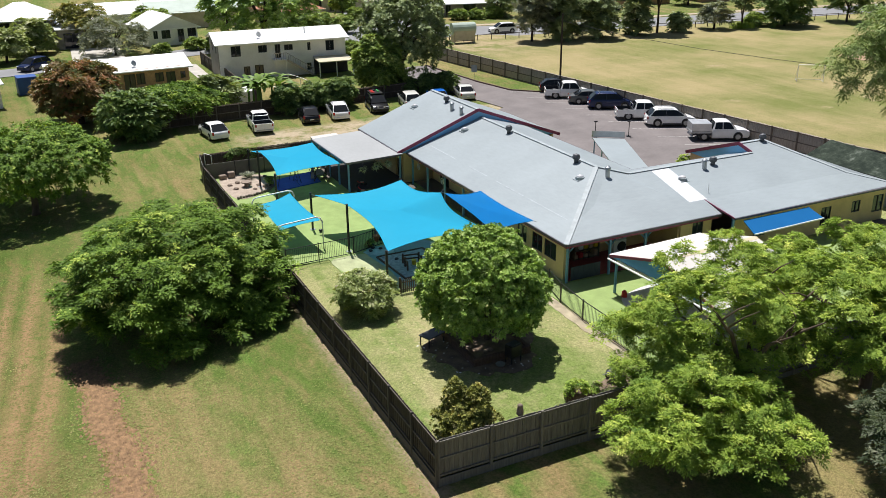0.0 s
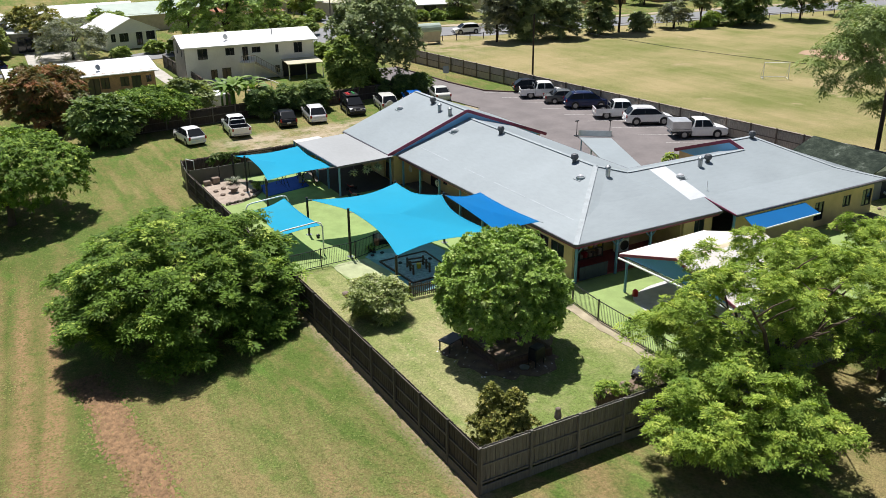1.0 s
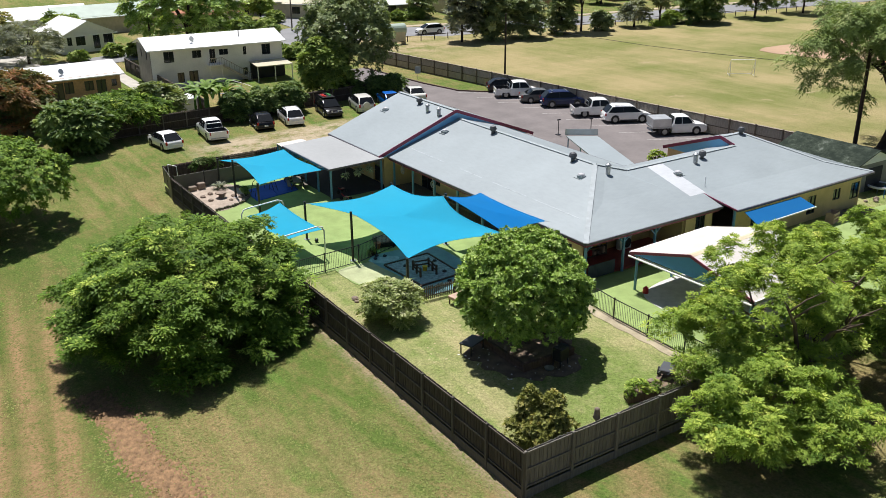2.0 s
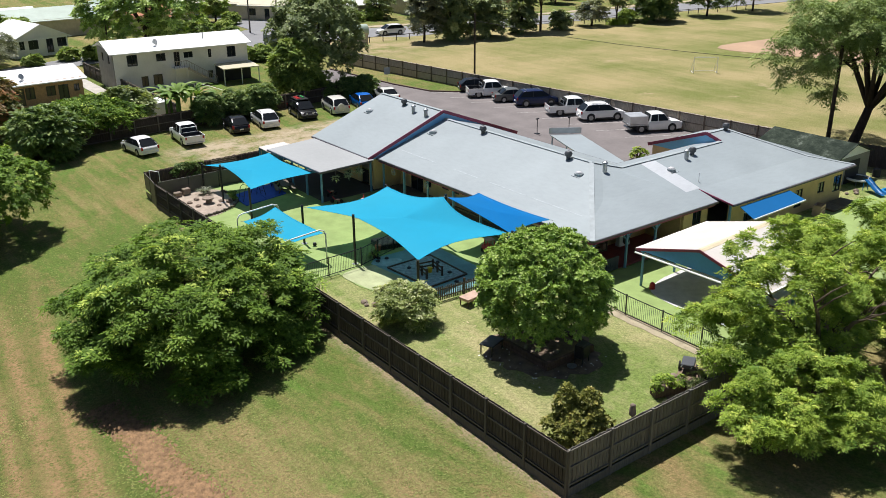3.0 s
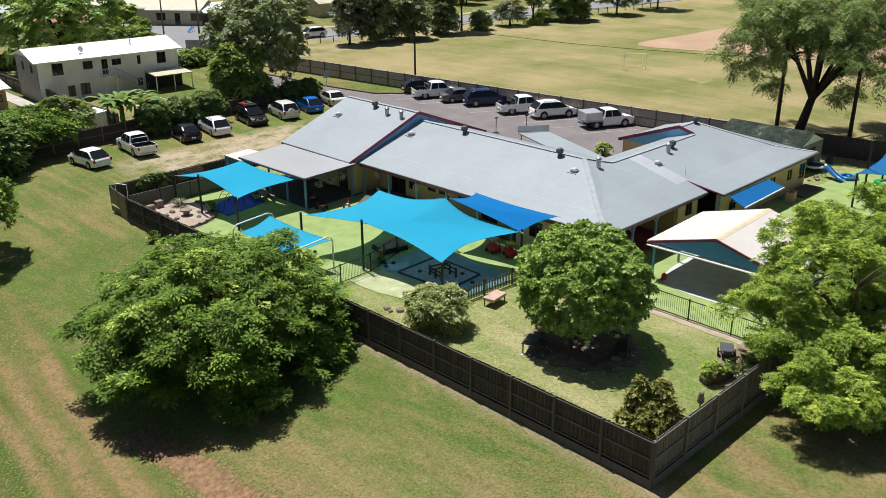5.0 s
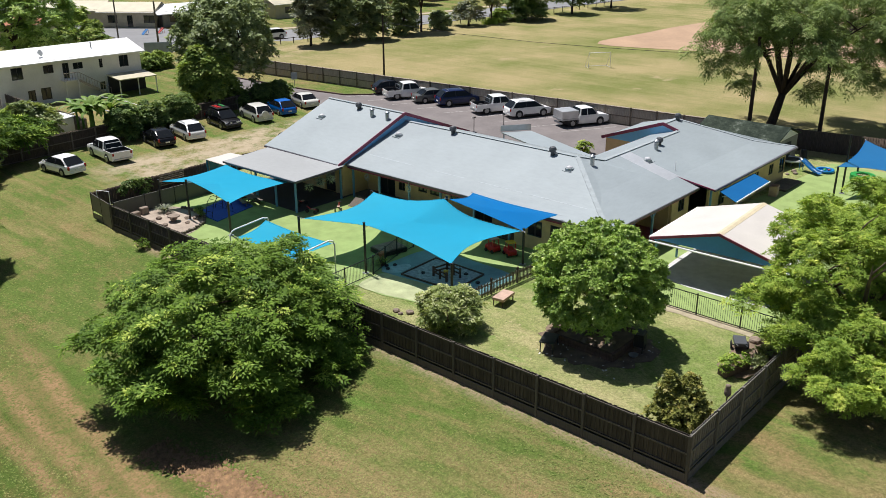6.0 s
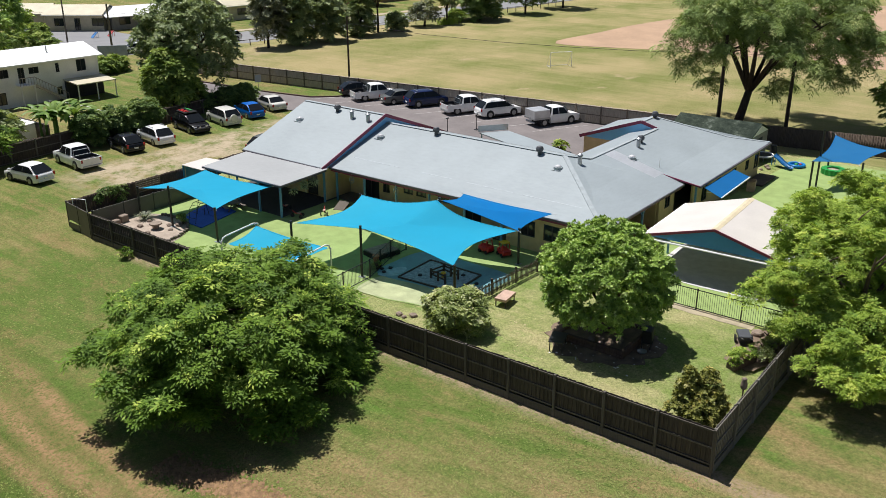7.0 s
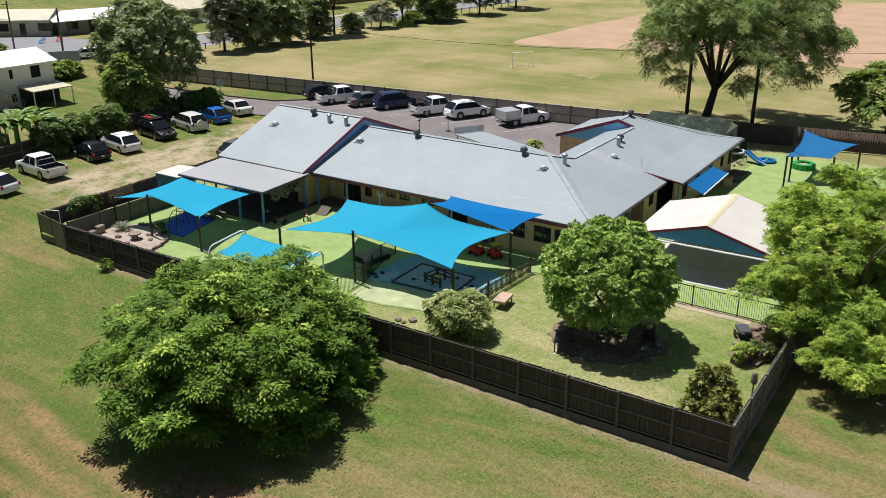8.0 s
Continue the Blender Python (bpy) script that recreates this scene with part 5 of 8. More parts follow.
low_tufts = [(x, y, z, r, r, r * 0.75) for x, y, z, r in ((7.7, -1.6, 1.7, 0.85), (8.8, -2.6, 1.6, 0.9), (10.0, -3.3, 1.3, 0.9), (11.3, -3.7, 1.0, 0.85), (12.6, -4.2, 1.4, 0.9), (9.6, -1.6, 2.5, 0.9), (9.6, 1.9, 3.4, 0.9), (10.4, 1.0, 4.4, 0.8), (11.2, -5.0, 2.2, 0.9), (9.4, -4.4, 1.0, 0.9), (10.8, -5.6, 1.3, 1.0), (12.4, -6.0, 1.6, 1.0), (9.8, -5.4, 1.6, 0.8), (9.2, 0.2, 2.4, 0.85), (9.9, -0.6, 3.0, 0.95), (11.2, -0.5, 3.6, 1.0), (12.1, -0.6, 3.1, 1.0), (10.9, -1.4, 3.3, 0.9), (12.6, 0.9, 2.6, 0.9), (6.7, -2.7, 1.6, 0.75), (7.5, -3.4, 1.5, 0.85), (7.0, -3.8, 1.7, 0.75), (8.0, -4.4, 1.5, 0.85), (8.6, -4.9, 1.4, 0.75), (9.5, -5.4, 1.4, 0.85), (8.3, -3.6, 2.2, 0.9))]
whorled_tree("jacaranda_tree", "tall lime green feathery tree over the fence", (13.6, -1.8, -0.25), 7.2, 4.6, 7, 0.25,
             crown(14.4, 0.2, 4.4, 4.7, 3.0, 2.9, 50, 21, 0.17, 0.6, 0, -0.6, 0.4) + crown(10.9, -3.1, 2.1, 3.6, 2.4, 1.8, 26, 24, 0.2, 0.65, 0, -0.7, 0.35) + low_tufts, "leaf_lime", 13,
             count=6200, fronds=8, pairs=2, reach=0.26, leaflet=(0.16, 0.055), lift=(0.0, 0.9), droop=0.4, tilt=0.36, under=0.25, floor=0.6, rough=0.45, freq=1.2, deep=0.19, holes=0.36)
side_tufts = [(x, y, z, r, r, r * 0.75) for x, y, z, r in ((17.5, -4.9, 3.6, 1.0), (18.6, -4.6, 3.9, 1.0), (19.6, -5.6, 3.6, 1.0))]
whorled_tree("jacaranda_tree", "tall lime green feathery tree beside the pavilion", (20.8, -2.4, -0.2), 6.4, 5.5, 7, 0.28,
             crown(20.8, -1.6, 3.7, 6.0, 5.0, 2.9, 66, 22, 0.16, 0.6, 0, -0.35, 0.42) + side_tufts, "leaf_lime", 14,
             count=6200, fronds=8, pairs=2, reach=0.26, leaflet=(0.16, 0.055), lift=(0.0, 0.9), droop=0.4, tilt=0.36, under=0.25, floor=0.6, rough=0.45, freq=1.2, deep=0.19, holes=0.36)
whorled_tree("spreading_tree", "low broad green tree with dark shade on grass", (-12.6, 46.6, -1.45), 5.2, 5, 6, 0.28,
             [(-12.8, 47.2, 2.5, 6.0, 5.8, 2.8), (-11.0, 46.6, 2.3, 4.6, 4.4, 2.4), (-14.4, 47.6, 2.4, 4.4, 4.4, 2.4)], "leaf_feather", 15,
             count=5200, fronds=8, pairs=0, reach=0.03, leaflet=(0.36, 0.13), lift=(-0.2, 0.7), droop=0.35, tilt=0.5, under=0.35, floor=0.0, rough=0.8, freq=0.6, deep=0.08, holes=0.15)
tree("mango_tree", "large tree with maroon young leaves", (-6.9, 70.2, 0), 5.8, 3.4, 5, 0.3,
     crown(-6.9, 70.2, 3.1, 4.0, 4.0, 3.1, 40, 32, 0.26, 0.9, 0.75, -0.7), 9000, 8, (0.42, 0.15), 0.55, "leaf_maroon", 16, "bark_dark", floor=0.2)
tree("garden_tree", "spreading light green tree behind the parked cars", (1.6, 65.8, 0), 3.6, 4.2, 6, 0.2,
     crown(1.4, 65.6, 2.15, 4.9, 4.0, 1.35, 30, 33, 0.26, 0.5, 0.5, -0.1), 6500, 9, (0.36, 0.11), 0.75, "leaf_feather", 17, floor=0.9)
whorled_tree("dark_tree", "tall grey-green fig tree behind the car park", (29.0, 70.2, 0), 10.5, 5, 7, 0.4,
             [(29.6, 70.6, 6.2, 4.9, 4.9, 5.4)] + crown(29.6, 70.6, 6.3, 5.3, 5.3, 5.6, 60, 34, 0.2, 0.8, 0, -0.65), "leaf_fig", 18, "bark_dark",
             count=4600, fronds=7, pairs=0, reach=0.03, leaflet=(0.45, 0.2), lift=(-0.2, 0.8), droop=0.4, tilt=0.5, under=0.3, floor=0.8, rough=0.6, freq=0.6, deep=0.07, holes=0.2)
gum = crown(56.6, 16.8, 9.3, 9.4, 8.6, 4.7, 52, 35, 0.19, 0.6, 0, -0.35, 0.4)
gum += [(46.2, 22.9, 8.2, 1.5, 1.5, 1.2), (47.2, 22.0, 6.9, 1.2, 1.2, 1.1), (48.5, 22.0, 9.4, 1.8, 1.8, 1.3), (50.6, 21.6, 6.8, 1.2, 1.2, 1.0), (46.5, 21.6, 9.8, 1.8, 1.8, 1.4), (47.8, 20.4, 11.6, 1.8, 1.8, 1.3), (50.0, 18.0, 12.6, 2.0, 2.0, 1.3), (47.2, 19.6, 8.6, 1.5, 1.5, 1.1), (50.5, 22.5, 12.0, 1.8, 1.8, 1.2), (49.0, 20.0, 11.0, 2.0, 2.0, 1.4), (63.5, 10.5, 8.0, 2.2, 2.2, 1.6), (58.5, 11.5, 4.9, 1.5, 1.5, 1.1), (60.5, 10.0, 6.4, 1.7, 1.7, 1.2), (55.8, 15.2, 6.4, 2.0, 2.0, 1.2), (62.5, 13.0, 7.0, 2.2, 2.2, 1.5), (53.0, 21.6, 4.6, 1.6, 1.3, 0.9), (55.0, 15.5, 4.3, 1.8, 1.5, 1.0), (57.5, 12.8, 5.6, 2.2, 1.8, 1.3), (59.5, 14.0, 6.4, 2.2, 2.0, 1.4), (54.0, 19.0, 8.6, 3.0, 3.0, 1.6)]
tree("grey_tree", "grey-leaved tree at the lower edge of the lawn", (16.9, -8.6, -0.25), 3.8, 2.4, 5, 0.15,
     crown(16.9, -8.6, 2.2, 2.8, 2.8, 1.9, 34, 36, 0.22, 0.8, 0.5, -0.6), 5200, 8, (0.2, 0.06), 0.4, "leaf_grey_shaded", 20, floor=0.3)
whorled_tree("gum_tree", "large spreading olive shade tree behind the shed", (52.5, 18.6, 0.1), 12.5, 8.0, 11, 0.45, gum, "leaf_gum", 19, "bark_dark", (3.4, -1.2),
             count=4300, fronds=7, pairs=2, reach=0.46, leaflet=(0.32, 0.1), lift=(-0.4, 0.7), droop=0.8, tilt=0.4, under=0.2, rough=0.6, freq=0.55, deep=0.13, holes=0.3)


def bush(name, label, at, rx, ry, rz, clumps, leaf_mat, seed, leaf=(0.16, 0.08), per=7, sprig=0.3, category="bush", lobe=14):
    t = thing(name, label, category)
    x, y, z = at
    bm = bmesh.new()
    rg = random.Random(seed)
    for i in range(6):
        a = i * 1.05
        tube(bm, [(x, y, z - 0.05), (x + math.cos(a) * rx * 0.3, y + math.sin(a) * ry * 0.3, z + rz * 0.9), (x + math.cos(a) * rx * 0.6, y + math.sin(a) * ry * 0.6, z + rz * rg.uniform(1.2, 1.6))], [0.06, 0.04, 0.015], 5)
    part("stem", bm, "bark", t)
    leaves("crown", t, crown(x, y, z + rz * 0.95, rx, ry, rz, lobe * 2, seed, 0.3, 0.8, 0.72, -0.85), clumps, per, leaf, sprig, leaf_mat, seed, 0.35, 0.3, z + 0.05)
    return t


bush("flowering_bush", "pale grey-green flowering bush on the lawn", (2.65, 14.55, YARD), 1.65, 1.6, 1.12, 4400, "leaf_bush", 41)
shrub = thing("bronze_shrub", "upright bronze-tipped shrub inside the fence corner", "bush")
for i in range(7):
    a = i * 0.9
    part("stem", tubed([(2.0, 1.5, 0.35), (2.0 + math.cos(a) * 0.3, 1.5 + math.sin(a) * 0.3, 1.3), (2.0 + math.cos(a) * 0.6, 1.5 + math.sin(a) * 0.6, 2.2)], [0.05, 0.035, 0.012], 5), "bark", shrub)
whorls("crown", shrub, [(2.0, 1.5, 1.4, 1.0, 1.0, 1.1), (1.7, 1.9, 2.2, 0.5, 0.5, 0.85), (2.4, 1.3, 2.1, 0.5, 0.5, 0.8), (1.3, 1.1, 1.4, 0.6, 0.6, 0.7), (2.7, 2.0, 1.4, 0.6, 0.6, 0.7), (2.0, 0.8, 1.1, 0.6, 0.5, 0.6), (2.95, 1.1, 1.0, 0.5, 0.5, 0.6), (1.2, 2.1, 1.2, 0.5, 0.5, 0.6)],
       2000, 8, 0, 0.02, (0.17, 0.075), "leaf_bronze", 42, lift=(0.1, 1.1), tilt=0.5, under=0.4, floor=0.45, rough=0.15, freq=2.2, deep=0.08, holes=0.15)

# ---- cars ----
def paint(name, c, rough=0.25):
    g = G(name, rough, 0.0, 0.4)
    g.b.inputs["Coat Weight"].default_value = 0.15
    n = g.noise(3, 3)
    g.colour(g.ramp(n, [(0.3, tuple(v * 0.92 for v in c)), (0.7, c)]))
    return g.m


PAINT = {"white": paint("white_car_paint", (0.86, 0.86, 0.85)), "silver": paint("warm_silver_car_paint", (0.45, 0.43, 0.40)), "black": paint("black_car_paint", (0.008, 0.008, 0.01)), "navy": paint("navy_car_paint", (0.008, 0.018, 0.075)),
         "blue": paint("bright_blue_car_paint", (0.005, 0.12, 0.48)), "grey": paint("grey_green_car_paint", (0.12, 0.125, 0.12)), "red": paint("red_car_paint", (0.4, 0.015, 0.015)), "pearl": paint("pearl_white_car_paint", (0.66, 0.65, 0.60))}
# length, width, height, belt, bonnet height, then along the car: windscreen foot, roof front, roof rear, rear window foot
SHAPES = {"hatch": (4.25, 1.78, 1.52, 0.94, 0.86, 1.24, 0.26, -1.15, -1.98), "suv": (4.72, 1.86, 1.72, 1.06, 0.99, 1.42, 0.48, -1.62, -2.24), "sedan": (4.75, 1.82, 1.44, 0.92, 0.86, 1.15, 0.35, -1.05, -1.75),
          "ute": (5.30, 1.86, 1.80, 1.08, 1.06, 1.35, 0.75, -0.72, -0.98), "tray": (5.30, 1.86, 1.80, 1.08, 1.06, 1.35, 0.75, -0.55, -0.80), "wagon": (4.78, 1.82, 1.58, 0.97, 0.90, 1.40, 0.40, -1.50, -2.24), "van": (5.2, 1.95, 2.3, 1.2, 1.1, 1.7, 1.1, 0.2, 0.0)}


def loft(bm, rows):
    """Rows of points joined into a skin with closed ends."""
    rings = [[bm.verts.new(p) for p in r] for r in rows]
    n = len(rings[0])
    for a, b in zip(rings, rings[1:]):
        for i in range(n):
            j = (i + 1) % n
            bm.faces.new((a[i], a[j], b[j], b[i]))
    bm.faces.new(rings[0][::-1])
    bm.faces.new(rings[-1])
    bmesh.ops.recalc_face_normals(bm, faces=bm.faces)
    return bm


def wheel_mesh(r, w):
    bm = tubed([(0, -w / 2, 0), (0, -w / 2 + 0.03, 0), (0, w / 2 - 0.03, 0), (0, w / 2, 0)], [r * 0.9, r, r, r * 0.9], 18)
    rim = tubed([(0, -w / 2 - 0.012, 0), (0, -w / 2 + 0.05, 0)], [r * 0.62, r * 0.66], 14)
    tube(rim, [(0, w / 2 + 0.012, 0), (0, w / 2 - 0.05, 0)], [r * 0.62, r * 0.66], 14)
    return bm, rim


def car(label, at, turn, kind, colour, z=0.0, roof_load=False, group="parked cars"):
    L, W, H, belt, bonnet, ws, rf, rr, rw = SHAPES[kind]
    c = thing("car" if kind not in ("ute", "tray") else "utility_truck", label, "car" if kind not in ("ute", "tray") else "truck", (at[0], at[1], z), turn, group)
    p, h, wb = PAINT[colour], L / 2, L * 0.29
    r = 0.38 if kind in ("suv", "ute", "tray", "van") else 0.32
    gap = 0.24 if r > 0.35 else 0.19
    tub = kind in ("ute", "tray")
    # lower body, with rounded nose and tail and arches cut by the outline
    end_x = rw - 0.02 if tub else -h

    def section(x, lo, hi, w):
        return [(x, -w / 2, lo + 0.08), (x, -w / 2 + 0.06, lo), (x, w / 2 - 0.06, lo), (x, w / 2, lo + 0.08), (x, w / 2, hi - 0.16), (x, w / 2 - 0.05, hi - 0.03), (x, w / 2 - 0.14, hi), (x, -w / 2 + 0.14, hi), (x, -w / 2 + 0.05, hi - 0.03), (x, -w / 2, hi - 0.16)]

    rows = [section(h + 0.02, gap + 0.2, bonnet - 0.36, W * 0.70), section(h - 0.03, gap + 0.1, bonnet - 0.27, W * 0.84), section(h - 0.14, gap + 0.03, bonnet - 0.16, W * 0.93), section(h - 0.38, gap, bonnet - 0.07, W * 0.98), section(h - 0.75, gap, bonnet - 0.02, W), section(ws + 0.05, gap, bonnet + 0.01, W), section(ws - 0.35, gap, belt, W), section(rf - 1.2, gap, belt + 0.01, W)]
    if tub:
        rows += [section(end_x, gap, belt, W)]
    else:
        tail = belt if kind in ("suv", "wagon", "hatch") else belt + 0.02
        rows += [section(-h + 0.6, gap, tail, W), section(-h + 0.3, gap + 0.02, tail, W * 0.985), section(-h + 0.1, gap + 0.06, tail - 0.05, W * 0.93), section(-h, gap + 0.14, tail - 0.2, W * 0.82)]
    part("body", loft(bmesh.new(), rows), p, c, smooth=0.75)
    # cabin
    t, wi, wt = H - 0.02, W * 0.485, W * 0.37
    bz = belt - 0.04
    cab = [[(ws, wi * 0.96, bz), (rf, wt, t - 0.05), (rr, wt, t - 0.05), (rw, wi * 0.95, bz)], [(ws, -wi * 0.96, bz), (rf, -wt, t - 0.05), (rr, -wt, t - 0.05), (rw, -wi * 0.95, bz)]]
    mid = (rf + rr) / 2

    def hoop(x, hgt, k=1.0):
        q = [(wi * k, bz), (wi * k + (wt + 0.01 - wi * k) * 0.9, bz + (hgt - bz) * 0.9), (wt - 0.05, hgt - 0.025), (wt - 0.2, hgt)]
        return [(x, y, z) for y, z in q] + [(x, -y, z) for y, z in reversed(q)]

    rows = [[(ws + (rf - ws) * 0.02, y, bz + (z - bz) * 0.02) for x, y, z in hoop(ws, t - 0.05, 0.97)], hoop(rf + 0.1, t - 0.1), hoop(rf - 0.08, t - 0.03), hoop(rf - 0.35, t), hoop(mid, t + 0.015), hoop(rr + 0.25, t), hoop(rr, t - 0.05), [(rw, y * 0.98, bz + (z - bz) * 0.02) for x, y, z in hoop(rw, t - 0.05, 0.97)]]
    part("cabin", loft(bmesh.new(), rows), p, c, smooth=0.75)

    def pane(name, pts, inset, push):
        ctr = sum((Vector(q) for q in pts), Vector()) / len(pts)
        ring = [ctr.lerp(Vector(q), inset) + Vector(push) for q in pts]
        n = (ring[1] - ring[0]).cross(ring[2] - ring[0]).normalized() * 0.012
        part(name, plate(ring, n), "car_glass", c)

    pane("windscreen", [cab[0][0], cab[1][0], cab[1][1], cab[0][1]], 0.95, (0.05, 0, 0.035))
    pane("rear_window", [cab[0][3], cab[1][3], cab[1][2], cab[0][2]], 0.92, (-0.03, 0, 0.03))
    for s in (1, -1):
        lo, up = bz + 0.05, t - 0.09
        yl, yu = s * (wi + (wt - wi) * (lo - bz) / (t - bz)), s * (wi + (wt - wi) * (up - bz) / (t - bz))
        side = [(ws - 0.14, yl, lo), (rf - 0.04, yu, up), (mid + 0.04, yu, up), (mid + 0.04, yl, lo)]
        pane("side_window", side, 0.98 if tub else 1.0, (0, s * 0.018, 0))
        side = [(mid - 0.02, yl, lo), (mid - 0.02, yu, up), (rr + 0.02, yu, up), (rw + 0.16, yl, lo)]
        pane("side_window", side, 0.98 if tub else 1.0, (0, s * 0.018, 0))
        part("mirror", boxed(ws - 0.28, s * (W / 2 + 0.09) - 0.09, belt + 0.0, ws - 0.14, s * (W / 2 + 0.09) + 0.09, belt + 0.16, bevel=0.03), p, c)
        part("headlight", boxed(h - 0.30, s * W * 0.36 - 0.17, bonnet - 0.34, h - 0.05, s * W * 0.36 + 0.17, bonnet - 0.17, bevel=0.04), "lamp_clear", c)
        part("taillight", boxed(-h - 0.01, s * W * 0.43 - 0.09, belt - 0.32, -h + 0.10, s * W * 0.43 + 0.08, belt - 0.04, bevel=0.02), "lamp_red", c)
    part("grille", boxed(h - 0.12, -W * 0.24, bonnet - 0.4, h + 0.03, W * 0.24, bonnet - 0.27, bevel=0.02), "dark", c)
    part("number_plate", boxed(-h - 0.055, -0.19, gap + 0.3, -h + 0.1, 0.19, gap + 0.42), "offwhite", c)
    if not tub:
        for s in (1, -1):
            part("sill", boxed(-wb + r + 0.1, s * W / 2 - 0.03, gap - 0.02, wb - r - 0.1, s * W / 2 + 0.008, gap + 0.13, bevel=0.015), "dark", c)
            part("pillar", beamed((mid + 0.01, s * (wi + 0.012), bz + 0.05), (mid + 0.01, s * (wt + 0.03), t - 0.09), 0.05, 0.03), "dark", c)
    part("bumper", boxed(h - 0.16, -W * 0.42, gap + 0.02, h + 0.03, W * 0.42, gap + 0.2, bevel=0.04), "dark" if tub or kind == "suv" else p, c)
    part("bumper", boxed(-h - 0.04, -W * 0.42, gap + 0.08, -h + 0.12, W * 0.42, gap + 0.26, bevel=0.04), "galv" if tub else p, c)
    if kind == "ute":
        bm = boxed(-h + 0.02, -W / 2, gap + 0.12, end_x - 0.03, W / 2, 0.64)
        for s in (1, -1):
            box(bm, -h + 0.02, s * W / 2 - 0.05, 0.64, end_x - 0.03, s * W / 2 + 0.05 - 0.05, 1.06)
        box(bm, -h, -W / 2, 0.55, -h + 0.07, W / 2, 1.06)
        part("tub", bm, p, c)
        bm = boxed(-h + 0.08, -W / 2 + 0.06, 0.645, end_x - 0.06, W / 2 - 0.06, 0.67)
        for s in (1, -1):
            box(bm, -h + 0.08, s * (W / 2 - 0.065) - 0.01, 0.67, end_x - 0.06, s * (W / 2 - 0.065) + 0.01, 1.075)
        box(bm, -h + 0.075, -W / 2 + 0.08, 0.67, -h + 0.095, W / 2 - 0.08, 1.04)
        box(bm, end_x - 0.08, -W / 2 + 0.08, 0.67, end_x - 0.06, W / 2 - 0.08, 1.06)
        part("tub_liner", bm, "dark", c)
        part("sports_bar", tubed([(end_x - 0.15, -W * 0.4, 1.06), (end_x - 0.1, -W * 0.38, 1.55), (end_x - 0.1, W * 0.38, 1.55), (end_x - 0.15, W * 0.4, 1.06)], 0.035, 6), "galv", c)
    if kind == "tray":
        part("tray", boxed(-h - 0.1, -W / 2 - 0.03, 0.72, end_x - 0.06, W / 2 + 0.03, 0.86), "galv", c)
        part("chassis", boxed(-h + 0.2, -0.45, 0.4, end_x, 0.45, 0.74), "dark", c)
        part("canopy_box", boxed(-h - 0.05, -W / 2, 0.87, end_x - 0.1, W / 2, 1.62, bevel=0.03), plain("checker_alloy_box", (0.6, 0.61, 0.62), 0.35, 0.5), c, "bright aluminium canopy box")
        part("mudguard", boxed(-wb - 0.5, -W / 2, 0.5, -wb + 0.5, W / 2, 0.72), "dark", c)
    for x in (wb, -wb):
        part("arch", tubed([(x, -W / 2 - 0.006, r + 0.03), (x, W / 2 + 0.006, r + 0.03)], r + 0.05, 18), "dark", c)
    tb, rb = wheel_mesh(r, 0.22)
    first = None
    for x in (wb, -wb):
        for s in (1, -1):
            m = Matrix.Translation((x, s * (W / 2 - 0.075), r))
            if first is None:
                first = part("wheel", tb, "tyre", c)
                first.matrix_basis = m
                rim = part("rim", rb, "rim", first)
            else:
                w = again(first, m)
                again(rim, Matrix(), w)
    if roof_load == "spare":
        part("spare_wheel", tubed([(-h + 0.02, 0.1, 0.98), (-h - 0.04, 0.1, 0.98), (-h - 0.2, 0.1, 0.98), (-h - 0.23, 0.1, 0.98)], [0.3, 0.37, 0.37, 0.3], 18), p, c, "spare wheel in a painted cover")
    elif roof_load == "rails":
        for s in (1, -1):
            part("roof_rail", tubed([(rf - 0.3, s * (wt - 0.05), t), (rf - 0.4, s * (wt - 0.05), t + 0.05), (rr + 0.3, s * (wt - 0.05), t + 0.05), (rr + 0.2, s * (wt - 0.05), t)], 0.022, 6), "galv", c)
    elif roof_load:
        for x in (rf - 0.25, rr + 0.3):
            part("roof_bar", tubed([(x, -wt, t + 0.06), (x, wt, t + 0.06)], 0.03, 6), "dark" if roof_load == "rack" else "galv", c)
        if roof_load == "rack":
            part("roof_rack", boxed(rr + 0.1, -wt + 0.02, t + 0.09, rf - 0.1, wt - 0.02, t + 0.14, bevel=0.01), "black", c)
            part("recovery_board", boxed(rr + 0.3, -0.5, t + 0.15, rf - 0.5, -0.38, t + 0.2, bevel=0.01), "red", c)
            part("recovery_board", boxed(rr + 0.1, 0.25, t + 0.15, rf - 0.7, 0.4, t + 0.22, bevel=0.01), "green_plastic", c, "green recovery board")
            part("recovery_board", boxed(rr + 0.5, -0.36, t + 0.21, rf - 0.2, -0.2, t + 0.25, bevel=0.01), "red", c)
            part("bull_bar", tubed([(h - 0.1, -W * 0.4, gap + 0.1), (h + 0.12, -W * 0.36, 0.62), (h + 0.12, -W * 0.3, 0.95), (h + 0.12, W * 0.3, 0.95), (h + 0.12, W * 0.36, 0.62), (h - 0.1, W * 0.4, gap + 0.1)], 0.04, 7), "dark", c, "black steel bull bar")
            part("bull_bar_beam", boxed(h + 0.02, -W * 0.47, 0.5, h + 0.17, W * 0.47, 0.68, bevel=0.04), "dark", c)
            for s in (1, -1):
                part("driving_lamp", tubed([(h + 0.1, s * 0.33, 0.8), (h + 0.19, s * 0.33, 0.8)], 0.1, 12), "lamp_clear", c, "round chrome driving lamp")
            part("jerry_can", boxed(rr + 0.3, -0.25, t + 0.15, rr + 0.7, 0.1, t + 0.3, bevel=0.03), "black", c)
    return c


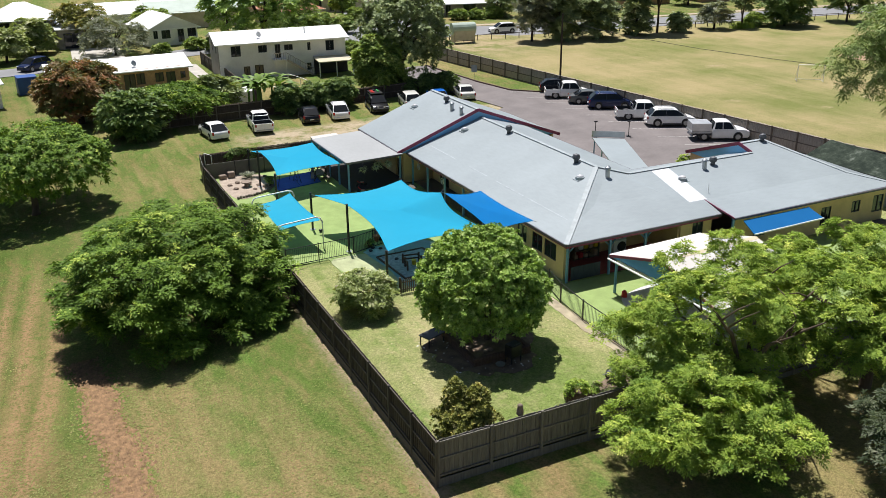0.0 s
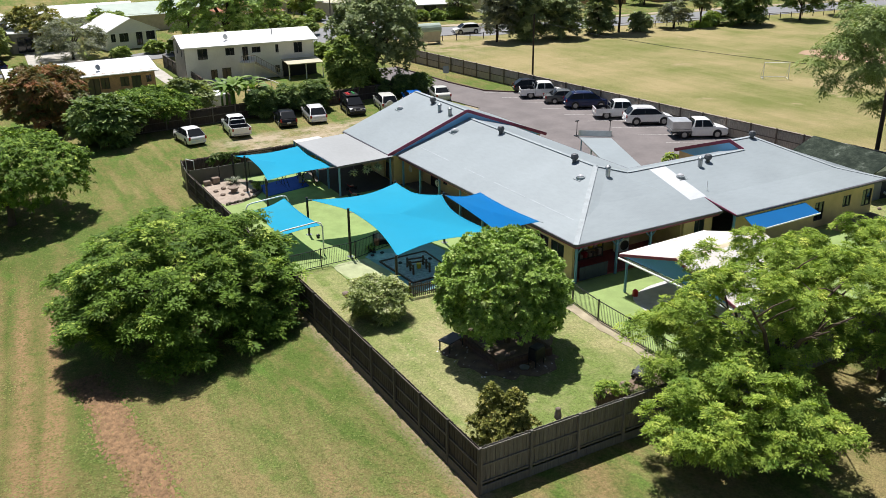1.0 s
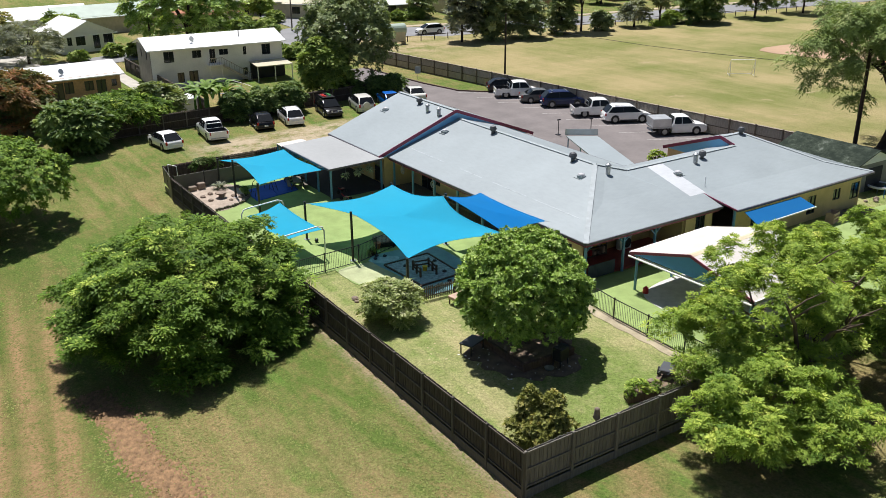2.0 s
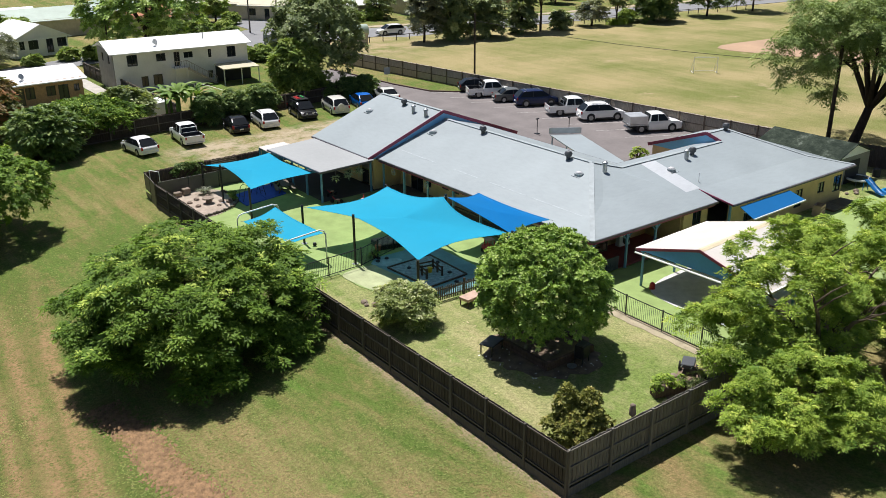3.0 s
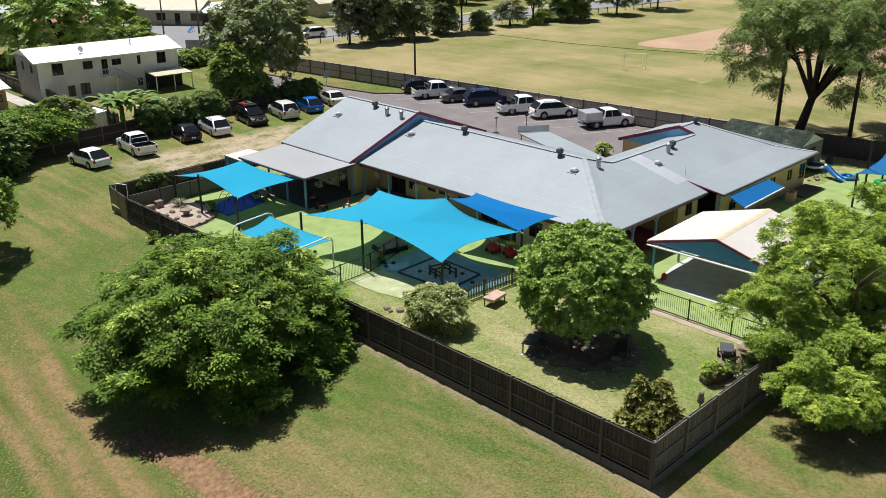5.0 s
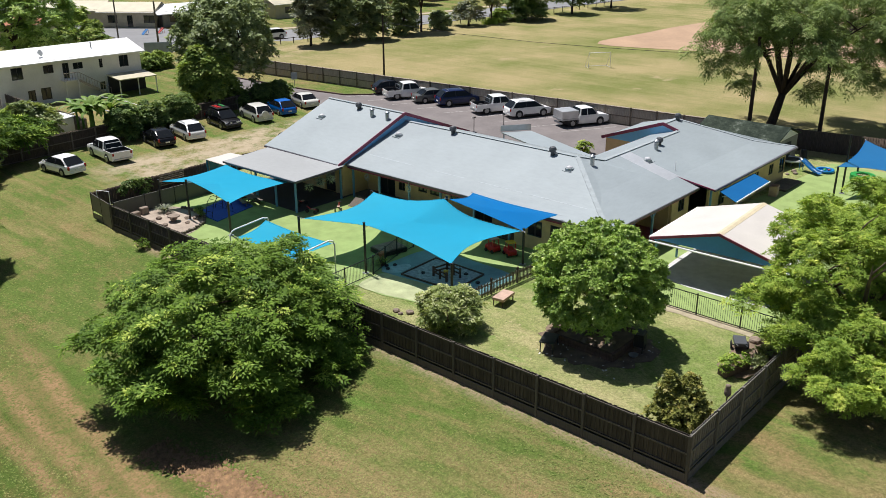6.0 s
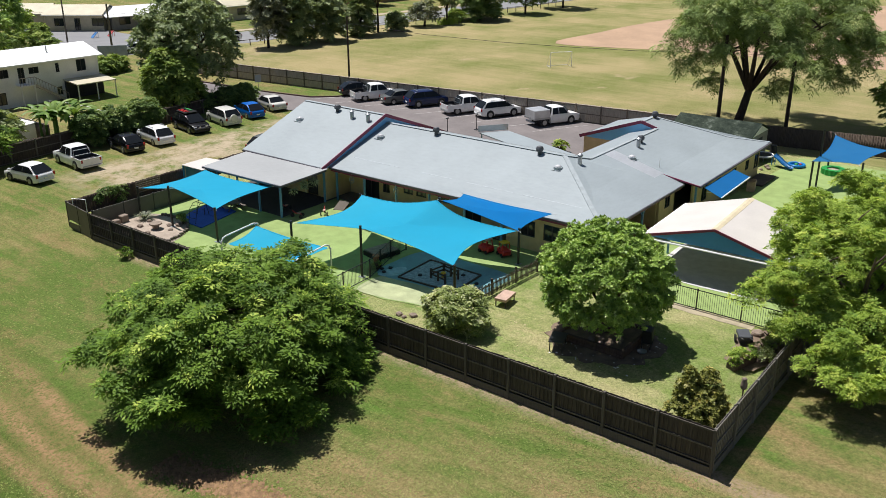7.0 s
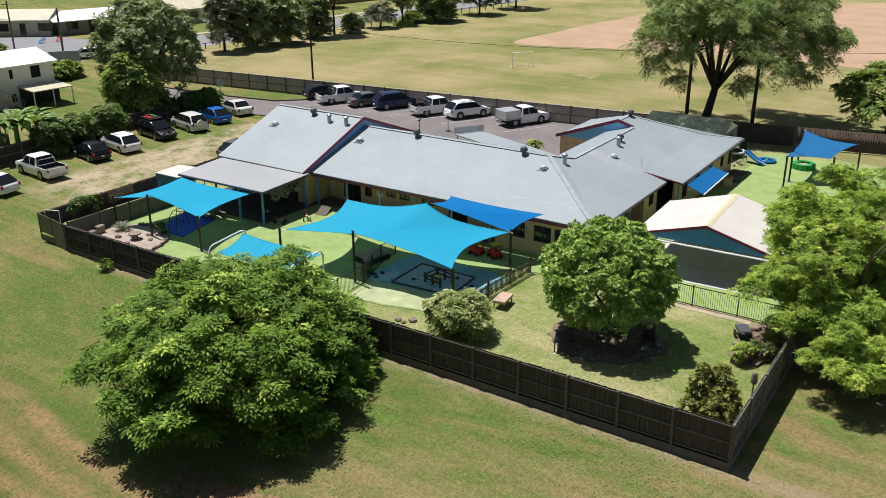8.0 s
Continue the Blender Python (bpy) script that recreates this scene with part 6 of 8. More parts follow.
def from_wheel(x, y, turn, side, wb=1.38, half=0.82):
    """The middle of a car from the foot of its rear wheel on one side."""
    a = radians(turn)
    d, n = (math.cos(a), math.sin(a)), (-math.sin(a), math.cos(a))
    return (x + d[0] * wb + n[0] * half * side, y + d[1] * wb + n[1] * half * side)


CP = 0.288
T = -27
car("black four-wheel drive parked nose to the fence", from_wheel(42.3, 59.2, T, 1), T, "hatch", "black", CP)
car("white dual-cab utility parked nose to the fence", from_wheel(41.5, 56.0, T, 1, 1.5), T, "ute", "white", CP)
car("grey-green sedan parked nose to the fence", from_wheel(42.1, 52.4, T, 1), T, "sedan", "grey", CP)
car("navy four-wheel drive with silver roof bars", from_wheel(42.5, 49.3, T, 1), T, "suv", "navy", CP, "bars")
car("white dual-cab utility with an open tub", from_wheel(42.4, 44.0, T, 1, 1.5), T, "ute", "white", CP)
car("white sport utility wagon parked nose to the fence", from_wheel(43.1, 40.4, T, 1), T, "suv", "white", CP, "rails")
car("white utility with an aluminium canopy box", from_wheel(43.5, 34.2, T, 1, 1.5), T, "tray", "white", CP)
car("white compact hatchback parked on the grass", from_wheel(3.35, 56.9, 97, -1, 1.25), 97, "hatch", "white", 0.02)
car("white dual-cab utility on the gravel", from_wheel(7.85, 57.8, 85, -1, 1.55), 85, "ute", "white", 0.02)
car("black hatchback parked on grass", from_wheel(13.2, 59.1, 80, -1, 1.25), 80, "hatch", "black", 0.05)
car("pearl white wagon parked on grass", from_wheel(16.35, 59.1, 80, -1), 80, "wagon", "white", 0.08, "rails")
car("black four-wheel drive with roof rack and red boards", (22.1, 61.2), -100, "suv", "black", 0.1, "rack")
car("silver four-wheel drive parked on grass", from_wheel(24.75, 59.7, 77, -1), 77, "suv", "pearl", 0.12, "spare")
car("bright blue hatchback parked on grass", from_wheel(28.3, 60.2, 76, -1, 1.25), 76, "hatch", "blue", 0.15)
car("white sedan parked at the asphalt edge", from_wheel(32.0, 61.0, 74, -1), 74, "sedan", "pearl", 0.2)
car("dark hatchback parked beside the fence", (21.6, 49.6), 10, "hatch", "grey", 0.12)
car("dark blue four-wheel drive on the side street", (-9.7, 106.0), 222, "suv", "navy", 0.07)
car("white wagon on the street", (47.0, 106.5), 150, "wagon", "white", 0.08)
car("white wagon on the far street", (62.5, 104.8), 170, "suv", "white", 0.08)
car("white van across the street", (97, 121.5), 10, "wagon", "white", 0.05)


# ---- houses ----
M["brick"] = plain("tan_brick", (0.50, 0.31, 0.17), 0.9, var=0.2, scale=5, bump=0.3)
M["roof_bright"] = plain("white_steel_roof", (0.80, 0.80, 0.79), 0.45, var=0.05, scale=0.5)
M["roof_cream"] = plain("cream_steel_roof", (0.55, 0.50, 0.36), 0.55, var=0.1, scale=0.6)
M["roof_green"] = plain("pale_green_steel_roof", (0.36, 0.44, 0.37), 0.5, var=0.1, scale=0.5)
M["roof_tile"] = plain("terracotta_tile", (0.42, 0.17, 0.09), 0.85, var=0.2, scale=3)
M["roof_brown"] = plain("weathered_brown_roof", (0.28, 0.22, 0.16), 0.8, var=0.15)
M["cream_wall"] = plain("cream_wall", (0.52, 0.46, 0.34), 0.8)
M["grey_wall"] = plain("warm_grey_wall", (0.30, 0.28, 0.26), 0.8)


def house(label, at, turn, w, d, eave, rise, wall_mat, roof_mat, front=(), left=(), z=0.0, gable_front=False, over=0.5, hip=False, end_mat=None):
    """A house with its front along local x, facing -y. Holes as (start, end, low, high)."""
    h = thing("house", label, "house", (at[0], at[1], z), turn)
    wall("wall", (0, 0), (w, 0), -0.2, eave, front, wall_mat, 0.18, h)
    wall("wall", (0, 0.1), (0, d - 0.1), -0.2, eave, left, end_mat or wall_mat, 0.18, h)
    wall("wall", (w, 0.1), (w, d - 0.1), -0.2, eave, (), wall_mat, 0.18, h)
    wall("wall", (0, d), (w, d), -0.2, eave, (), wall_mat, 0.18, h)
    for q in front:
        window((0, 0), (w, 0), *q, parent=h)
    for q in left:
        window((0, 0.1), (0, d - 0.1), *q, parent=h)
    o, e = over, eave - over * rise / (w / 2 if gable_front else d / 2)
    top = eave + rise
    if gable_front:
        for x in (-o, w + o):
            part("roof", slabbed([(w / 2, -o, top), (w / 2, d + o, top), (x, d + o, e), (x, -o, e)], 0.08), roof_mat, h)
        part("gable", plate([(0, -0.02, eave - 0.02), (w, -0.02, eave - 0.02), (w / 2, -0.02, top - 0.1)], (0, 0.1, 0)), wall_mat, h)
    elif hip:
        i = min(d, w * 0.8) / 2
        part("roof", slabbed([(-o, -o, e), (w + o, -o, e), (w - i, d / 2, top), (i, d / 2, top)], 0.08), roof_mat, h)
        part("roof", slabbed([(-o, d + o, e), (w + o, d + o, e), (w - i, d / 2, top), (i, d / 2, top)], 0.08), roof_mat, h)
        part("roof", slabbed([(-o, -o, e), (-o, d + o, e), (i, d / 2, top)], 0.08), roof_mat, h)
        part("roof", slabbed([(w + o, -o, e), (w + o, d + o, e), (w - i, d / 2, top)], 0.08), roof_mat, h)
    else:
        for y in (-o, d + o):
            part("roof", slabbed([(-o, d / 2, top), (w + o, d / 2, top), (w + o, y, e), (-o, y, e)], 0.08), roof_mat, h)
        for x in (0.0, w):
            part("gable", plate([(x, 0, eave - 0.02), (x, d, eave - 0.02), (x, d / 2, top - 0.1)], (0.08, 0, 0)), wall_mat, h)
    part("gutter", beamed((-o, -o, e - 0.05), (w + o, -o, e - 0.05), 0.12, 0.12), "white", h)
    return h


h1 = house("two-storey white house with white steel roof and outside stair", (10.9, 85.4), -4.3, 16.2, 7.6, 4.72, 0.95, "offwhite", "roof_bright",
           [(1.5, 2.7, 3.0, 4.3), (4.9, 6.0, 3.3, 4.2), (7.0, 7.7, 2.5, 4.2), (8.2, 9.3, 3.4, 4.1), (11.2, 11.6, 3.2, 4.2), (13.6, 14.7, 3.0, 4.3), (2.9, 3.7, 0.5, 1.7), (4.3, 5.4, 0.5, 1.8), (11.0, 11.6, 0.7, 1.6)], [(1.5, 2.3, 3.2, 4.2), (4.5, 5.3, 3.2, 4.2)], 0.0, end_mat="grey_wall")
part("landing", boxed(6.6, -1.3, 2.32, 8.2, -0.1, 2.42), "offwhite", h1)
part("stringer", beamed((8.2, -1.2, 2.35), (11.7, -1.2, 0.1), 0.06, 0.25), "timber_pale", h1)
part("stringer", beamed((8.2, -0.3, 2.35), (11.7, -0.3, 0.1), 0.06, 0.25), "offwhite", h1)
for i in range(12):
    part("tread", boxed(8.3 + i * 0.285, -1.18, 2.15 - i * 0.183, 8.58 + i * 0.285, -0.32, 2.19 - i * 0.183), "timber_old", h1)
part("handrail", beamed((8.2, -1.25, 3.25), (11.7, -1.25, 1.0), 0.05, 0.07), "timber_pale", h1)
part("handrail", beamed((6.6, -1.25, 3.25), (8.2, -1.25, 3.25), 0.05, 0.07), "timber_pale", h1)
for i in range(18):
    x = 6.6 + i * 0.3
    zz = 2.4 if x < 8.2 else 2.4 - (x - 8.2) * 0.643
    part("baluster", beamed((x, -1.25, zz), (x, -1.25, zz + 0.85), 0.04), "timber_pale", h1)
for x in (6.7, 8.1):
    part("stair_post", boxed(x - 0.05, -1.3, 0, x + 0.05, -1.2, 2.35), "offwhite", h1)
part("patio_roof", slabbed([(11.8, -0.1, 2.35), (16.4, -0.1, 2.35), (16.4, -3.4, 2.15), (11.8, -3.4, 2.15)], 0.1), "roof_cream", h1)
for x, y in ((11.9, -3.3), (16.3, -3.3), (14.1, -3.3)):
    part("patio_post", boxed(x - 0.05, y - 0.05, 0, x + 0.05, y + 0.05, 2.15), "offwhite", h1)
# added dark box that stands in for the deep shade under the patio roof
part("patio_back", boxed(11.9, -0.5, 0, 16.3, -0.2, 2.2), "dark", h1)
part("satellite_dish", tubed([(5.2, 1.2, 5.25), (5.25, 1.05, 5.4), (5.3, 0.98, 5.43)], [0.05, 0.34, 0.38], 14), "roof_bright", h1)
part("flue", tubed([(11.4, 2.0, 5.1), (11.4, 2.0, 5.9)], 0.07, 8), "galv", h1)

wire = thing("wire_fence", "low white pipe and wire fence on the house lawn", "fence")
run = [Vector((18.3, 69.9, 0.1)), Vector((18.45, 72.8, 0.1)), Vector((18.25, 75.8, 0.1)), Vector((17.65, 78.7, 0.1))]
for p in run:
    part("post", tubed([p, p + UP * 1.4], 0.035, 6), "offwhite", wire)
for p, q in zip(run, run[1:]):
    part("top_rail", tubed([p + UP * 1.4, q + UP * 1.4], 0.035, 6), "offwhite", wire)
    for z in (0.35, 0.7, 1.05):
        part("strand", tubed([p + UP * z, q + UP * z], 0.008, 4), "galv", wire)
h2 = house("low tan brick house with white steel roof", (-8.6, 83.4), 3.2, 15.4, 7.4, 2.72, 0.95, "brick", "roof_bright",
           [(3.7, 5.4, 0.9, 2.2), (7.8, 9.1, 0.3, 2.2), (9.2, 10.2, 0.9, 2.2), (11.4, 12.4, 1.0, 2.1), (12.7, 13.8, 0.2, 2.1), (14.4, 15.0, 1.2, 2.0)], z=0.0)
part("satellite_dish", tubed([(9.2, 0.9, 3.1), (9.25, 0.75, 3.3), (9.3, 0.68, 3.33)], [0.05, 0.32, 0.36], 14), "galv", h2)
house("small white outbuilding with flat white roof", (-26, 80.4), 8, 12, 7, 2.8, 0.5, "offwhite", "roof_bright", [(8.9, 10.3, 1.0, 2.0)])
house("white weatherboard cottage with gabled white roof", (7.4, 119.0), 10, 7.8, 9.5, 2.8, 1.8, "offwhite", "roof_bright", [(0.7, 1.4, 1.2, 2.4), (2.0, 3.4, 1.1, 2.4), (4.6, 5.6, 0.4, 2.4), (6.2, 7.6, 1.1, 2.4)], gable_front=True)
house("grey garage with dark roller door", (-5.3, 123.4), 4, 3.7, 6.5, 3.1, 0.3, "grey_wall", "roof_bright", [(0.7, 3.0, 0.1, 2.4)])
house("grey house with wide white hipped roof", (-14.4, 126.5), -2, 8.8, 10, 4.6, 2.1, "grey_wall", "roof_bright", [(0.8, 2.6, 3.0, 4.1), (6.2, 7.8, 3.0, 4.1)], hip=True)
house("dark grey carport with white roof", (-6.5, 130), 2, 9, 6, 3.2, 0.4, "grey_wall", "roof_bright", [(0.6, 3.6, 0.2, 2.4), (4.4, 8.0, 0.2, 2.4)])
house("house with long white steel roof", (-1, 139), 2, 17, 9, 3.2, 1.5, "offwhite", "roof_bright")
house("house with pale green steel roof", (11, 138), 4, 15, 9, 3.0, 1.5, "cream_wall", "roof_green")
house("house with pale green hipped roof", (26, 146), 2, 14, 10, 3.0, 1.8, "cream_wall", "roof_green", hip=True)
house("cottage with brown tiled roof", (-28, 142), 2, 12, 10, 3.2, 1.8, "grey_wall", "roof_brown", hip=True)
house("house with terracotta tiled roof", (30.5, 132), 6, 10, 8, 2.8, 1.7, "cream_wall", "roof_tile", hip=True)
house("cream house with long cream roof and deep porch", (51.8, 139.5), -52, 9.5, 8, 2.9, 1.2, "cream_wall", "roof_cream", [(1.5, 3.2, 0.9, 2.2), (5, 6, 0.2, 2.2), (8, 10, 0.9, 2.2)])
house("cream house with cream roof behind a hedge", (44.0, 152.5), -50, 14, 8, 2.9, 1.2, "cream_wall", "roof_cream", [(1.5, 3.2, 0.9, 2.2), (5, 6, 0.2, 2.2), (8, 10, 0.9, 2.2)])
hp = house("low dark brick house with white roof and porch posts", (59.5, 131.5), -14, 15, 8, 2.7, 0.9, "grey_wall", "roof_bright", [(1.2, 3.2, 0.8, 2.1), (5.0, 6.0, 0.1, 2.1), (8.5, 11, 0.8, 2.1)], over=1.4)
house("cream brick house across the street", (80, 125.5), -9, 15, 9, 2.8, 1.3, "cream_wall", "roof_cream", [(2, 4, 0.9, 2.1), (7, 9, 0.9, 2.1)])
house("brown brick house across the street", (101, 127.5), -8, 14, 8, 2.7, 1.2, "brick", "roof_brown", [(2, 4, 0.9, 2.1), (7, 9, 0.9, 2.1)])
house("brick house with grey roof across the street", (122, 124), -7, 15, 8, 2.7, 1.2, "brick", "roof_brown", [(2, 4, 0.9, 2.1), (7, 9, 0.9, 2.1), (11, 13, 0.9, 2.1)])
house("cream house across the street", (146, 119), -7, 15, 8, 2.7, 1.2, "cream_wall", "roof_cream", [(2, 4, 0.9, 2.1), (7, 9, 0.9, 2.1)])

tarp = thing("blue_container", "blue sheet-steel garden container", "container", (-11.2, 89.6, 0), 6)
part("shell", boxed(-1.1, -1.0, 0, 1.1, 1.0, 2.1, bevel=0.04), plain("dark_blue_sheet", (0.02, 0.085, 0.32), 0.5), tarp)
shelter = thing("bus_shelter", "cream bus shelter with a curved green roof", "shelter", (51.6, 98.2, 0.05), -8)
for x in (-1.7, 1.6):
    part("side_wall", boxed(x, -0.9, 0, x + 0.1, 0.9, 2.3), "cream_wall", shelter)
part("back_wall", boxed(-1.7, -0.9, 0.6, 1.7, -0.8, 2.3), "cream_wall", shelter)
part("bench", boxed(-1.5, -0.7, 0.42, 1.5, -0.25, 0.48), "timber_old", shelter)
part("roof", tubed([(-1.9, 0, 2.25), (1.9, 0, 2.25)], 0.95, 16), "roof_green", shelter)
board = thing("street_sign", "wide grey street board on two posts", "sign", (39.2, 100.2, 0.05), -40)
part("panel", boxed(-1.9, -0.04, 1.1, 1.9, 0.04, 2.6, bevel=0.01), plain("grey_sign_sheet", (0.28, 0.33, 0.4), 0.5), board)
for x in (-1.6, 1.6):
    part("post", tubed([(x, 0.08, 0), (x, 0.08, 2.6)], 0.05, 8), "galv", board)
sign = thing("parking_sign", "small blue-grey sign on a post in the verge", "sign", (38.9, 70.5, 0.15), -30)
part("post", tubed([(0, 0, 0), (0, 0, 1.9)], 0.03, 6), "galv", sign)
part("panel", boxed(-0.35, -0.05, 1.0, 0.35, -0.03, 1.85), plain("pale_sign_sheet", (0.35, 0.4, 0.45), 0.5), sign)


# ---- poles and wires ----
def pole(x, y, top, r, label, arms=0, z0=0.0, wood="bark_dark"):
    p = thing("power_pole", label, "pole", (x, y, z0), group="power poles")
    part("shaft", tubed([(0, 0, -0.2), (0, 0, top)], [r, r * 0.7], 9), wood, p)
    for i in range(arms):
        part("crossarm", beamed((-0.9, 0, top - 0.5 - i * 0.8), (0.9, 0, top - 0.5 - i * 0.8), 0.1), "timber_old", p)
    return p


pole(46.9, 63.4, 8.4, 0.13, "slim dark power pole behind the car park fence")
pole(50.6, 19.6, 9.5, 0.2, "dark power pole beside the shade tree")
pole(53.6, 14.2, 8.5, 0.2, "dark power pole behind the yard fence")
pole(45.3, 122.0, 7.4, 0.14, "timber power pole at the street corner", 1, wood="timber_old")
pole(41.2, 103.4, 7.8, 0.16, "timber power pole beside the street board", 0, wood="timber_old")
pole(17.4, 108.5, 8.5, 0.15, "timber power pole before the cottage", 1)
wire = bmesh.new()
way = [Vector(p) for p in ((46.9, 63.4, 7.6), (49.0, 53.5, 6.9), (51.7, 45, 6.5), (54.8, 38.5, 6.2), (58, 32, 6.0), (62, 22, 6.1), (68, 5, 6.6))]
tube(wire, way, 0.024, 5)
tagged(part("overhead_wire", wire, "tyre"), "thin dark overhead wire across the field", "wire")
for x, y in ((35.6, 40.1), (38.4, 38.7)):
    lamp = thing("bollard_light", "thin dark bollard light on a small base", "lamp", (x, y, CP), group="bollard lights")
    part("pole", tubed([(0, 0, 0), (0, 0, 1.45)], 0.035, 8), "black", lamp)
    part("head", boxed(-0.2, -0.05, 1.4, 0.2, 0.05, 1.5, bevel=0.015), "black", lamp)
    part("pad", boxed(-0.2, -0.2, 0.004, 0.2, 0.2, 0.07, bevel=0.02), "black", lamp)
goal = thing("goal_frame", "portable white football goal on the field", "goal", (74.4, 50.4, 0.05), -38)
part("frame", tubed([(-1.5, 0, 0), (-1.5, 0, 2.0), (1.5, 0, 2.0), (1.5, 0, 0)], 0.05, 6), "offwhite", goal)
for s in (-1, 1):
    part("stay", tubed([(s * 1.5, 0, 2.0), (s * 1.5, 1.4, 0)], 0.03, 6), "offwhite", goal)
part("ground_bar", tubed([(-1.5, 0, 0.03), (-1.5, 1.4, 0.03), (1.5, 1.4, 0.03), (1.5, 0, 0.03)], 0.03, 6), "offwhite", goal)

field_rail = thing("field_fence", "low post and rail fence along the street", "fence")
frp = [(47.5, 99.8), (62, 98.6), (78, 96.9), (95, 94.6), (112, 92.2), (140, 88.2)]
last = None
for a, b in zip(frp, frp[1:]):
    va, vb = Vector((*a, 0)), Vector((*b, 0))
    n = round((vb - va).length / 2.6)
    for hz in (0.95,):
        part("rail", tubed([va + UP * hz, vb + UP * hz], 0.045, 6), "bark_dark", field_rail)
    for i in range(n):
        p = va.lerp(vb, i / n)
        if last is None:
            last = part("post", tubed([(0, 0, 0), (0, 0, 1.05)], 0.07, 7), "bark_dark", field_rail)
            last.matrix_basis = Matrix.Translation(p)
        else:
            again(last, Matrix.Translation(p))

# ---- more trees ----
def skirt_lobes(x, y, rx, seed):
    """Low side growth round the foot of a bushy tree."""
    rng = random.Random(seed)
    return [(x + math.cos(i * 0.9) * rx * rng.uniform(0.4, 0.75), y + math.sin(i * 0.9) * rx * rng.uniform(0.4, 0.75), rng.uniform(0.8, 1.5), rx * 0.35, rx * 0.35, 0.9) for i in range(7)]


def far_tree(label, x, y, h, rx, rz, mat, seed, clumps=900, trunk=0.2, z=0.0, low=None, leaf=(0.5, 0.2), name="tree", body=0.62, lowest=-0.8, skirt=False):
    return tree(name, label, (x, y, z), h, rx * 0.8, 5, trunk, crown(x, y, h - rz, rx, rx, rz, 26, seed, 0.3, 0.9, body, lowest) + (skirt_lobes(x, y, rx, seed) if skirt else []), int(clumps * 2.6), 7, leaf, 0.65, mat, seed, "bark_dark", floor=low or 0.3)


far_tree("tall olive gum tree on the field edge", 61.6, 94.0, 10, 2.6, 4.8, "leaf_grey", 51, 900, body=0.45)
far_tree("dense green tree on the field edge", 66.6, 93.2, 8.5, 2.9, 4.3, "leaf_fig", 52, 1700, skirt=True)
far_tree("dense green tree on the field edge", 72.9, 92.5, 8, 3.4, 4.0, "leaf_fig", 53, 1700, skirt=True)
far_tree("slim young tree on the field edge", 80.4, 92.2, 7, 2.3, 3.6, "leaf_fig", 54, 1000, skirt=True)
far_tree("tall tree with a bare dark trunk", 85.1, 92.6, 12, 3.0, 3.0, "leaf_olive", 55, 700)
far_tree("narrow leafy shrub on the field edge", 88.8, 91.5, 3.2, 1.7, 1.65, "leaf_fig", 56, 700, skirt=True)
far_tree("sparse young tree on the field edge", 96.1, 91.2, 4.4, 2.7, 1.9, "leaf_grey", 57, 420, body=0)
far_tree("thin young tree above long grass", 101.1, 90.0, 6, 1.6, 1.6, "leaf_olive", 58, 250, body=0)
far_tree("large dark round tree on the field edge", 109.6, 88.6, 8, 4.4, 4.1, "leaf_hedge", 59, 1800, skirt=True)
far_tree("large dark round tree on the field edge", 123, 87, 8, 4.0, 3.8, "leaf_hedge", 60, 1000)
far_tree("large dark tree on the field edge", 136, 86, 9, 5, 4.2, "leaf_far", 61, 1000)
far_tree("huge green fig tree behind the white house", 22.5, 107.0, 12.5, 8.6, 5.8, "leaf_deep", 62, 4200, 0.5)
far_tree("silver-grey feathery tree in a front garden", 1.6, 113.2, 5.4, 4.7, 2.7, "leaf_grey", 63, 1100, body=0, lowest=-0.9, leaf=(0.38, 0.12))
far_tree("small light green garden tree", -13.0, 114.8, 4.4, 3.0, 1.9, "leaf_bush", 64, 900)
far_tree("small palm-like garden tree", -9.0, 121.0, 5.2, 3.0, 2.6, "leaf_bush", 65, 900)
far_tree("round brown-green garden tree", -1.2, 126, 6.5, 4.2, 3.2, "leaf_bronze", 66, 900)
far_tree("dark palm clump at the garden edge", -17.6, 115, 8.0, 2.8, 3.8, "leaf_far", 67, 1000)
far_tree("green garden tree before green roofs", 9.5, 131, 4.5, 3.4, 2.2, "leaf_far", 68, 700)
far_tree("bushy olive tree beside the banana plant", 7.0, 70.4, 3.4, 2.4, 1.7, "leaf_olive", 69, 1300)
far_tree("dark broad-leaved tree behind the parked cars", -2.9, 61.4, 4.5, 2.7, 2.4, "leaf_hedge", 70, 1800, low=0.1)
far_tree("spreading shade tree past the yard fence", 59.2, 3.2, 6.2, 4.6, 2.3, "leaf_far", 72, 1500, 0.25)
far_tree("yellow-green tree beside the dark fig", 25.3, 68.0, 6.8, 2.5, 3.1, "leaf_far", 73, 4000, low=0.4)
far_tree("garden tree before cream houses", 46.5, 139, 5, 2.2, 2.2, "leaf_far", 74, 500)
far_tree("garden tree across the street", 72.5, 124, 4.5, 3, 2.2, "leaf_olive", 75, 600)
far_tree("garden tree across the street", 92, 124, 5.5, 3, 2.8, "leaf_far", 76, 600)
far_tree("garden tree across the street", 116, 121, 5.5, 3.5, 2.8, "leaf_far", 77, 600)
far_tree("garden tree across the street", 138, 119, 5.5, 3.5, 2.8, "leaf_olive", 78, 600)
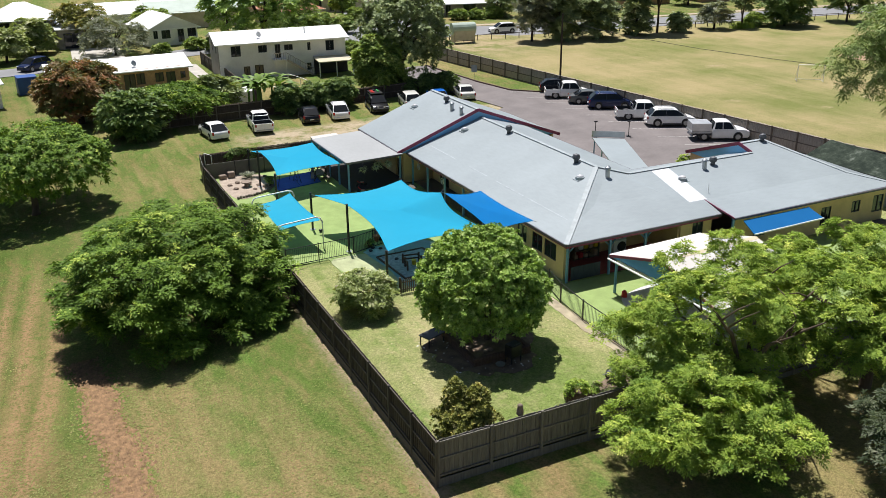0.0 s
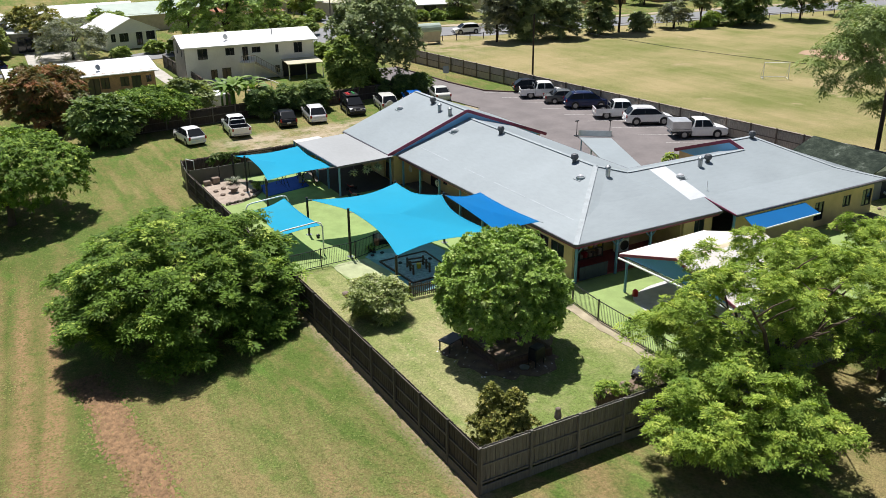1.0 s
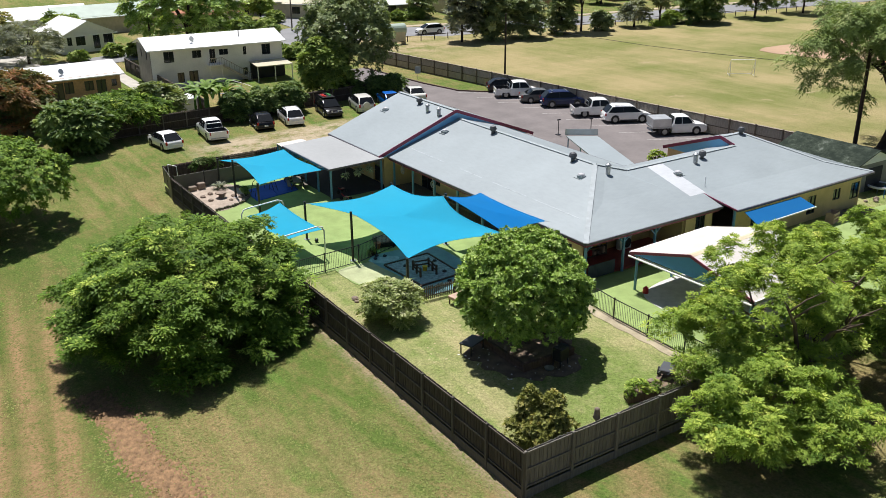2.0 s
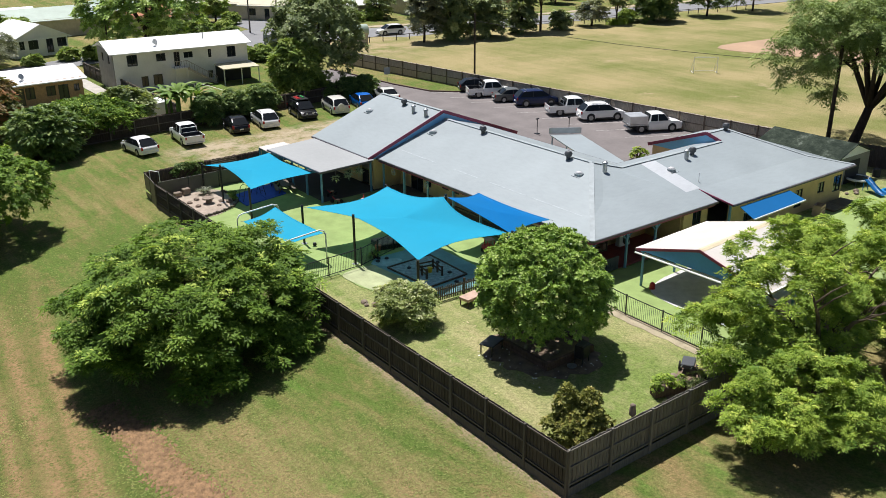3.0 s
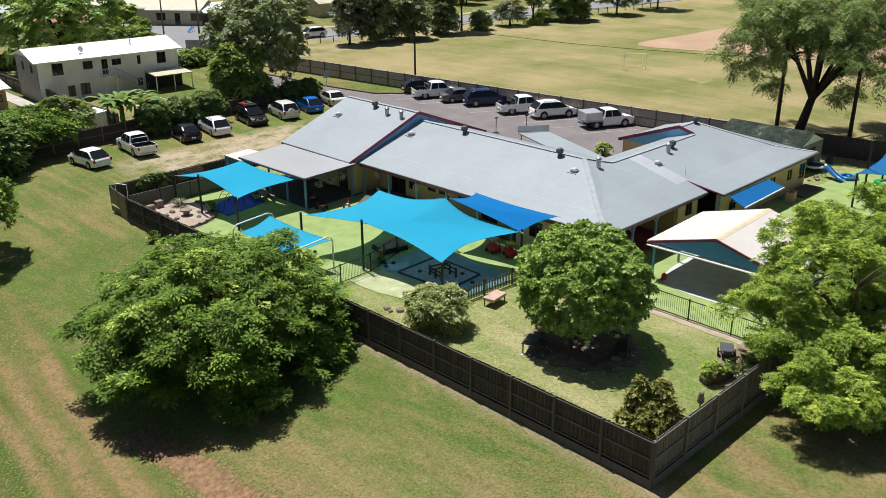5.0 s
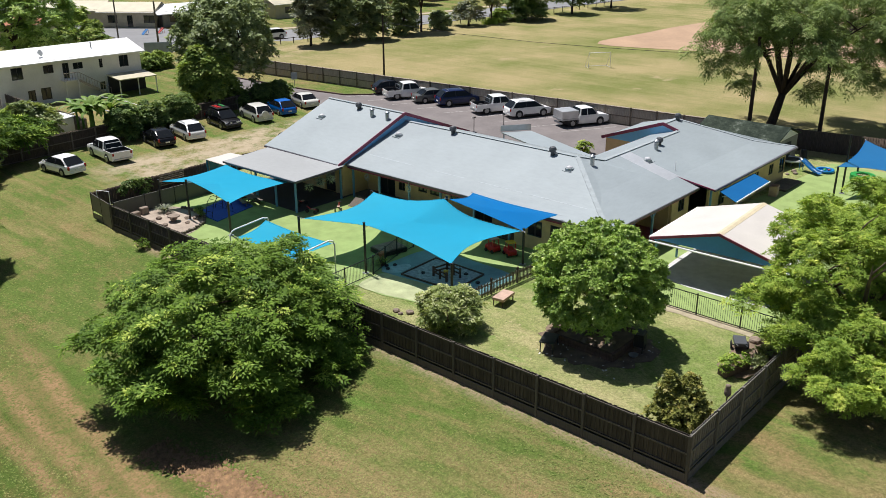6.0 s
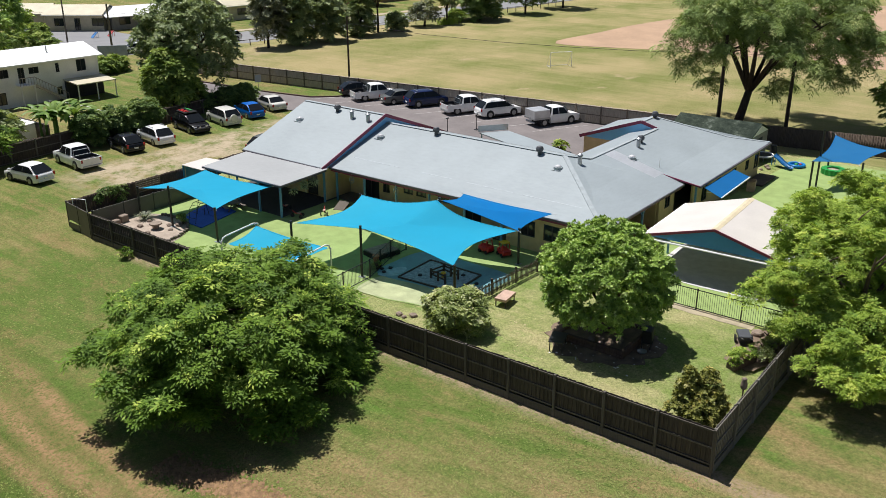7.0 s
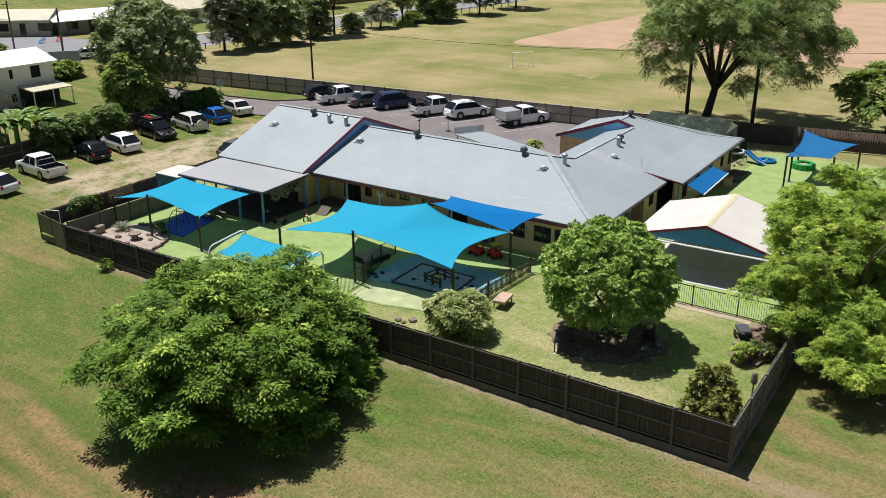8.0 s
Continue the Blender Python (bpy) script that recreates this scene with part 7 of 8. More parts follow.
for i, (x, y, rx, rz, lb) in enumerate(((13.1, 63.9, 1.55, 1.6, "rounded dark green hedge bush"), (16.1, 64.3, 1.6, 1.55, "rounded dark green hedge bush"), (19.0, 64.3, 1.75, 1.75, "rounded dark green hedge bush"),
                                        (28.1, 66.7, 1.15, 1.1, "small hedge bush beside the asphalt"), (30.2, 65.4, 1.3, 1.25, "rounded hedge bush beside the asphalt"), (32.4, 65.2, 1.4, 1.3, "rounded hedge bush beside the asphalt"))):
    bush("hedge_bush", lb, (x, y, 0.1), rx, rx * 0.95, rz, 5200, "leaf_hedge", 80 + i, (0.24, 0.11), 6, 0.32)
for i, (x, y, r) in enumerate(((36, 121, 2.2), (39, 118, 2.0), (33, 123, 2.2), (30, 122, 2.2), (47.5, 134.5, 1.5), (64, 124.2, 1.3), (67.5, 123.5, 1.2), (71, 123, 1.4), (36.2, 95.0, 1.5), (34.2, 94.6, 1.5), (32.2, 95.6, 1.5), (104.5, 90.4, 1.5), (7.9, 111.5, 1.0), (13, 112.8, 1.2), (16.0, 110.8, 1.4))):
    bush("garden_bush", "leafy garden bush in a front yard", (x, y, 0), r, r, r * 0.75, 1500, "leaf_far", 100 + i, (0.4, 0.18), 6, 0.5)

# banana plant: tall arching blades
banana = thing("banana_plant", "banana plant with broad arching light green leaves", "plant", (11.0, 65.4, 0.05))
rng = random.Random(7)
for s in range(7):
    bx, by, tall = rng.uniform(-1.7, 1.7), rng.uniform(-0.8, 0.8), rng.uniform(2.3, 3.6)
    part("stem", tubed([(bx, by, 0), (bx, by, tall)], [0.16, 0.09], 8), "leaf_banana", banana)
    for i in range(8):
        a, ln, lift = rng.uniform(0, 6.28), rng.uniform(2.1, 3.0), rng.uniform(0.75, 1.35)
        bm = bmesh.new()
        prev = None
        spot, pitch = Vector((bx, by, tall - 0.1)), lift
        for k in range(15):
            t = k / 14
            w = (0.27 * math.sin(math.pi * min(1, 0.12 + t * 0.88)) ** 0.7 + 0.01) * (0.62 if k % 4 == 3 else 1)     # torn edges
            side = Vector((-math.sin(a), math.cos(a), 0)) * w
            sag = Vector((0, 0, 0.35 * w))
            cur = [bm.verts.new(spot + side - sag), bm.verts.new(spot), bm.verts.new(spot - side - sag)]
            if prev:
                bm.faces.new((prev[0], prev[1], cur[1], cur[0]))
                bm.faces.new((prev[1], prev[2], cur[2], cur[1]))
            prev = cur
            spot = spot + Vector((math.cos(a) * math.cos(pitch), math.sin(a) * math.cos(pitch), math.sin(pitch))) * ln / 14
            pitch -= 0.135
        leaf_ob = part("leaf", bm, "leaf_banana", banana)
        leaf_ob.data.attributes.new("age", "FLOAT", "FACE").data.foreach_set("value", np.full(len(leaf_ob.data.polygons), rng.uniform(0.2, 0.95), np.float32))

# ---- yard furniture and planting ----
def thing_part(name, label, category, bm, material, at=(0, 0, 0), turn=0, group=""):
    """A thing of one mesh."""
    ob = part(name, bm, material)
    ob.matrix_basis = pose(*at, 0, 0, turn)
    return tagged(ob, label, category, group)


M["soil"] = plain("bare_brown_earth", (0.20, 0.145, 0.10), 0.95, var=0.3, scale=2.0, bump=0.6)
M["stone"] = plain("grey_stone", (0.26, 0.20, 0.155), 0.85, var=0.25, scale=3, bump=0.4)
M["pink_top"] = plain("pinkish_timber_top", (0.50, 0.34, 0.26), 0.7, var=0.15, scale=3)
sheet("bare_earth", ragged(6.3, 8.0, 2.7, 2.7, 3.3), YARD + 0.028, "soil", "bare brown earth round the planter", "earth")
sheet("garden_earth", ragged(10.0, 1.6, 2.3, 1.2, 7.1), YARD + 0.02, "soil", "bare earth of the garden bed by the fence", "earth")
planter = thing("tree_planter", "square raised planter of old timber sleepers", "planter", (6.5, 8.2, YARD))
for x0, y0, x1, y1 in ((-1.55, -1.8, 1.55, -1.62), (-1.55, 1.62, 1.55, 1.8), (-1.55, -1.62, -1.37, 1.62), (1.37, -1.62, 1.55, 1.62)):
    for k in range(2):
        part("sleeper", boxed(x0, y0, k * 0.21, x1, y1, k * 0.21 + 0.2, bevel=0.015), timber_material("sleeper_timber", (0.15, 0.10, 0.075)) if "sleeper" not in M else M["sleeper"], planter)
part("soil", boxed(-1.37, -1.62, 0, 1.37, 1.62, 0.3), "soil", planter)
rng = random.Random(9)
for i in range(9):
    bm = bmesh.new()
    bmesh.ops.create_icosphere(bm, subdivisions=1, radius=rng.uniform(0.1, 0.2))
    ob = part("stone", bm, "stone", planter)
    ob.matrix_basis = Matrix.Translation((rng.uniform(-1.2, 1.2), rng.uniform(-1.5, 1.5), 0.33)) @ Matrix.Diagonal((1.2, 0.9, 0.6, 1))


def table(name, label, at, turn, w, d, h, top_mat, leg_mat, thick=0.05):
    t = thing(name, label, "table", at, turn)
    part("tabletop", boxed(-w / 2, -d / 2, h - thick, w / 2, d / 2, h, bevel=0.012), top_mat, t)
    for x in (-w / 2 + 0.07, w / 2 - 0.07):
        for y in (-d / 2 + 0.07, d / 2 - 0.07):
            part("leg", boxed(x - 0.025, y - 0.025, 0, x + 0.025, y + 0.025, h - thick), leg_mat, t)
    return t


table("garden_table", "low black steel table on the earth", (4.2, 9.5, YARD + 0.02), 20, 1.15, 0.75, 0.55, "black", "black")
t = table("planter_table", "low table with a pinkish worn top", (6.85, 14.35, YARD), 8, 1.25, 0.7, 0.5, "pink_top", "timber", 0.16)
barbecue = thing("barbecue", "black steel box barbecue beside the planter", "barbecue", (6.85, 6.05, YARD + 0.03), 15)
part("body", boxed(-0.35, -0.25, 0.3, 0.35, 0.25, 0.95, bevel=0.04), "black", barbecue)
part("lid", boxed(-0.3, -0.2, 0.955, 0.3, 0.2, 1.0, bevel=0.02), "vent", barbecue)
for x in (-0.3, 0.3):
    for y in (-0.2, 0.2):
        part("leg", boxed(x - 0.02, y - 0.02, 0, x + 0.02, y + 0.02, 0.31), "black", barbecue)
thing_part("metal_bowl", "shiny steel bowl on the ground", "bowl", tubed([(0, 0, 0), (0, 0, 0.05), (0, 0, 0.12)], [0.12, 0.2, 0.24], 14), "galv", (6.1, 5.95, YARD + 0.03))
finial = thing("garden_ornament", "dark grey rounded ornament on a stake at the fence", "ornament", (3.8, 0.32, 0.4))
part("stake", tubed([(0, 0, 0), (0, 0, 1.35)], 0.03, 6), "timber", finial)
part("figure", tubed([(0, 0, 1.3), (0, 0, 1.4), (0, 0, 1.58), (0, 0, 1.72), (0, 0, 1.8), (0, 0, 1.86)], [0.08, 0.15, 0.14, 0.1, 0.12, 0.04], 10), "stone", finial, smooth=True)
trough = thing("planter_trough", "long dark trough with leafy green herbs", "planter", (7.9, 1.75, YARD), -18)
part("box", boxed(-0.8, -0.25, 0.0, 0.8, 0.25, 0.4, bevel=0.02), "timber", trough)
part("soil", boxed(-0.74, -0.2, 0.38, 0.74, 0.2, 0.42), "soil", trough)
leaves("herb", trough, [(-0.3, 0, 0.6, 0.5, 0.3, 0.35), (0.4, 0, 0.55, 0.4, 0.3, 0.25)], 260, 6, (0.12, 0.06), 0.2, "leaf_lime", 200)
for i, (x, y, r, rz) in enumerate(((9.6, 1.2, 0.5, 0.4), (10.9, 1.4, 0.6, 0.5), (8.9, 0.8, 0.45, 0.35))):
    bush("garden_plant", "low leafy plant in the garden bed", (x, y, YARD), r, r, rz, 160, "leaf_bush", 210 + i, (0.13, 0.06), 6, 0.22, "plant", 6)
barrow = thing("garden_cart", "old grey garden cart among pots", "cart", (10.2, 2.5, YARD + 0.02), 30)
part("tray", boxed(-0.45, -0.3, 0.3, 0.45, 0.3, 0.5, bevel=0.03), "vent", barrow)
part("axle", tubed([(0, -0.36, 0.2), (0, 0.36, 0.2)], 0.03, 6), "black", barrow)
for s in (-1, 1):
    part("wheel", tubed([(0, s * 0.36, 0.2), (0, s * 0.42, 0.2)], 0.2, 12), "tyre", barrow)
    part("handle", tubed([(-0.4, s * 0.22, 0.42), (-0.95, s * 0.22, 0.62)], 0.02, 6), "galv", barrow)


def rock(label, x, y, z, s, seed, material="stone", name="rock"):
    bm = bmesh.new()
    bmesh.ops.create_icosphere(bm, subdivisions=2, radius=s)
    rg = random.Random(seed)
    off = Vector((rg.random() * 9, rg.random() * 9, 0))
    for v in bm.verts:
        v.co *= 1 + 0.35 * noise.noise(v.co * (1.6 / s) + off)
        v.co.z = max(v.co.z * 0.65, -s * 0.25)
    return thing_part(name, label, "rock", bm, material, (x, y, z + s * 0.24), rg.uniform(0, 360))


for i, (x, y, s) in enumerate(((2.3, 18.0, 0.2), (2.6, 17.3, 0.22), (2.2, 17.6, 0.14))):
    rock("weathered brown rock on the lawn edge", x, y, YARD, s, i)
for i, (x, y, s) in enumerate(((1.5, 38.9, 0.2), (2.6, 39.6, 0.25), (3.3, 39.0, 0.2), (2.0, 40.4, 0.22), (3.0, 40.8, 0.18), (3.7, 38.5, 0.24), (1.3, 40.0, 0.2), (2.8, 38.2, 0.16))):
    rock("small brown stone in the pebble garden", x, y, YARD + 0.045, s, 20 + i)
for i, (x, y, s) in enumerate(((10.2, 0.9, 0.25), (11.4, 2.2, 0.3), (9.2, 2.5, 0.2))):
    rock("brown stone in the garden bed", x, y, YARD + 0.02, s, 40 + i)
for i, (x, y, s) in enumerate(((41.06, 11.54, 0.18), (41.56, 11.84, 0.22), (40.46, 11.94, 0.15))):
    rock("brown stone beside the play slide", x, y, YARD + 0.03, s, 50 + i)
# pebble garden
for i, (x, y) in enumerate(((1.2, 42.0), (1.9, 42.1))):
    st = thing("stone_bench", "weathered grey stone block seat", "bench", (x, y, YARD + 0.045), 5)
    part("block", boxed(-0.28, -0.2, 0, 0.28, 0.2, 0.5 if i else 0.35, bevel=0.04), "stone", st)
tb = thing("stone_table", "small round stone table in the pebble garden", "table", (2.4, 39.2, YARD + 0.045))
part("top", tubed([(0, 0, 0.34), (0, 0, 0.42)], 0.42, 14), "stone", tb)
part("foot", tubed([(0, 0, 0), (0, 0, 0.34)], [0.2, 0.14], 10), "stone", tb)
edging = thing("sleeper_edge", "curved low log edging of the pebble garden", "edging")
arc = [(1.1, 36.5), (2.4, 36.75), (3.5, 37.3), (4.2, 38.2), (4.5, 39.3), (4.5, 40.4), (4.25, 41.4)]
n = 0
for a, b in zip(arc, arc[1:]):
    va, vb = Vector((*a, YARD)), Vector((*b, YARD))
    k = max(2, round((vb - va).length / 0.24))
    for i in range(k):
        p = va.lerp(vb, i / k)
        part("log", tubed([p, p + UP * (0.2 + 0.03 * math.sin(n * 2.1))], 0.1, 7), "timber_old", edging)
        n += 1
spiky = thing("spiky_plant", "clump of long grey-green strap leaves", "plant", (3.1, 41.4, YARD + 0.04))
rng = random.Random(77)
sv, sf = [], []
for i in range(150):
    a, ln, up = rng.uniform(0, 6.28), rng.uniform(0.6, 1.1), rng.uniform(0.4, 1.2)
    k = len(sv)
    for t in (0, 0.35, 0.7, 1.0):
        r, z, w = ln * t * 0.75, up * t - 0.75 * t * t * up * 0.9 + 0.05, 0.03 * (1 - t) + 0.004
        sv += [(math.cos(a) * r - math.sin(a) * w, math.sin(a) * r + math.cos(a) * w, z), (math.cos(a) * r + math.sin(a) * w, math.sin(a) * r - math.cos(a) * w, z)]
    sf += [(k, k + 1, k + 3, k + 2), (k + 2, k + 3, k + 5, k + 4), (k + 4, k + 5, k + 7, k + 6)]
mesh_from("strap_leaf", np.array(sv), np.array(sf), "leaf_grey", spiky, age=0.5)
bush("potted_shrub", "small dark shrub beside the log edging", (4.1, 38.6, YARD), 0.4, 0.4, 0.4, 140, "leaf_far", 220, (0.14, 0.07), 6, 0.2, "plant", 6)
# blue mats and climbing arches
mats = [((4.3, 36.9), (6.1, 37.3), (6.3, 40.2), (4.4, 39.6)), ((6.15, 37.3), (7.9, 37.7), (8.2, 40.7), (6.35, 40.2))]
for m in mats:
    tagged(part("rubber_mat", slabbed([(x, y, YARD + 0.09) for x, y in m], 0.06), "mat_blue"), "royal blue rubber safety mat", "mat", "rubber mats")
for i, (x, y) in enumerate(((5.4, 38.2), (6.9, 39.3))):
    arch = thing("climbing_arch", "black steel ladder arch over a blue mat", "climbing frame", (x, y, YARD + 0.09), 10 + i * 4, "climbing arches")
    for s in (-0.3, 0.3):
        part("rail", tubed([(-1.0, s, 0), (-0.75, s, 0.95), (-0.4, s, 1.25), (0.4, s, 1.25), (0.75, s, 0.95), (1.0, s, 0)], 0.022, 6), "black", arch)
    for px_, pz in ((-0.9, 0.35), (-0.8, 0.75), (-0.55, 1.13), (-0.2, 1.25), (0.2, 1.25), (0.55, 1.13), (0.8, 0.75), (0.9, 0.35)):
        part("rung", tubed([(px_, -0.3, pz), (px_, 0.3, pz)], 0.016, 5), "black", arch)
for x, y, a in ((8.0, 38.3, 70), (8.6, 40.2, 75)):
    b = thing("picnic_bench", "grey timber picnic table with two benches", "table", (x + 0.1, y, YARD + 0.03), a, "picnic benches")
    part("tabletop", boxed(-0.8, -0.32, 0.62, 0.8, 0.32, 0.67), "timber_old", b)
    for s in (-1, 1):
        part("seat", boxed(-0.8, s * 0.62 - 0.13, 0.36, 0.8, s * 0.62 + 0.13, 0.4), "timber_old", b)
        part("frame", beamed((s * 0.6, -0.7, 0.34), (s * 0.6, 0.7, 0.34), 0.06, 0.06), "timber", b)
        part("leg", beamed((s * 0.6, -0.55, 0), (s * 0.6, -0.2, 0.62), 0.06), "timber", b)
        part("leg", beamed((s * 0.6, 0.55, 0), (s * 0.6, 0.2, 0.62), 0.06), "timber", b)
# verandah things
for i, (x, y, z) in enumerate(((10.1, 34.0, 2.15), (11.1, 34.05, 2.2), (12.1, 34.1, 2.3), (11.6, 34.6, 2.2))):
    hp_ = thing("hanging_fern", "pale staghorn fern hanging from the verandah beam", "plant", (x, y, z), 0, "hanging ferns")
    part("basket", tubed([(0, 0, 0.0), (0, 0, 0.08), (0, 0, 0.2)], [0.06, 0.14, 0.17], 10), "dark", hp_)
    part("chain", tubed([(0, 0, 0.2), (0, 0, 0.72)], 0.008, 5), "galv", hp_)
    whorls("frond", hp_, [(0, 0, 0.14, 0.12, 0.12, 0.12)], 9, 8, 0, 0.03, (0.46, 0.09), "leaf_staghorn", 230 + i, lift=(-0.5, 0.5), droop=0.7, under=1.0)
for x, y, z in ((13.8, 32.05, 2.5), (13.78, 27.95, 2.5)):
    ring = thing("wheel_ornament", "pale metal wheel ornament hanging under the eave", "ornament", (x, y, z), 90, "wheel ornaments")
    turns = [(0.22 * math.cos(q * math.pi / 8), 0, 0.22 * math.sin(q * math.pi / 8)) for q in range(17)]
    part("rim", tubed(turns, 0.028, 6), "galv", ring)
    part("hub", tubed([(0, -0.04, 0), (0, 0.04, 0)], 0.06, 8), "galv", ring)
    for q in range(6):
        part("spoke", tubed([(0, 0, 0), (0.21 * math.cos(q * 1.047), 0, 0.21 * math.sin(q * 1.047))], 0.012, 5), "galv", ring)
    part("cord", tubed([(0, 0, 0.22), (0, 0, 0.6)], 0.008, 5), "galv", ring)
ramp = thing("wooden_ramp", "pale timber ramp onto the verandah", "ramp", (13.0, 32.4, YARD + 0.03), 200)
part("deck", slabbed([(-0.65, -0.4, 0.3), (0.55, -0.4, 0.03), (0.55, 0.4, 0.03), (-0.65, 0.4, 0.3)], 0.05), "timber_old", ramp)
trike = thing("tricycle", "small red and tan ride-on tricycle", "toy", (11.3, 32.4, YARD + 0.03), 40)
part("frame", tubed([(-0.3, 0, 0.25), (0.1, 0, 0.3), (0.35, 0, 0.5)], 0.03, 6), "red", trike)
part("handlebar", tubed([(0.33, -0.2, 0.55), (0.33, 0.2, 0.55)], 0.02, 6), "black", trike)
part("seat", boxed(-0.25, -0.1, 0.3, 0.02, 0.1, 0.36, bevel=0.02), "pink_top", trike)
for x, y in ((0.35, 0), (-0.3, -0.22), (-0.3, 0.22)):
    part("wheel", tubed([(x, y - 0.03, 0.14), (x, y + 0.03, 0.14)], 0.14, 12), "tyre", trike)
copy_thing(trike, pose(9.7, 33.4, YARD + 0.03, 0, 0, 120))
copy_thing(trike, pose(10.3, 35.2, YARD + 0.03, 0, 0, 200))
railing("verandah_railing", "black steel railing along the verandah", [(14.15, 19.6), (14.15, 22.4), (14.15, 25.3), (14.15, 28.2)], 0.66, 0.95)
for k in range(2):
    ac = thing("air_conditioner", "white outdoor air conditioner with round black fan", "air conditioner", (19.6, 15.0, 0.66 + k * 0.86), 0, "air conditioners")
    part("case", boxed(-0.48, -0.18, 0, 0.48, 0.18, 0.82, bevel=0.02), "white", ac)
    part("fan_guard", tubed([(0.1, -0.19, 0.41), (0.1, -0.215, 0.41)], 0.32, 20), "black", ac)
panel = bmesh.new()
for i in range(24):
    x = 14.45 + i * 0.085
    box(panel, x, 12.52 + (0.02 if i % 2 else 0), 0.68, x + 0.085, 12.56 + (0.02 if i % 2 else 0), 1.5)
tagged(part("balustrade", panel, plain("navy_corrugated_sheet", (0.035, 0.05, 0.09), 0.5)), "dark navy corrugated verandah balustrade", "balustrade", kind="structure")
shelf = thing("toy_shelf", "open shelf with stacked play things", "shelf", (17.2, 15.15, 0.66), 0)
for z in (0.05, 0.6, 1.15):
    part("shelf_board", boxed(-0.9, -0.25, z, 0.9, 0.25, z + 0.04), "timber_old", shelf)
for x in (-0.88, 0.88):
    part("side", boxed(x - 0.03, -0.25, 0, x + 0.03, 0.25, 1.6), "timber_old", shelf)
rng = random.Random(4)
for z in (0.09, 0.64, 1.19):
    for i in range(5):
        x = -0.72 + i * 0.36
        part("toy_box", boxed(x - 0.13, -0.18, z, x + 0.13, 0.18, z + rng.uniform(0.18, 0.42), bevel=0.02), rng.choice(["pink_top", "white", "yellow", "red", "stone", "sail_dark"]), shelf)


def coupe(x, y, turn, body, roof, label):
    c = thing("toy_car", label, "toy", (x, y, YARD + 0.035), turn, "toy cars")
    part("body", boxed(-0.45, -0.3, 0.1, 0.45, 0.3, 0.45, bevel=0.07), body, c)
    for px_, py_ in ((-0.3, -0.25), (-0.3, 0.25), (0.15, -0.25), (0.15, 0.25)):
        part("pillar", tubed([(px_, py_, 0.42), (px_ * 0.8, py_ * 0.9, 0.86)], 0.03, 6), body, c)
    part("roof", boxed(-0.32, -0.28, 0.84, 0.2, 0.28, 0.93, bevel=0.04), roof, c)
    for px_ in (-0.28, 0.28):
        for py_ in (-0.3, 0.3):
            part("wheel", tubed([(px_, py_ - 0.04, 0.12), (px_, py_ + 0.04, 0.12)], 0.12, 10), "tyre", c)


coupe(12.5, 18.2, 60, "red", "yellow", "red toy coupe with a yellow roof")
coupe(12.3, 19.4, 80, "red", "pink_top", "red toy coupe with a pink roof")
# softfall play area
pit = thing("sandpit_frame", "dark sleeper frame of the play pit", "sandpit", (0, 0, YARD + 0.04))
corners = [(5.95, 21.15), (9.1, 21.25), (9.05, 17.5), (6.2, 17.3)]
for a, b in zip(corners, (*corners[1:], corners[0])):
    part("sleeper", beamed((*a, 0.03), (*b, 0.03), 0.09, 0.1), "timber", pit)
part("floor", slabbed([(x, y, 0.02) for x, y in corners], 0.015), plain("blue_grey_mulch", (0.3, 0.38, 0.42), 0.95, var=0.35, scale=5, bump=0.6), pit)
pen = thing("play_pen", "small brown timber pen in the play pit", "play pen", (7.4, 18.9, YARD + 0.06), -10)
for x in (-0.5, 0.5):
    for y in (-0.6, 0, 0.6):
        part("post", boxed(x - 0.05, y - 0.05, 0, x + 0.05, y + 0.05, 0.6), "timber", pen)
for z in (0.25, 0.48):
    part("rail", beamed((-0.5, -0.6, z), (-0.5, 0.6, z), 0.03, 0.09), "timber", pen)
    part("rail", beamed((0.5, -0.6, z), (0.5, 0.6, z), 0.03, 0.09), "timber", pen)
    part("rail", beamed((-0.5, 0.6, z), (0.5, 0.6, z), 0.03, 0.09), "timber", pen)
part("bucket", tubed([(0.1, 0.2, 0), (0.1, 0.2, 0.3)], [0.12, 0.16], 10), "yellow", pen)
platform = thing("play_platform", "low black platform with a grey deck", "platform", (8.1, 24.3, YARD + 0.03), -12)
part("deck", boxed(-0.85, -0.65, 0.28, 0.85, 0.65, 0.35, bevel=0.01), "stone", platform)
part("frame", boxed(-0.9, -0.7, 0.0, 0.9, 0.7, 0.27), "black", platform)
pot = thing("flower_pot", "terracotta pot beside the black platform", "pot", (7.0, 23.8, YARD + 0.03))
part("pot", tubed([(0, 0, 0), (0, 0, 0.34), (0, 0, 0.4)], [0.14, 0.21, 0.22], 12), "roof_tile", pot)
for i, (x, y) in enumerate(((6.3, 22.7), (6.7, 22.4), (6.0, 22.3), (7.9, 17.0), (8.4, 18.3), (6.9, 20.3), (8.8, 20.0))):
    rock("dark stone among play things", x, y, YARD + 0.05, 0.13, 70 + i, "dark")
bush("pot_plant", "small leafy plant by the railing", (6.2, 23.0, YARD), 0.3, 0.3, 0.3, 90, "leaf_far", 240, (0.12, 0.06), 6, 0.18, "plant", 5)
ball = thing_part("play_ball", "black ball at the foot of a sail post", "ball", tubed([(0, 0, -0.13), (0, 0, -0.1), (0, 0, 0), (0, 0, 0.1), (0, 0, 0.13)], [0.03, 0.09, 0.135, 0.09, 0.03], 12), "black", (4.3, 27.0, YARD + 0.16))
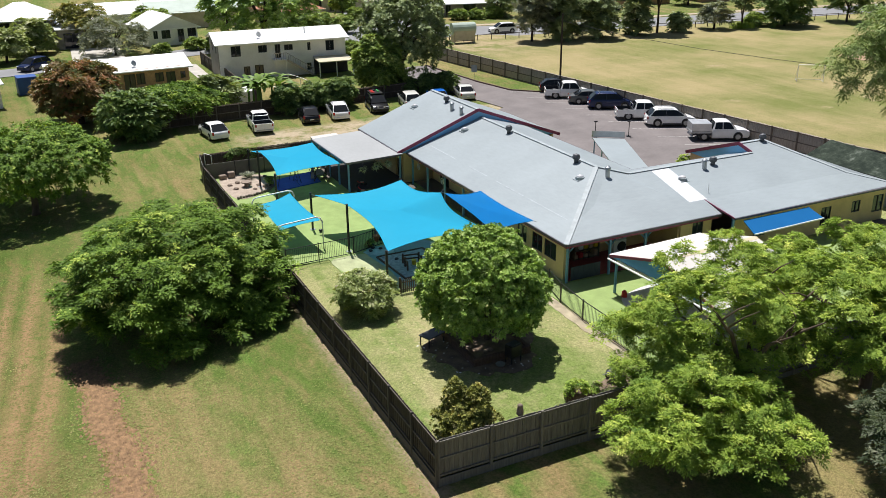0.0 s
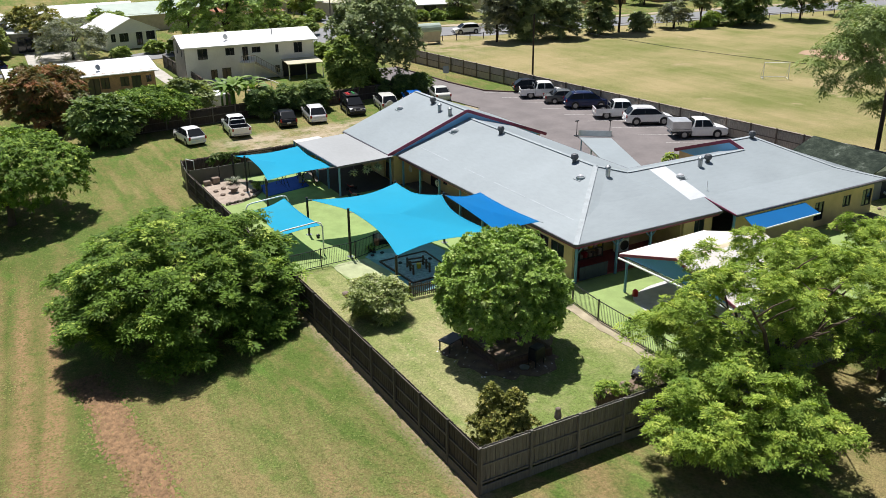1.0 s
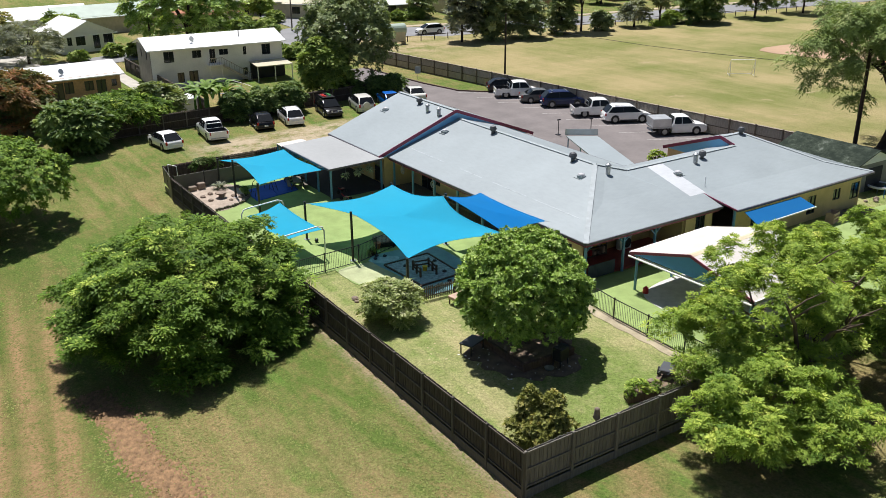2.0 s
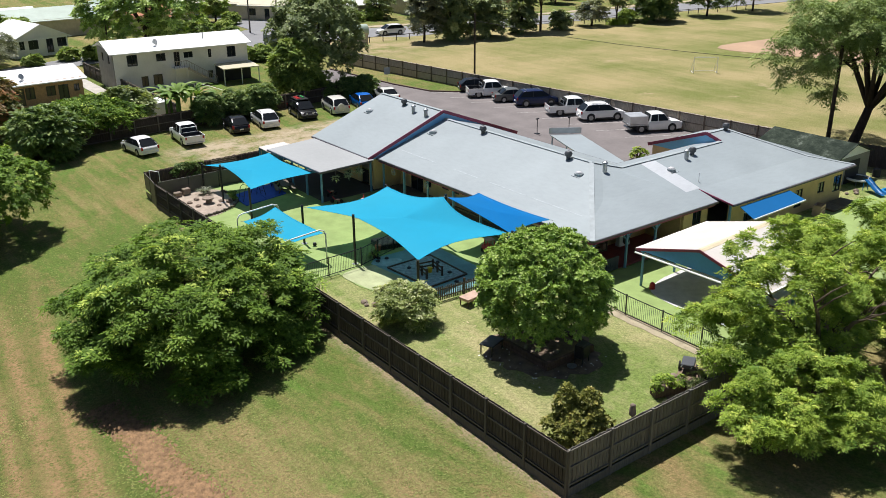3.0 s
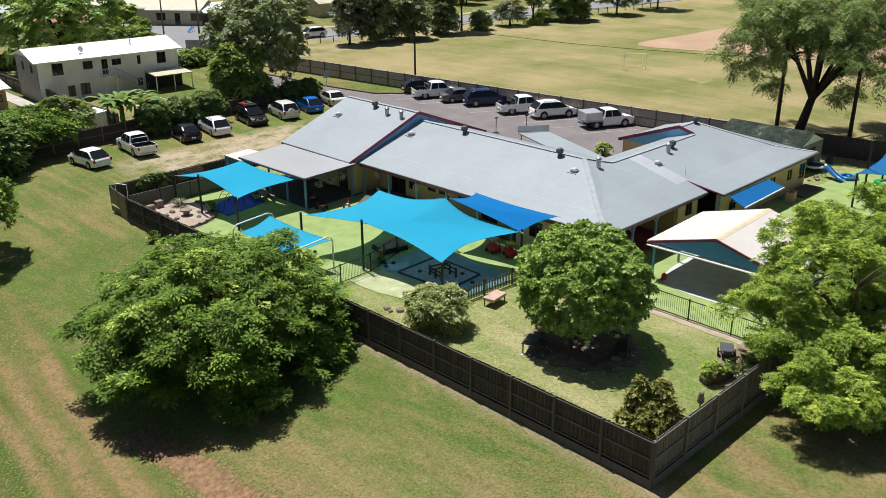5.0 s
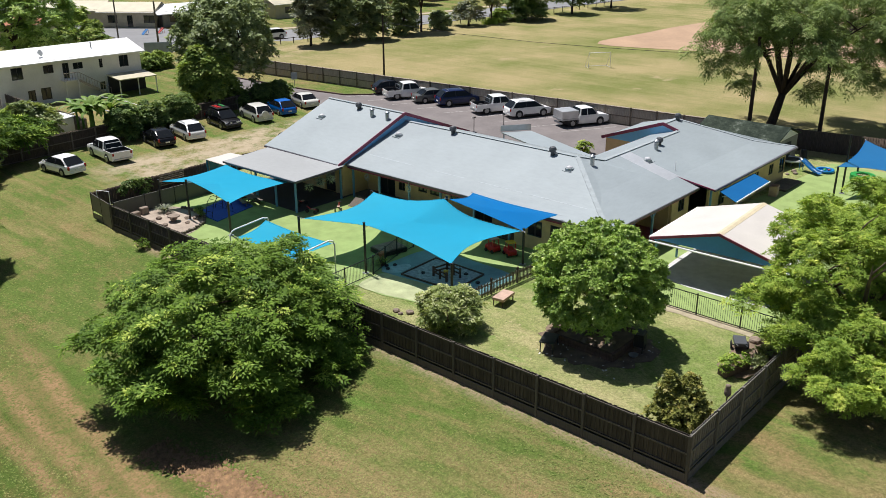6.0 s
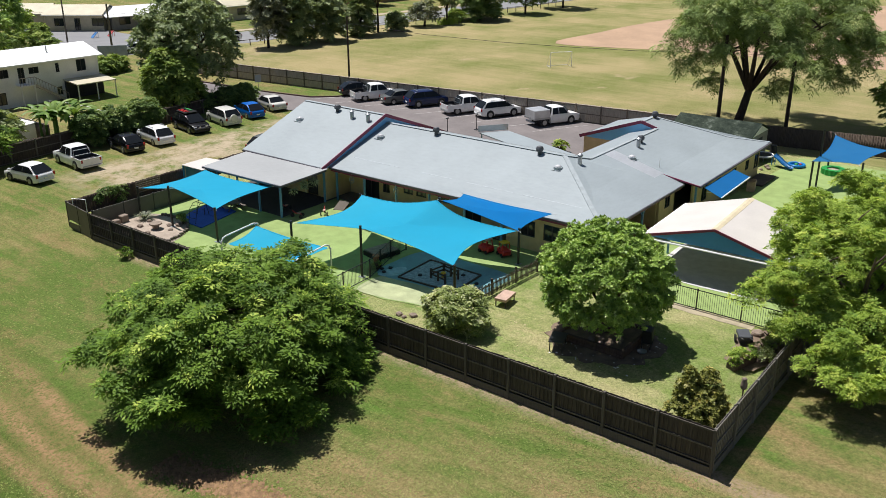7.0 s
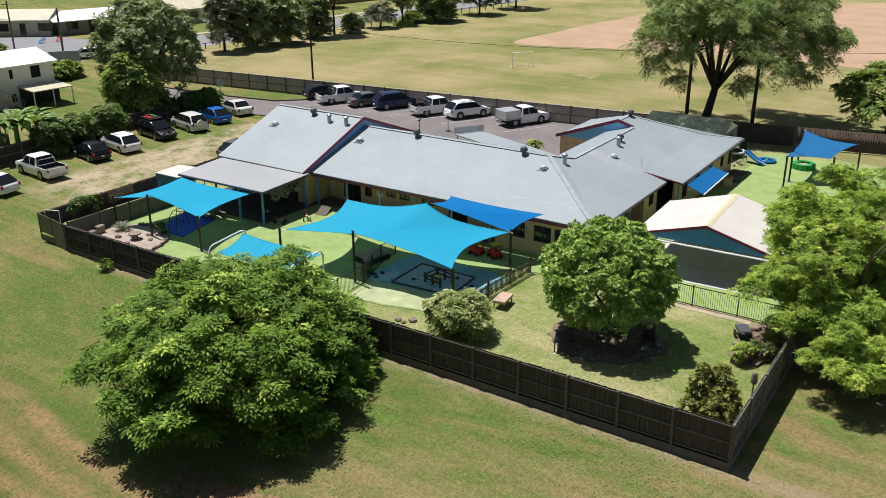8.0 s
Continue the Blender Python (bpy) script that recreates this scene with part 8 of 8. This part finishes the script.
thing_part("toy_bucket", "red plastic bucket at the pavilion post", "bucket", tubed([(0, 0, 0), (0, 0, 0.3), (0, 0, 0.4)], [0.17, 0.15, 0.05], 12), "red", (16.0, 9.55, YARD + 0.035))
# side yard
slide = thing("play_slide", "glossy blue plastic half-pipe slide by the fence", "slide", (41.80, 10.11, YARD + 0.03), 0)
bed = bmesh.new()
ring, run = [], Vector((0.65, 1.58, 0))
across = run.normalized().cross(UP)
for k, (t, z) in enumerate(((-0.15, 0.12), (0.15, 0.14), (0.45, 0.34), (0.75, 0.6), (1.0, 0.78))):
    ring.append([bed.verts.new(run * t + across * (math.cos(w) * 0.3) + UP * (z + 0.2 - math.sin(w) * 0.2)) for w in np.linspace(0, math.pi, 9)])
for p, q in zip(ring, ring[1:]):
    for n in range(8):
        bed.faces.new((p[n], p[n + 1], q[n + 1], q[n]))
bmesh.ops.solidify(bed, geom=bed.faces[:], thickness=0.04)
bmesh.ops.recalc_face_normals(bed, faces=bed.faces)
part("chute", bed, "blue_plastic", slide, smooth=0.8)
part("leg", tubed([run * 0.95 + across * 0.2, run * 0.95 + across * 0.2 + UP * 0.7], 0.03, 6), "blue_plastic", slide)
part("leg", tubed([run * 0.95 - across * 0.2, run * 0.95 - across * 0.2 + UP * 0.7], 0.03, 6), "blue_plastic", slide)
pool = thing("paddling_pool", "round bright blue plastic paddling pool with toys", "pool", (43.12, 9.96, YARD + 0.03))
part("rim", tubed([(math.cos(n * math.pi / 10) * 0.62, math.sin(n * math.pi / 10) * 0.62, 0.14) for n in range(21)], 0.12, 7, caps=False), "blue_plastic", pool, smooth=True)
part("floor", tubed([(0, 0, 0), (0, 0, 0.05)], 0.58, 16), "blue_plastic", pool)
part("toy", boxed(-0.2, -0.1, 0.06, 0.15, 0.15, 0.26, bevel=0.05), "green_plastic", pool)
part("toy", boxed(0.1, -0.35, 0.06, 0.3, -0.15, 0.24, bevel=0.05), "red", pool)
tyre = thing("tractor_tyre", "green painted tractor tyre lying on earth", "tyre", (42.8, 7.0, YARD + 0.04))
bm = bmesh.new()
k = 30
for i in range(k):
    a = 2 * math.pi * i / k
    r = 0.85 + (0.07 if i % 2 else 0)
    a2 = 2 * math.pi * (i + 1) / k
    r2 = 0.85 + (0.07 if (i + 1) % 2 else 0)
    q = [bm.verts.new((math.cos(t) * rr_, math.sin(t) * rr_, z)) for t, rr_, z in ((a, r, 0), (a2, r2, 0), (a2, r2, 0.42), (a, r, 0.42), (a, 0.5, 0.42), (a2, 0.5, 0.42), (a2, 0.5, 0), (a, 0.5, 0))]
    bm.faces.new((q[0], q[1], q[2], q[3]))
    bm.faces.new((q[3], q[2], q[5], q[4]))
    bm.faces.new((q[4], q[5], q[6], q[7]))
bmesh.ops.remove_doubles(bm, verts=bm.verts, dist=1e-4)
part("tread", bm, "green_plastic", tyre)
part("fill", tubed([(0, 0, 0), (0, 0, 0.3)], 0.5, 16), "sand", tyre)
tramp = thing("trampoline", "small round trampoline with a pale rim", "trampoline", (43.6, 12.9, YARD))
part("mat", tubed([(0, 0, 0.42), (0, 0, 0.44)], 0.75, 20), "black", tramp)
ring = [(math.cos(i * math.pi / 12) * 0.85, math.sin(i * math.pi / 12) * 0.85, 0.43) for i in range(25)]
part("rim", tubed(ring, 0.09, 6, caps=False), "white", tramp)
for i in range(4):
    a = i * math.pi / 2 + 0.4
    part("leg", tubed([(math.cos(a) * 0.82, math.sin(a) * 0.82, 0), (math.cos(a) * 0.85, math.sin(a) * 0.85, 0.4)], 0.03, 6), "galv", tramp)
thing_part("water_barrel", "dark plastic barrel against the shed", "barrel", tubed([(0, 0, 0), (0, 0, 0.3), (0, 0, 0.85)], [0.27, 0.31, 0.27], 14), "dark", (46.4, 12.9, YARD - 0.2))
deck = thing("timber_deck", "low grey timber deck under the eave", "deck", (37.4, 11.0, YARD + 0.03))
for i in range(9):
    part("plank", boxed(-1.5 + i * 0.34, -0.75, 0.12, -1.18 + i * 0.34, 0.55, 0.16), "timber_old", deck)
part("bearer", boxed(-1.5, -0.7, 0, 1.5, 0.5, 0.115), "timber", deck)
crate = thing("play_crate", "tan timber play crate beside the awning", "crate", (34.6, 10.7, YARD + 0.03), 12)
for z in (0.05, 0.3, 0.55):
    part("slat", boxed(-0.45, -0.3, z, 0.45, -0.27, z + 0.18), "pink_top", crate)
    part("slat", boxed(-0.45, 0.27, z, 0.45, 0.3, z + 0.18), "pink_top", crate)
part("base", boxed(-0.45, -0.265, 0, 0.45, 0.265, 0.05), "pink_top", crate)
for x in (-0.42, 0.42):
    part("end", boxed(x - 0.02, -0.265, 0.05, x + 0.02, 0.265, 0.75), "pink_top", crate)
bench = thing("garden_bench", "dark timber bench at the back fence", "bench", (47.4, 8.0, YARD), 96)
part("seat", boxed(-0.9, -0.2, 0.42, 0.9, 0.2, 0.47), "timber", bench)
part("back", boxed(-0.9, 0.18, 0.55, 0.9, 0.22, 0.9), "timber", bench)
for x in (-0.75, 0.75):
    part("leg", boxed(x - 0.04, -0.18, 0, x + 0.04, 0.22, 0.55), "timber", bench)
thing_part("toy_scoop", "yellow plastic toy on the turf", "toy", boxed(-0.3, -0.2, 0, 0.3, 0.2, 0.28, bevel=0.08), "yellow", (16.1, 4.3, YARD + 0.055), 30)
thing_part("clay_pot", "large orange clay pot under the trees", "pot", tubed([(0, 0, 0), (0, 0, 0.3), (0, 0, 0.6)], [0.25, 0.42, 0.36], 12), "roof_tile", (15.4, 1.5, YARD + 0.03))
# service corridor
lean = thing("corridor_roof", "small white skillion roof over the corridor", "roof", (7.6, 43.2, 0))
part("roof_sheet", slabbed([(1.9, 0, 2.25), (4.6, 0, 2.3), (4.6, 3.0, 2.1), (2.3, 3.0, 2.05)], 0.05), "roof_white", lean)
part("side_panel", boxed(2.3, 2.9, 0.2, 4.4, 2.95, 2.0), "blue_panel", lean, "blue sheet side panel")
for x, y in ((2.1, 0.1), (4.4, 0.1), (2.45, 2.85), (4.4, 2.8)):
    part("post", tubed([(x, y, 0), (x, y, 2.05)], 0.04, 6), "galv", lean)
creeper = thing("creeper", "dark green netting and creeper hung on the fence", "plant")
leaves("vine", creeper, [(3.4, 46.45, 1.3, 0.9, 0.18, 0.55), (4.4, 46.5, 1.2, 0.7, 0.18, 0.6)], 420, 6, (0.14, 0.08), 0.25, "leaf_hedge", 250, 0.4, 0.6)
lattice = thing("timber_screen", "open slatted timber screen in the fence", "screen", (6.9, 46.55, 0), 2)
for i in range(6):
    part("slat", boxed(-1.1, -0.16, 0.75 + i * 0.15, 1.1, -0.13, 0.83 + i * 0.15), "timber_rail", lattice)
pipe = thing("white_pipe", "white bent pipe at the corridor corner", "pipe", (0.7, 45.6, 0))
part("pipe", tubed([(0, 0.6, 0.4), (0, 0.6, 1.75), (0.35, -0.5, 1.8), (0.35, -0.5, 0.4)], 0.03, 6), "white", pipe)
# washing frame behind the white house
frame_ = thing("washing_frame", "white pipe frame on the back lawn", "frame", (13.4, 73.0, 0))
part("pipe", tubed([(-2.2, 0, 0), (-2.2, 0, 1.1), (0.2, 0.3, 1.3), (2.6, -0.4, 1.0), (4.2, -1.6, 0.2)], 0.06, 6), "white", frame_)
lawn_shed = thing("garden_shed", "small white-roofed shed by the driveway", "shed", (9.9, 70.5, 0), 4)
part("wall", boxed(-0.9, -1.2, 0, 0.9, 1.2, 1.7), "offwhite", lawn_shed)
part("roof", slabbed([(-1.0, -1.3, 1.72), (1.0, -1.3, 1.85), (1.0, 1.3, 1.85), (-1.0, 1.3, 1.72)], 0.05), "roof_bright", lawn_shed)
# fallen leaves and clods
rng_ = np.random.default_rng(3)


def litter(name, label, n, area, z, size, material, parent=None):
    x0, y0, x1, y1 = area
    c = np.stack([rng_.uniform(x0, x1, n), rng_.uniform(y0, y1, n), np.full(n, z)], 1)
    a = rng_.uniform(0, 6.28, n)
    s = size * rng_.uniform(0.6, 1.4, n)
    d = np.stack([np.cos(a), np.sin(a), np.zeros(n)], 1) * s[:, None]
    e = np.stack([-np.sin(a), np.cos(a), np.zeros(n)], 1) * s[:, None] * 0.5
    lift = np.array([0, 0, 1.0]) * (s * 0.35)[:, None]
    v = np.stack([c - d, c - e + lift, c + d, c + e], 1).reshape(-1, 3)
    return tagged(mesh_from(name, v, np.arange(n * 4).reshape(-1, 4), material), label, "leaves", kind="stuff")


M["dry_leaf"] = plain("dry_pale_leaf", (0.55, 0.46, 0.26), 0.8)
litter("leaf_litter", "scattered pale fallen leaves on the lawn", 110, (1.5, 5, 11, 13), YARD + 0.03, 0.06, "dry_leaf")
litter("leaf_litter", "scattered pale fallen leaves round the planter", 70, (3.4, 5.4, 8.6, 9.8), YARD + 0.05, 0.06, "white")
cl = 5200
cy_ = rng_.uniform(2.0, 19.5, cl)
cx_ = -10.3 - 0.067 * cy_ + 0.2 * np.sin(cy_ * 0.9) + rng_.normal(0, 0.42, cl)
cs = rng_.uniform(0.025, 0.095, cl)
tetra = np.array([(1, 1, -0.6), (-1, 1, -0.6), (-1, -1, -0.6), (1, -1, -0.6), (0, 0, 0.9)], float)
cz_ = np.array([ground_height(x, y) for x, y in zip(cx_, cy_)]) + 0.02
cv = (np.stack([cx_, cy_, cz_], 1)[:, None] + tetra[None] * cs[:, None, None] * rng_.uniform(0.6, 1.3, (cl, 5, 1))).reshape(-1, 3)
cf = (np.arange(cl)[:, None, None] * 5 + np.array([(0, 1, 4), (1, 2, 4), (2, 3, 4), (3, 0, 4)])[None]).reshape(-1, 3)
M["clod"] = plain("red_earth_clod", (0.27, 0.165, 0.085), 0.95, var=0.4, scale=4)
tagged(mesh_from("earth_clods", cv, cf, "clod"), "small clods of red earth along the rut", "earth", kind="stuff")
# short tufts that roughen the mown slope
M["tuft"] = leaf_material("mown_tuft_blade", (0.2, 0.275, 0.072), (0.32, 0.35, 0.125), (0.44, 0.365, 0.19), 0.8, 0.3)
tn = 48000
tx, ty = rng_.uniform(-34, -0.3, tn), rng_.normal(14, 17, tn)
keep_t = (rng_.random(tn) < np.clip((tx + 34) / 14, 0, 1)) & (np.abs(ty - 14) < 40)     # thinning out away from the fence
tx, ty = tx[keep_t], ty[keep_t]
tn = len(tx)
tw = np.array([noise.noise(Vector((x * 0.35, y * 0.22, 3.0))) + 0.5 * noise.noise(Vector((x * 1.3, y * 1.1, 8.0))) for x, y in zip(tx, ty)])
tz = np.array([ground_height(x, y) for x, y in zip(tx, ty)])
ta = rng_.uniform(0, 6.28, (tn, 3))
th, tl = rng_.uniform(0.012, 0.03, (tn, 1)), rng_.uniform(0.05, 0.11, (tn, 3))
foot = np.stack([tx, ty, tz], 1)[:, None] + np.zeros((tn, 3, 3))
out = np.stack([np.cos(ta), np.sin(ta), np.zeros((tn, 3))], 2)
across = np.stack([-np.sin(ta), np.cos(ta), np.zeros((tn, 3))], 2)
rise = np.array([0, 0, 1.0]) * th[:, :, None]
tv = np.stack([foot - across * 0.02, foot + across * 0.02, foot + out * tl[:, :, None] + rise], 2).reshape(-1, 3)
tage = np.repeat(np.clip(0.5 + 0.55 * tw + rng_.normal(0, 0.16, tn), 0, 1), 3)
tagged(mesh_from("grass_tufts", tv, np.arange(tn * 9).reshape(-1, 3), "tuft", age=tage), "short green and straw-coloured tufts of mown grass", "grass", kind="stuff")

bush("garden_bush", "small bright green bush beside the entry", (36.2, 28.2, 0.285), 0.75, 0.75, 0.55, 700, "leaf_lime", 260, (0.16, 0.07), 6, 0.2)
bush("garden_bush", "leafy weed growing at the fence foot", (-0.55, 38.4, -0.32), 0.4, 0.4, 0.4, 200, "leaf_feather", 261, (0.12, 0.05), 6, 0.2)
tuft_g = thing("grass_clump", "tall clump of yellow-green grass on the field edge", "grass", (101.2, 89.8, 0))
rng = random.Random(17)
sv, sf = [], []
for i in range(420):
    a, ln = rng.uniform(0, 6.28), rng.uniform(0.8, 1.5)
    bx, by = rng.gauss(0, 1.0), rng.gauss(0, 0.6)
    k = len(sv)
    for t in (0, 0.5, 1.0):
        r, z, w = ln * t * t * 0.5, ln * (t - 0.25 * t * t), 0.05 * (1 - t) + 0.01
        sv += [(bx + math.cos(a) * r - math.sin(a) * w, by + math.sin(a) * r + math.cos(a) * w, z), (bx + math.cos(a) * r + math.sin(a) * w, by + math.sin(a) * r - math.cos(a) * w, z)]
    sf += [(k, k + 1, k + 3, k + 2), (k + 2, k + 3, k + 5, k + 4)]
mesh_from("blade", np.array(sv), np.array(sf), "leaf_lime", tuft_g, age=0.5)

# play things in a front yard across the street
for x, y, mat, lb in ((54.9, 124.9, "red", "red plastic garden slide across the street"), (52.2, 125.4, "blue_plastic", "blue plastic garden slide across the street")):
    gs = thing("garden_slide", lb, "slide", (x, y, 0.05), 20, "garden slides")
    gs.matrix_basis = gs.matrix_basis @ Matrix.Scale(0.7, 4)
    part("chute", plate([(-1.1, -0.3, 0.1), (-1.1, 0.3, 0.1), (0.7, 0.3, 1.1), (0.7, -0.3, 1.1)], (0, 0, 0.08)), mat, gs)
    for side in (-0.3, 0.3):
        part("rail", beamed((-1.1, side, 0.22), (0.7, side, 1.24), 0.05, 0.16), mat, gs)
        part("leg", tubed([(0.7, side, 0), (0.7, side, 1.15)], 0.04, 6), mat, gs)
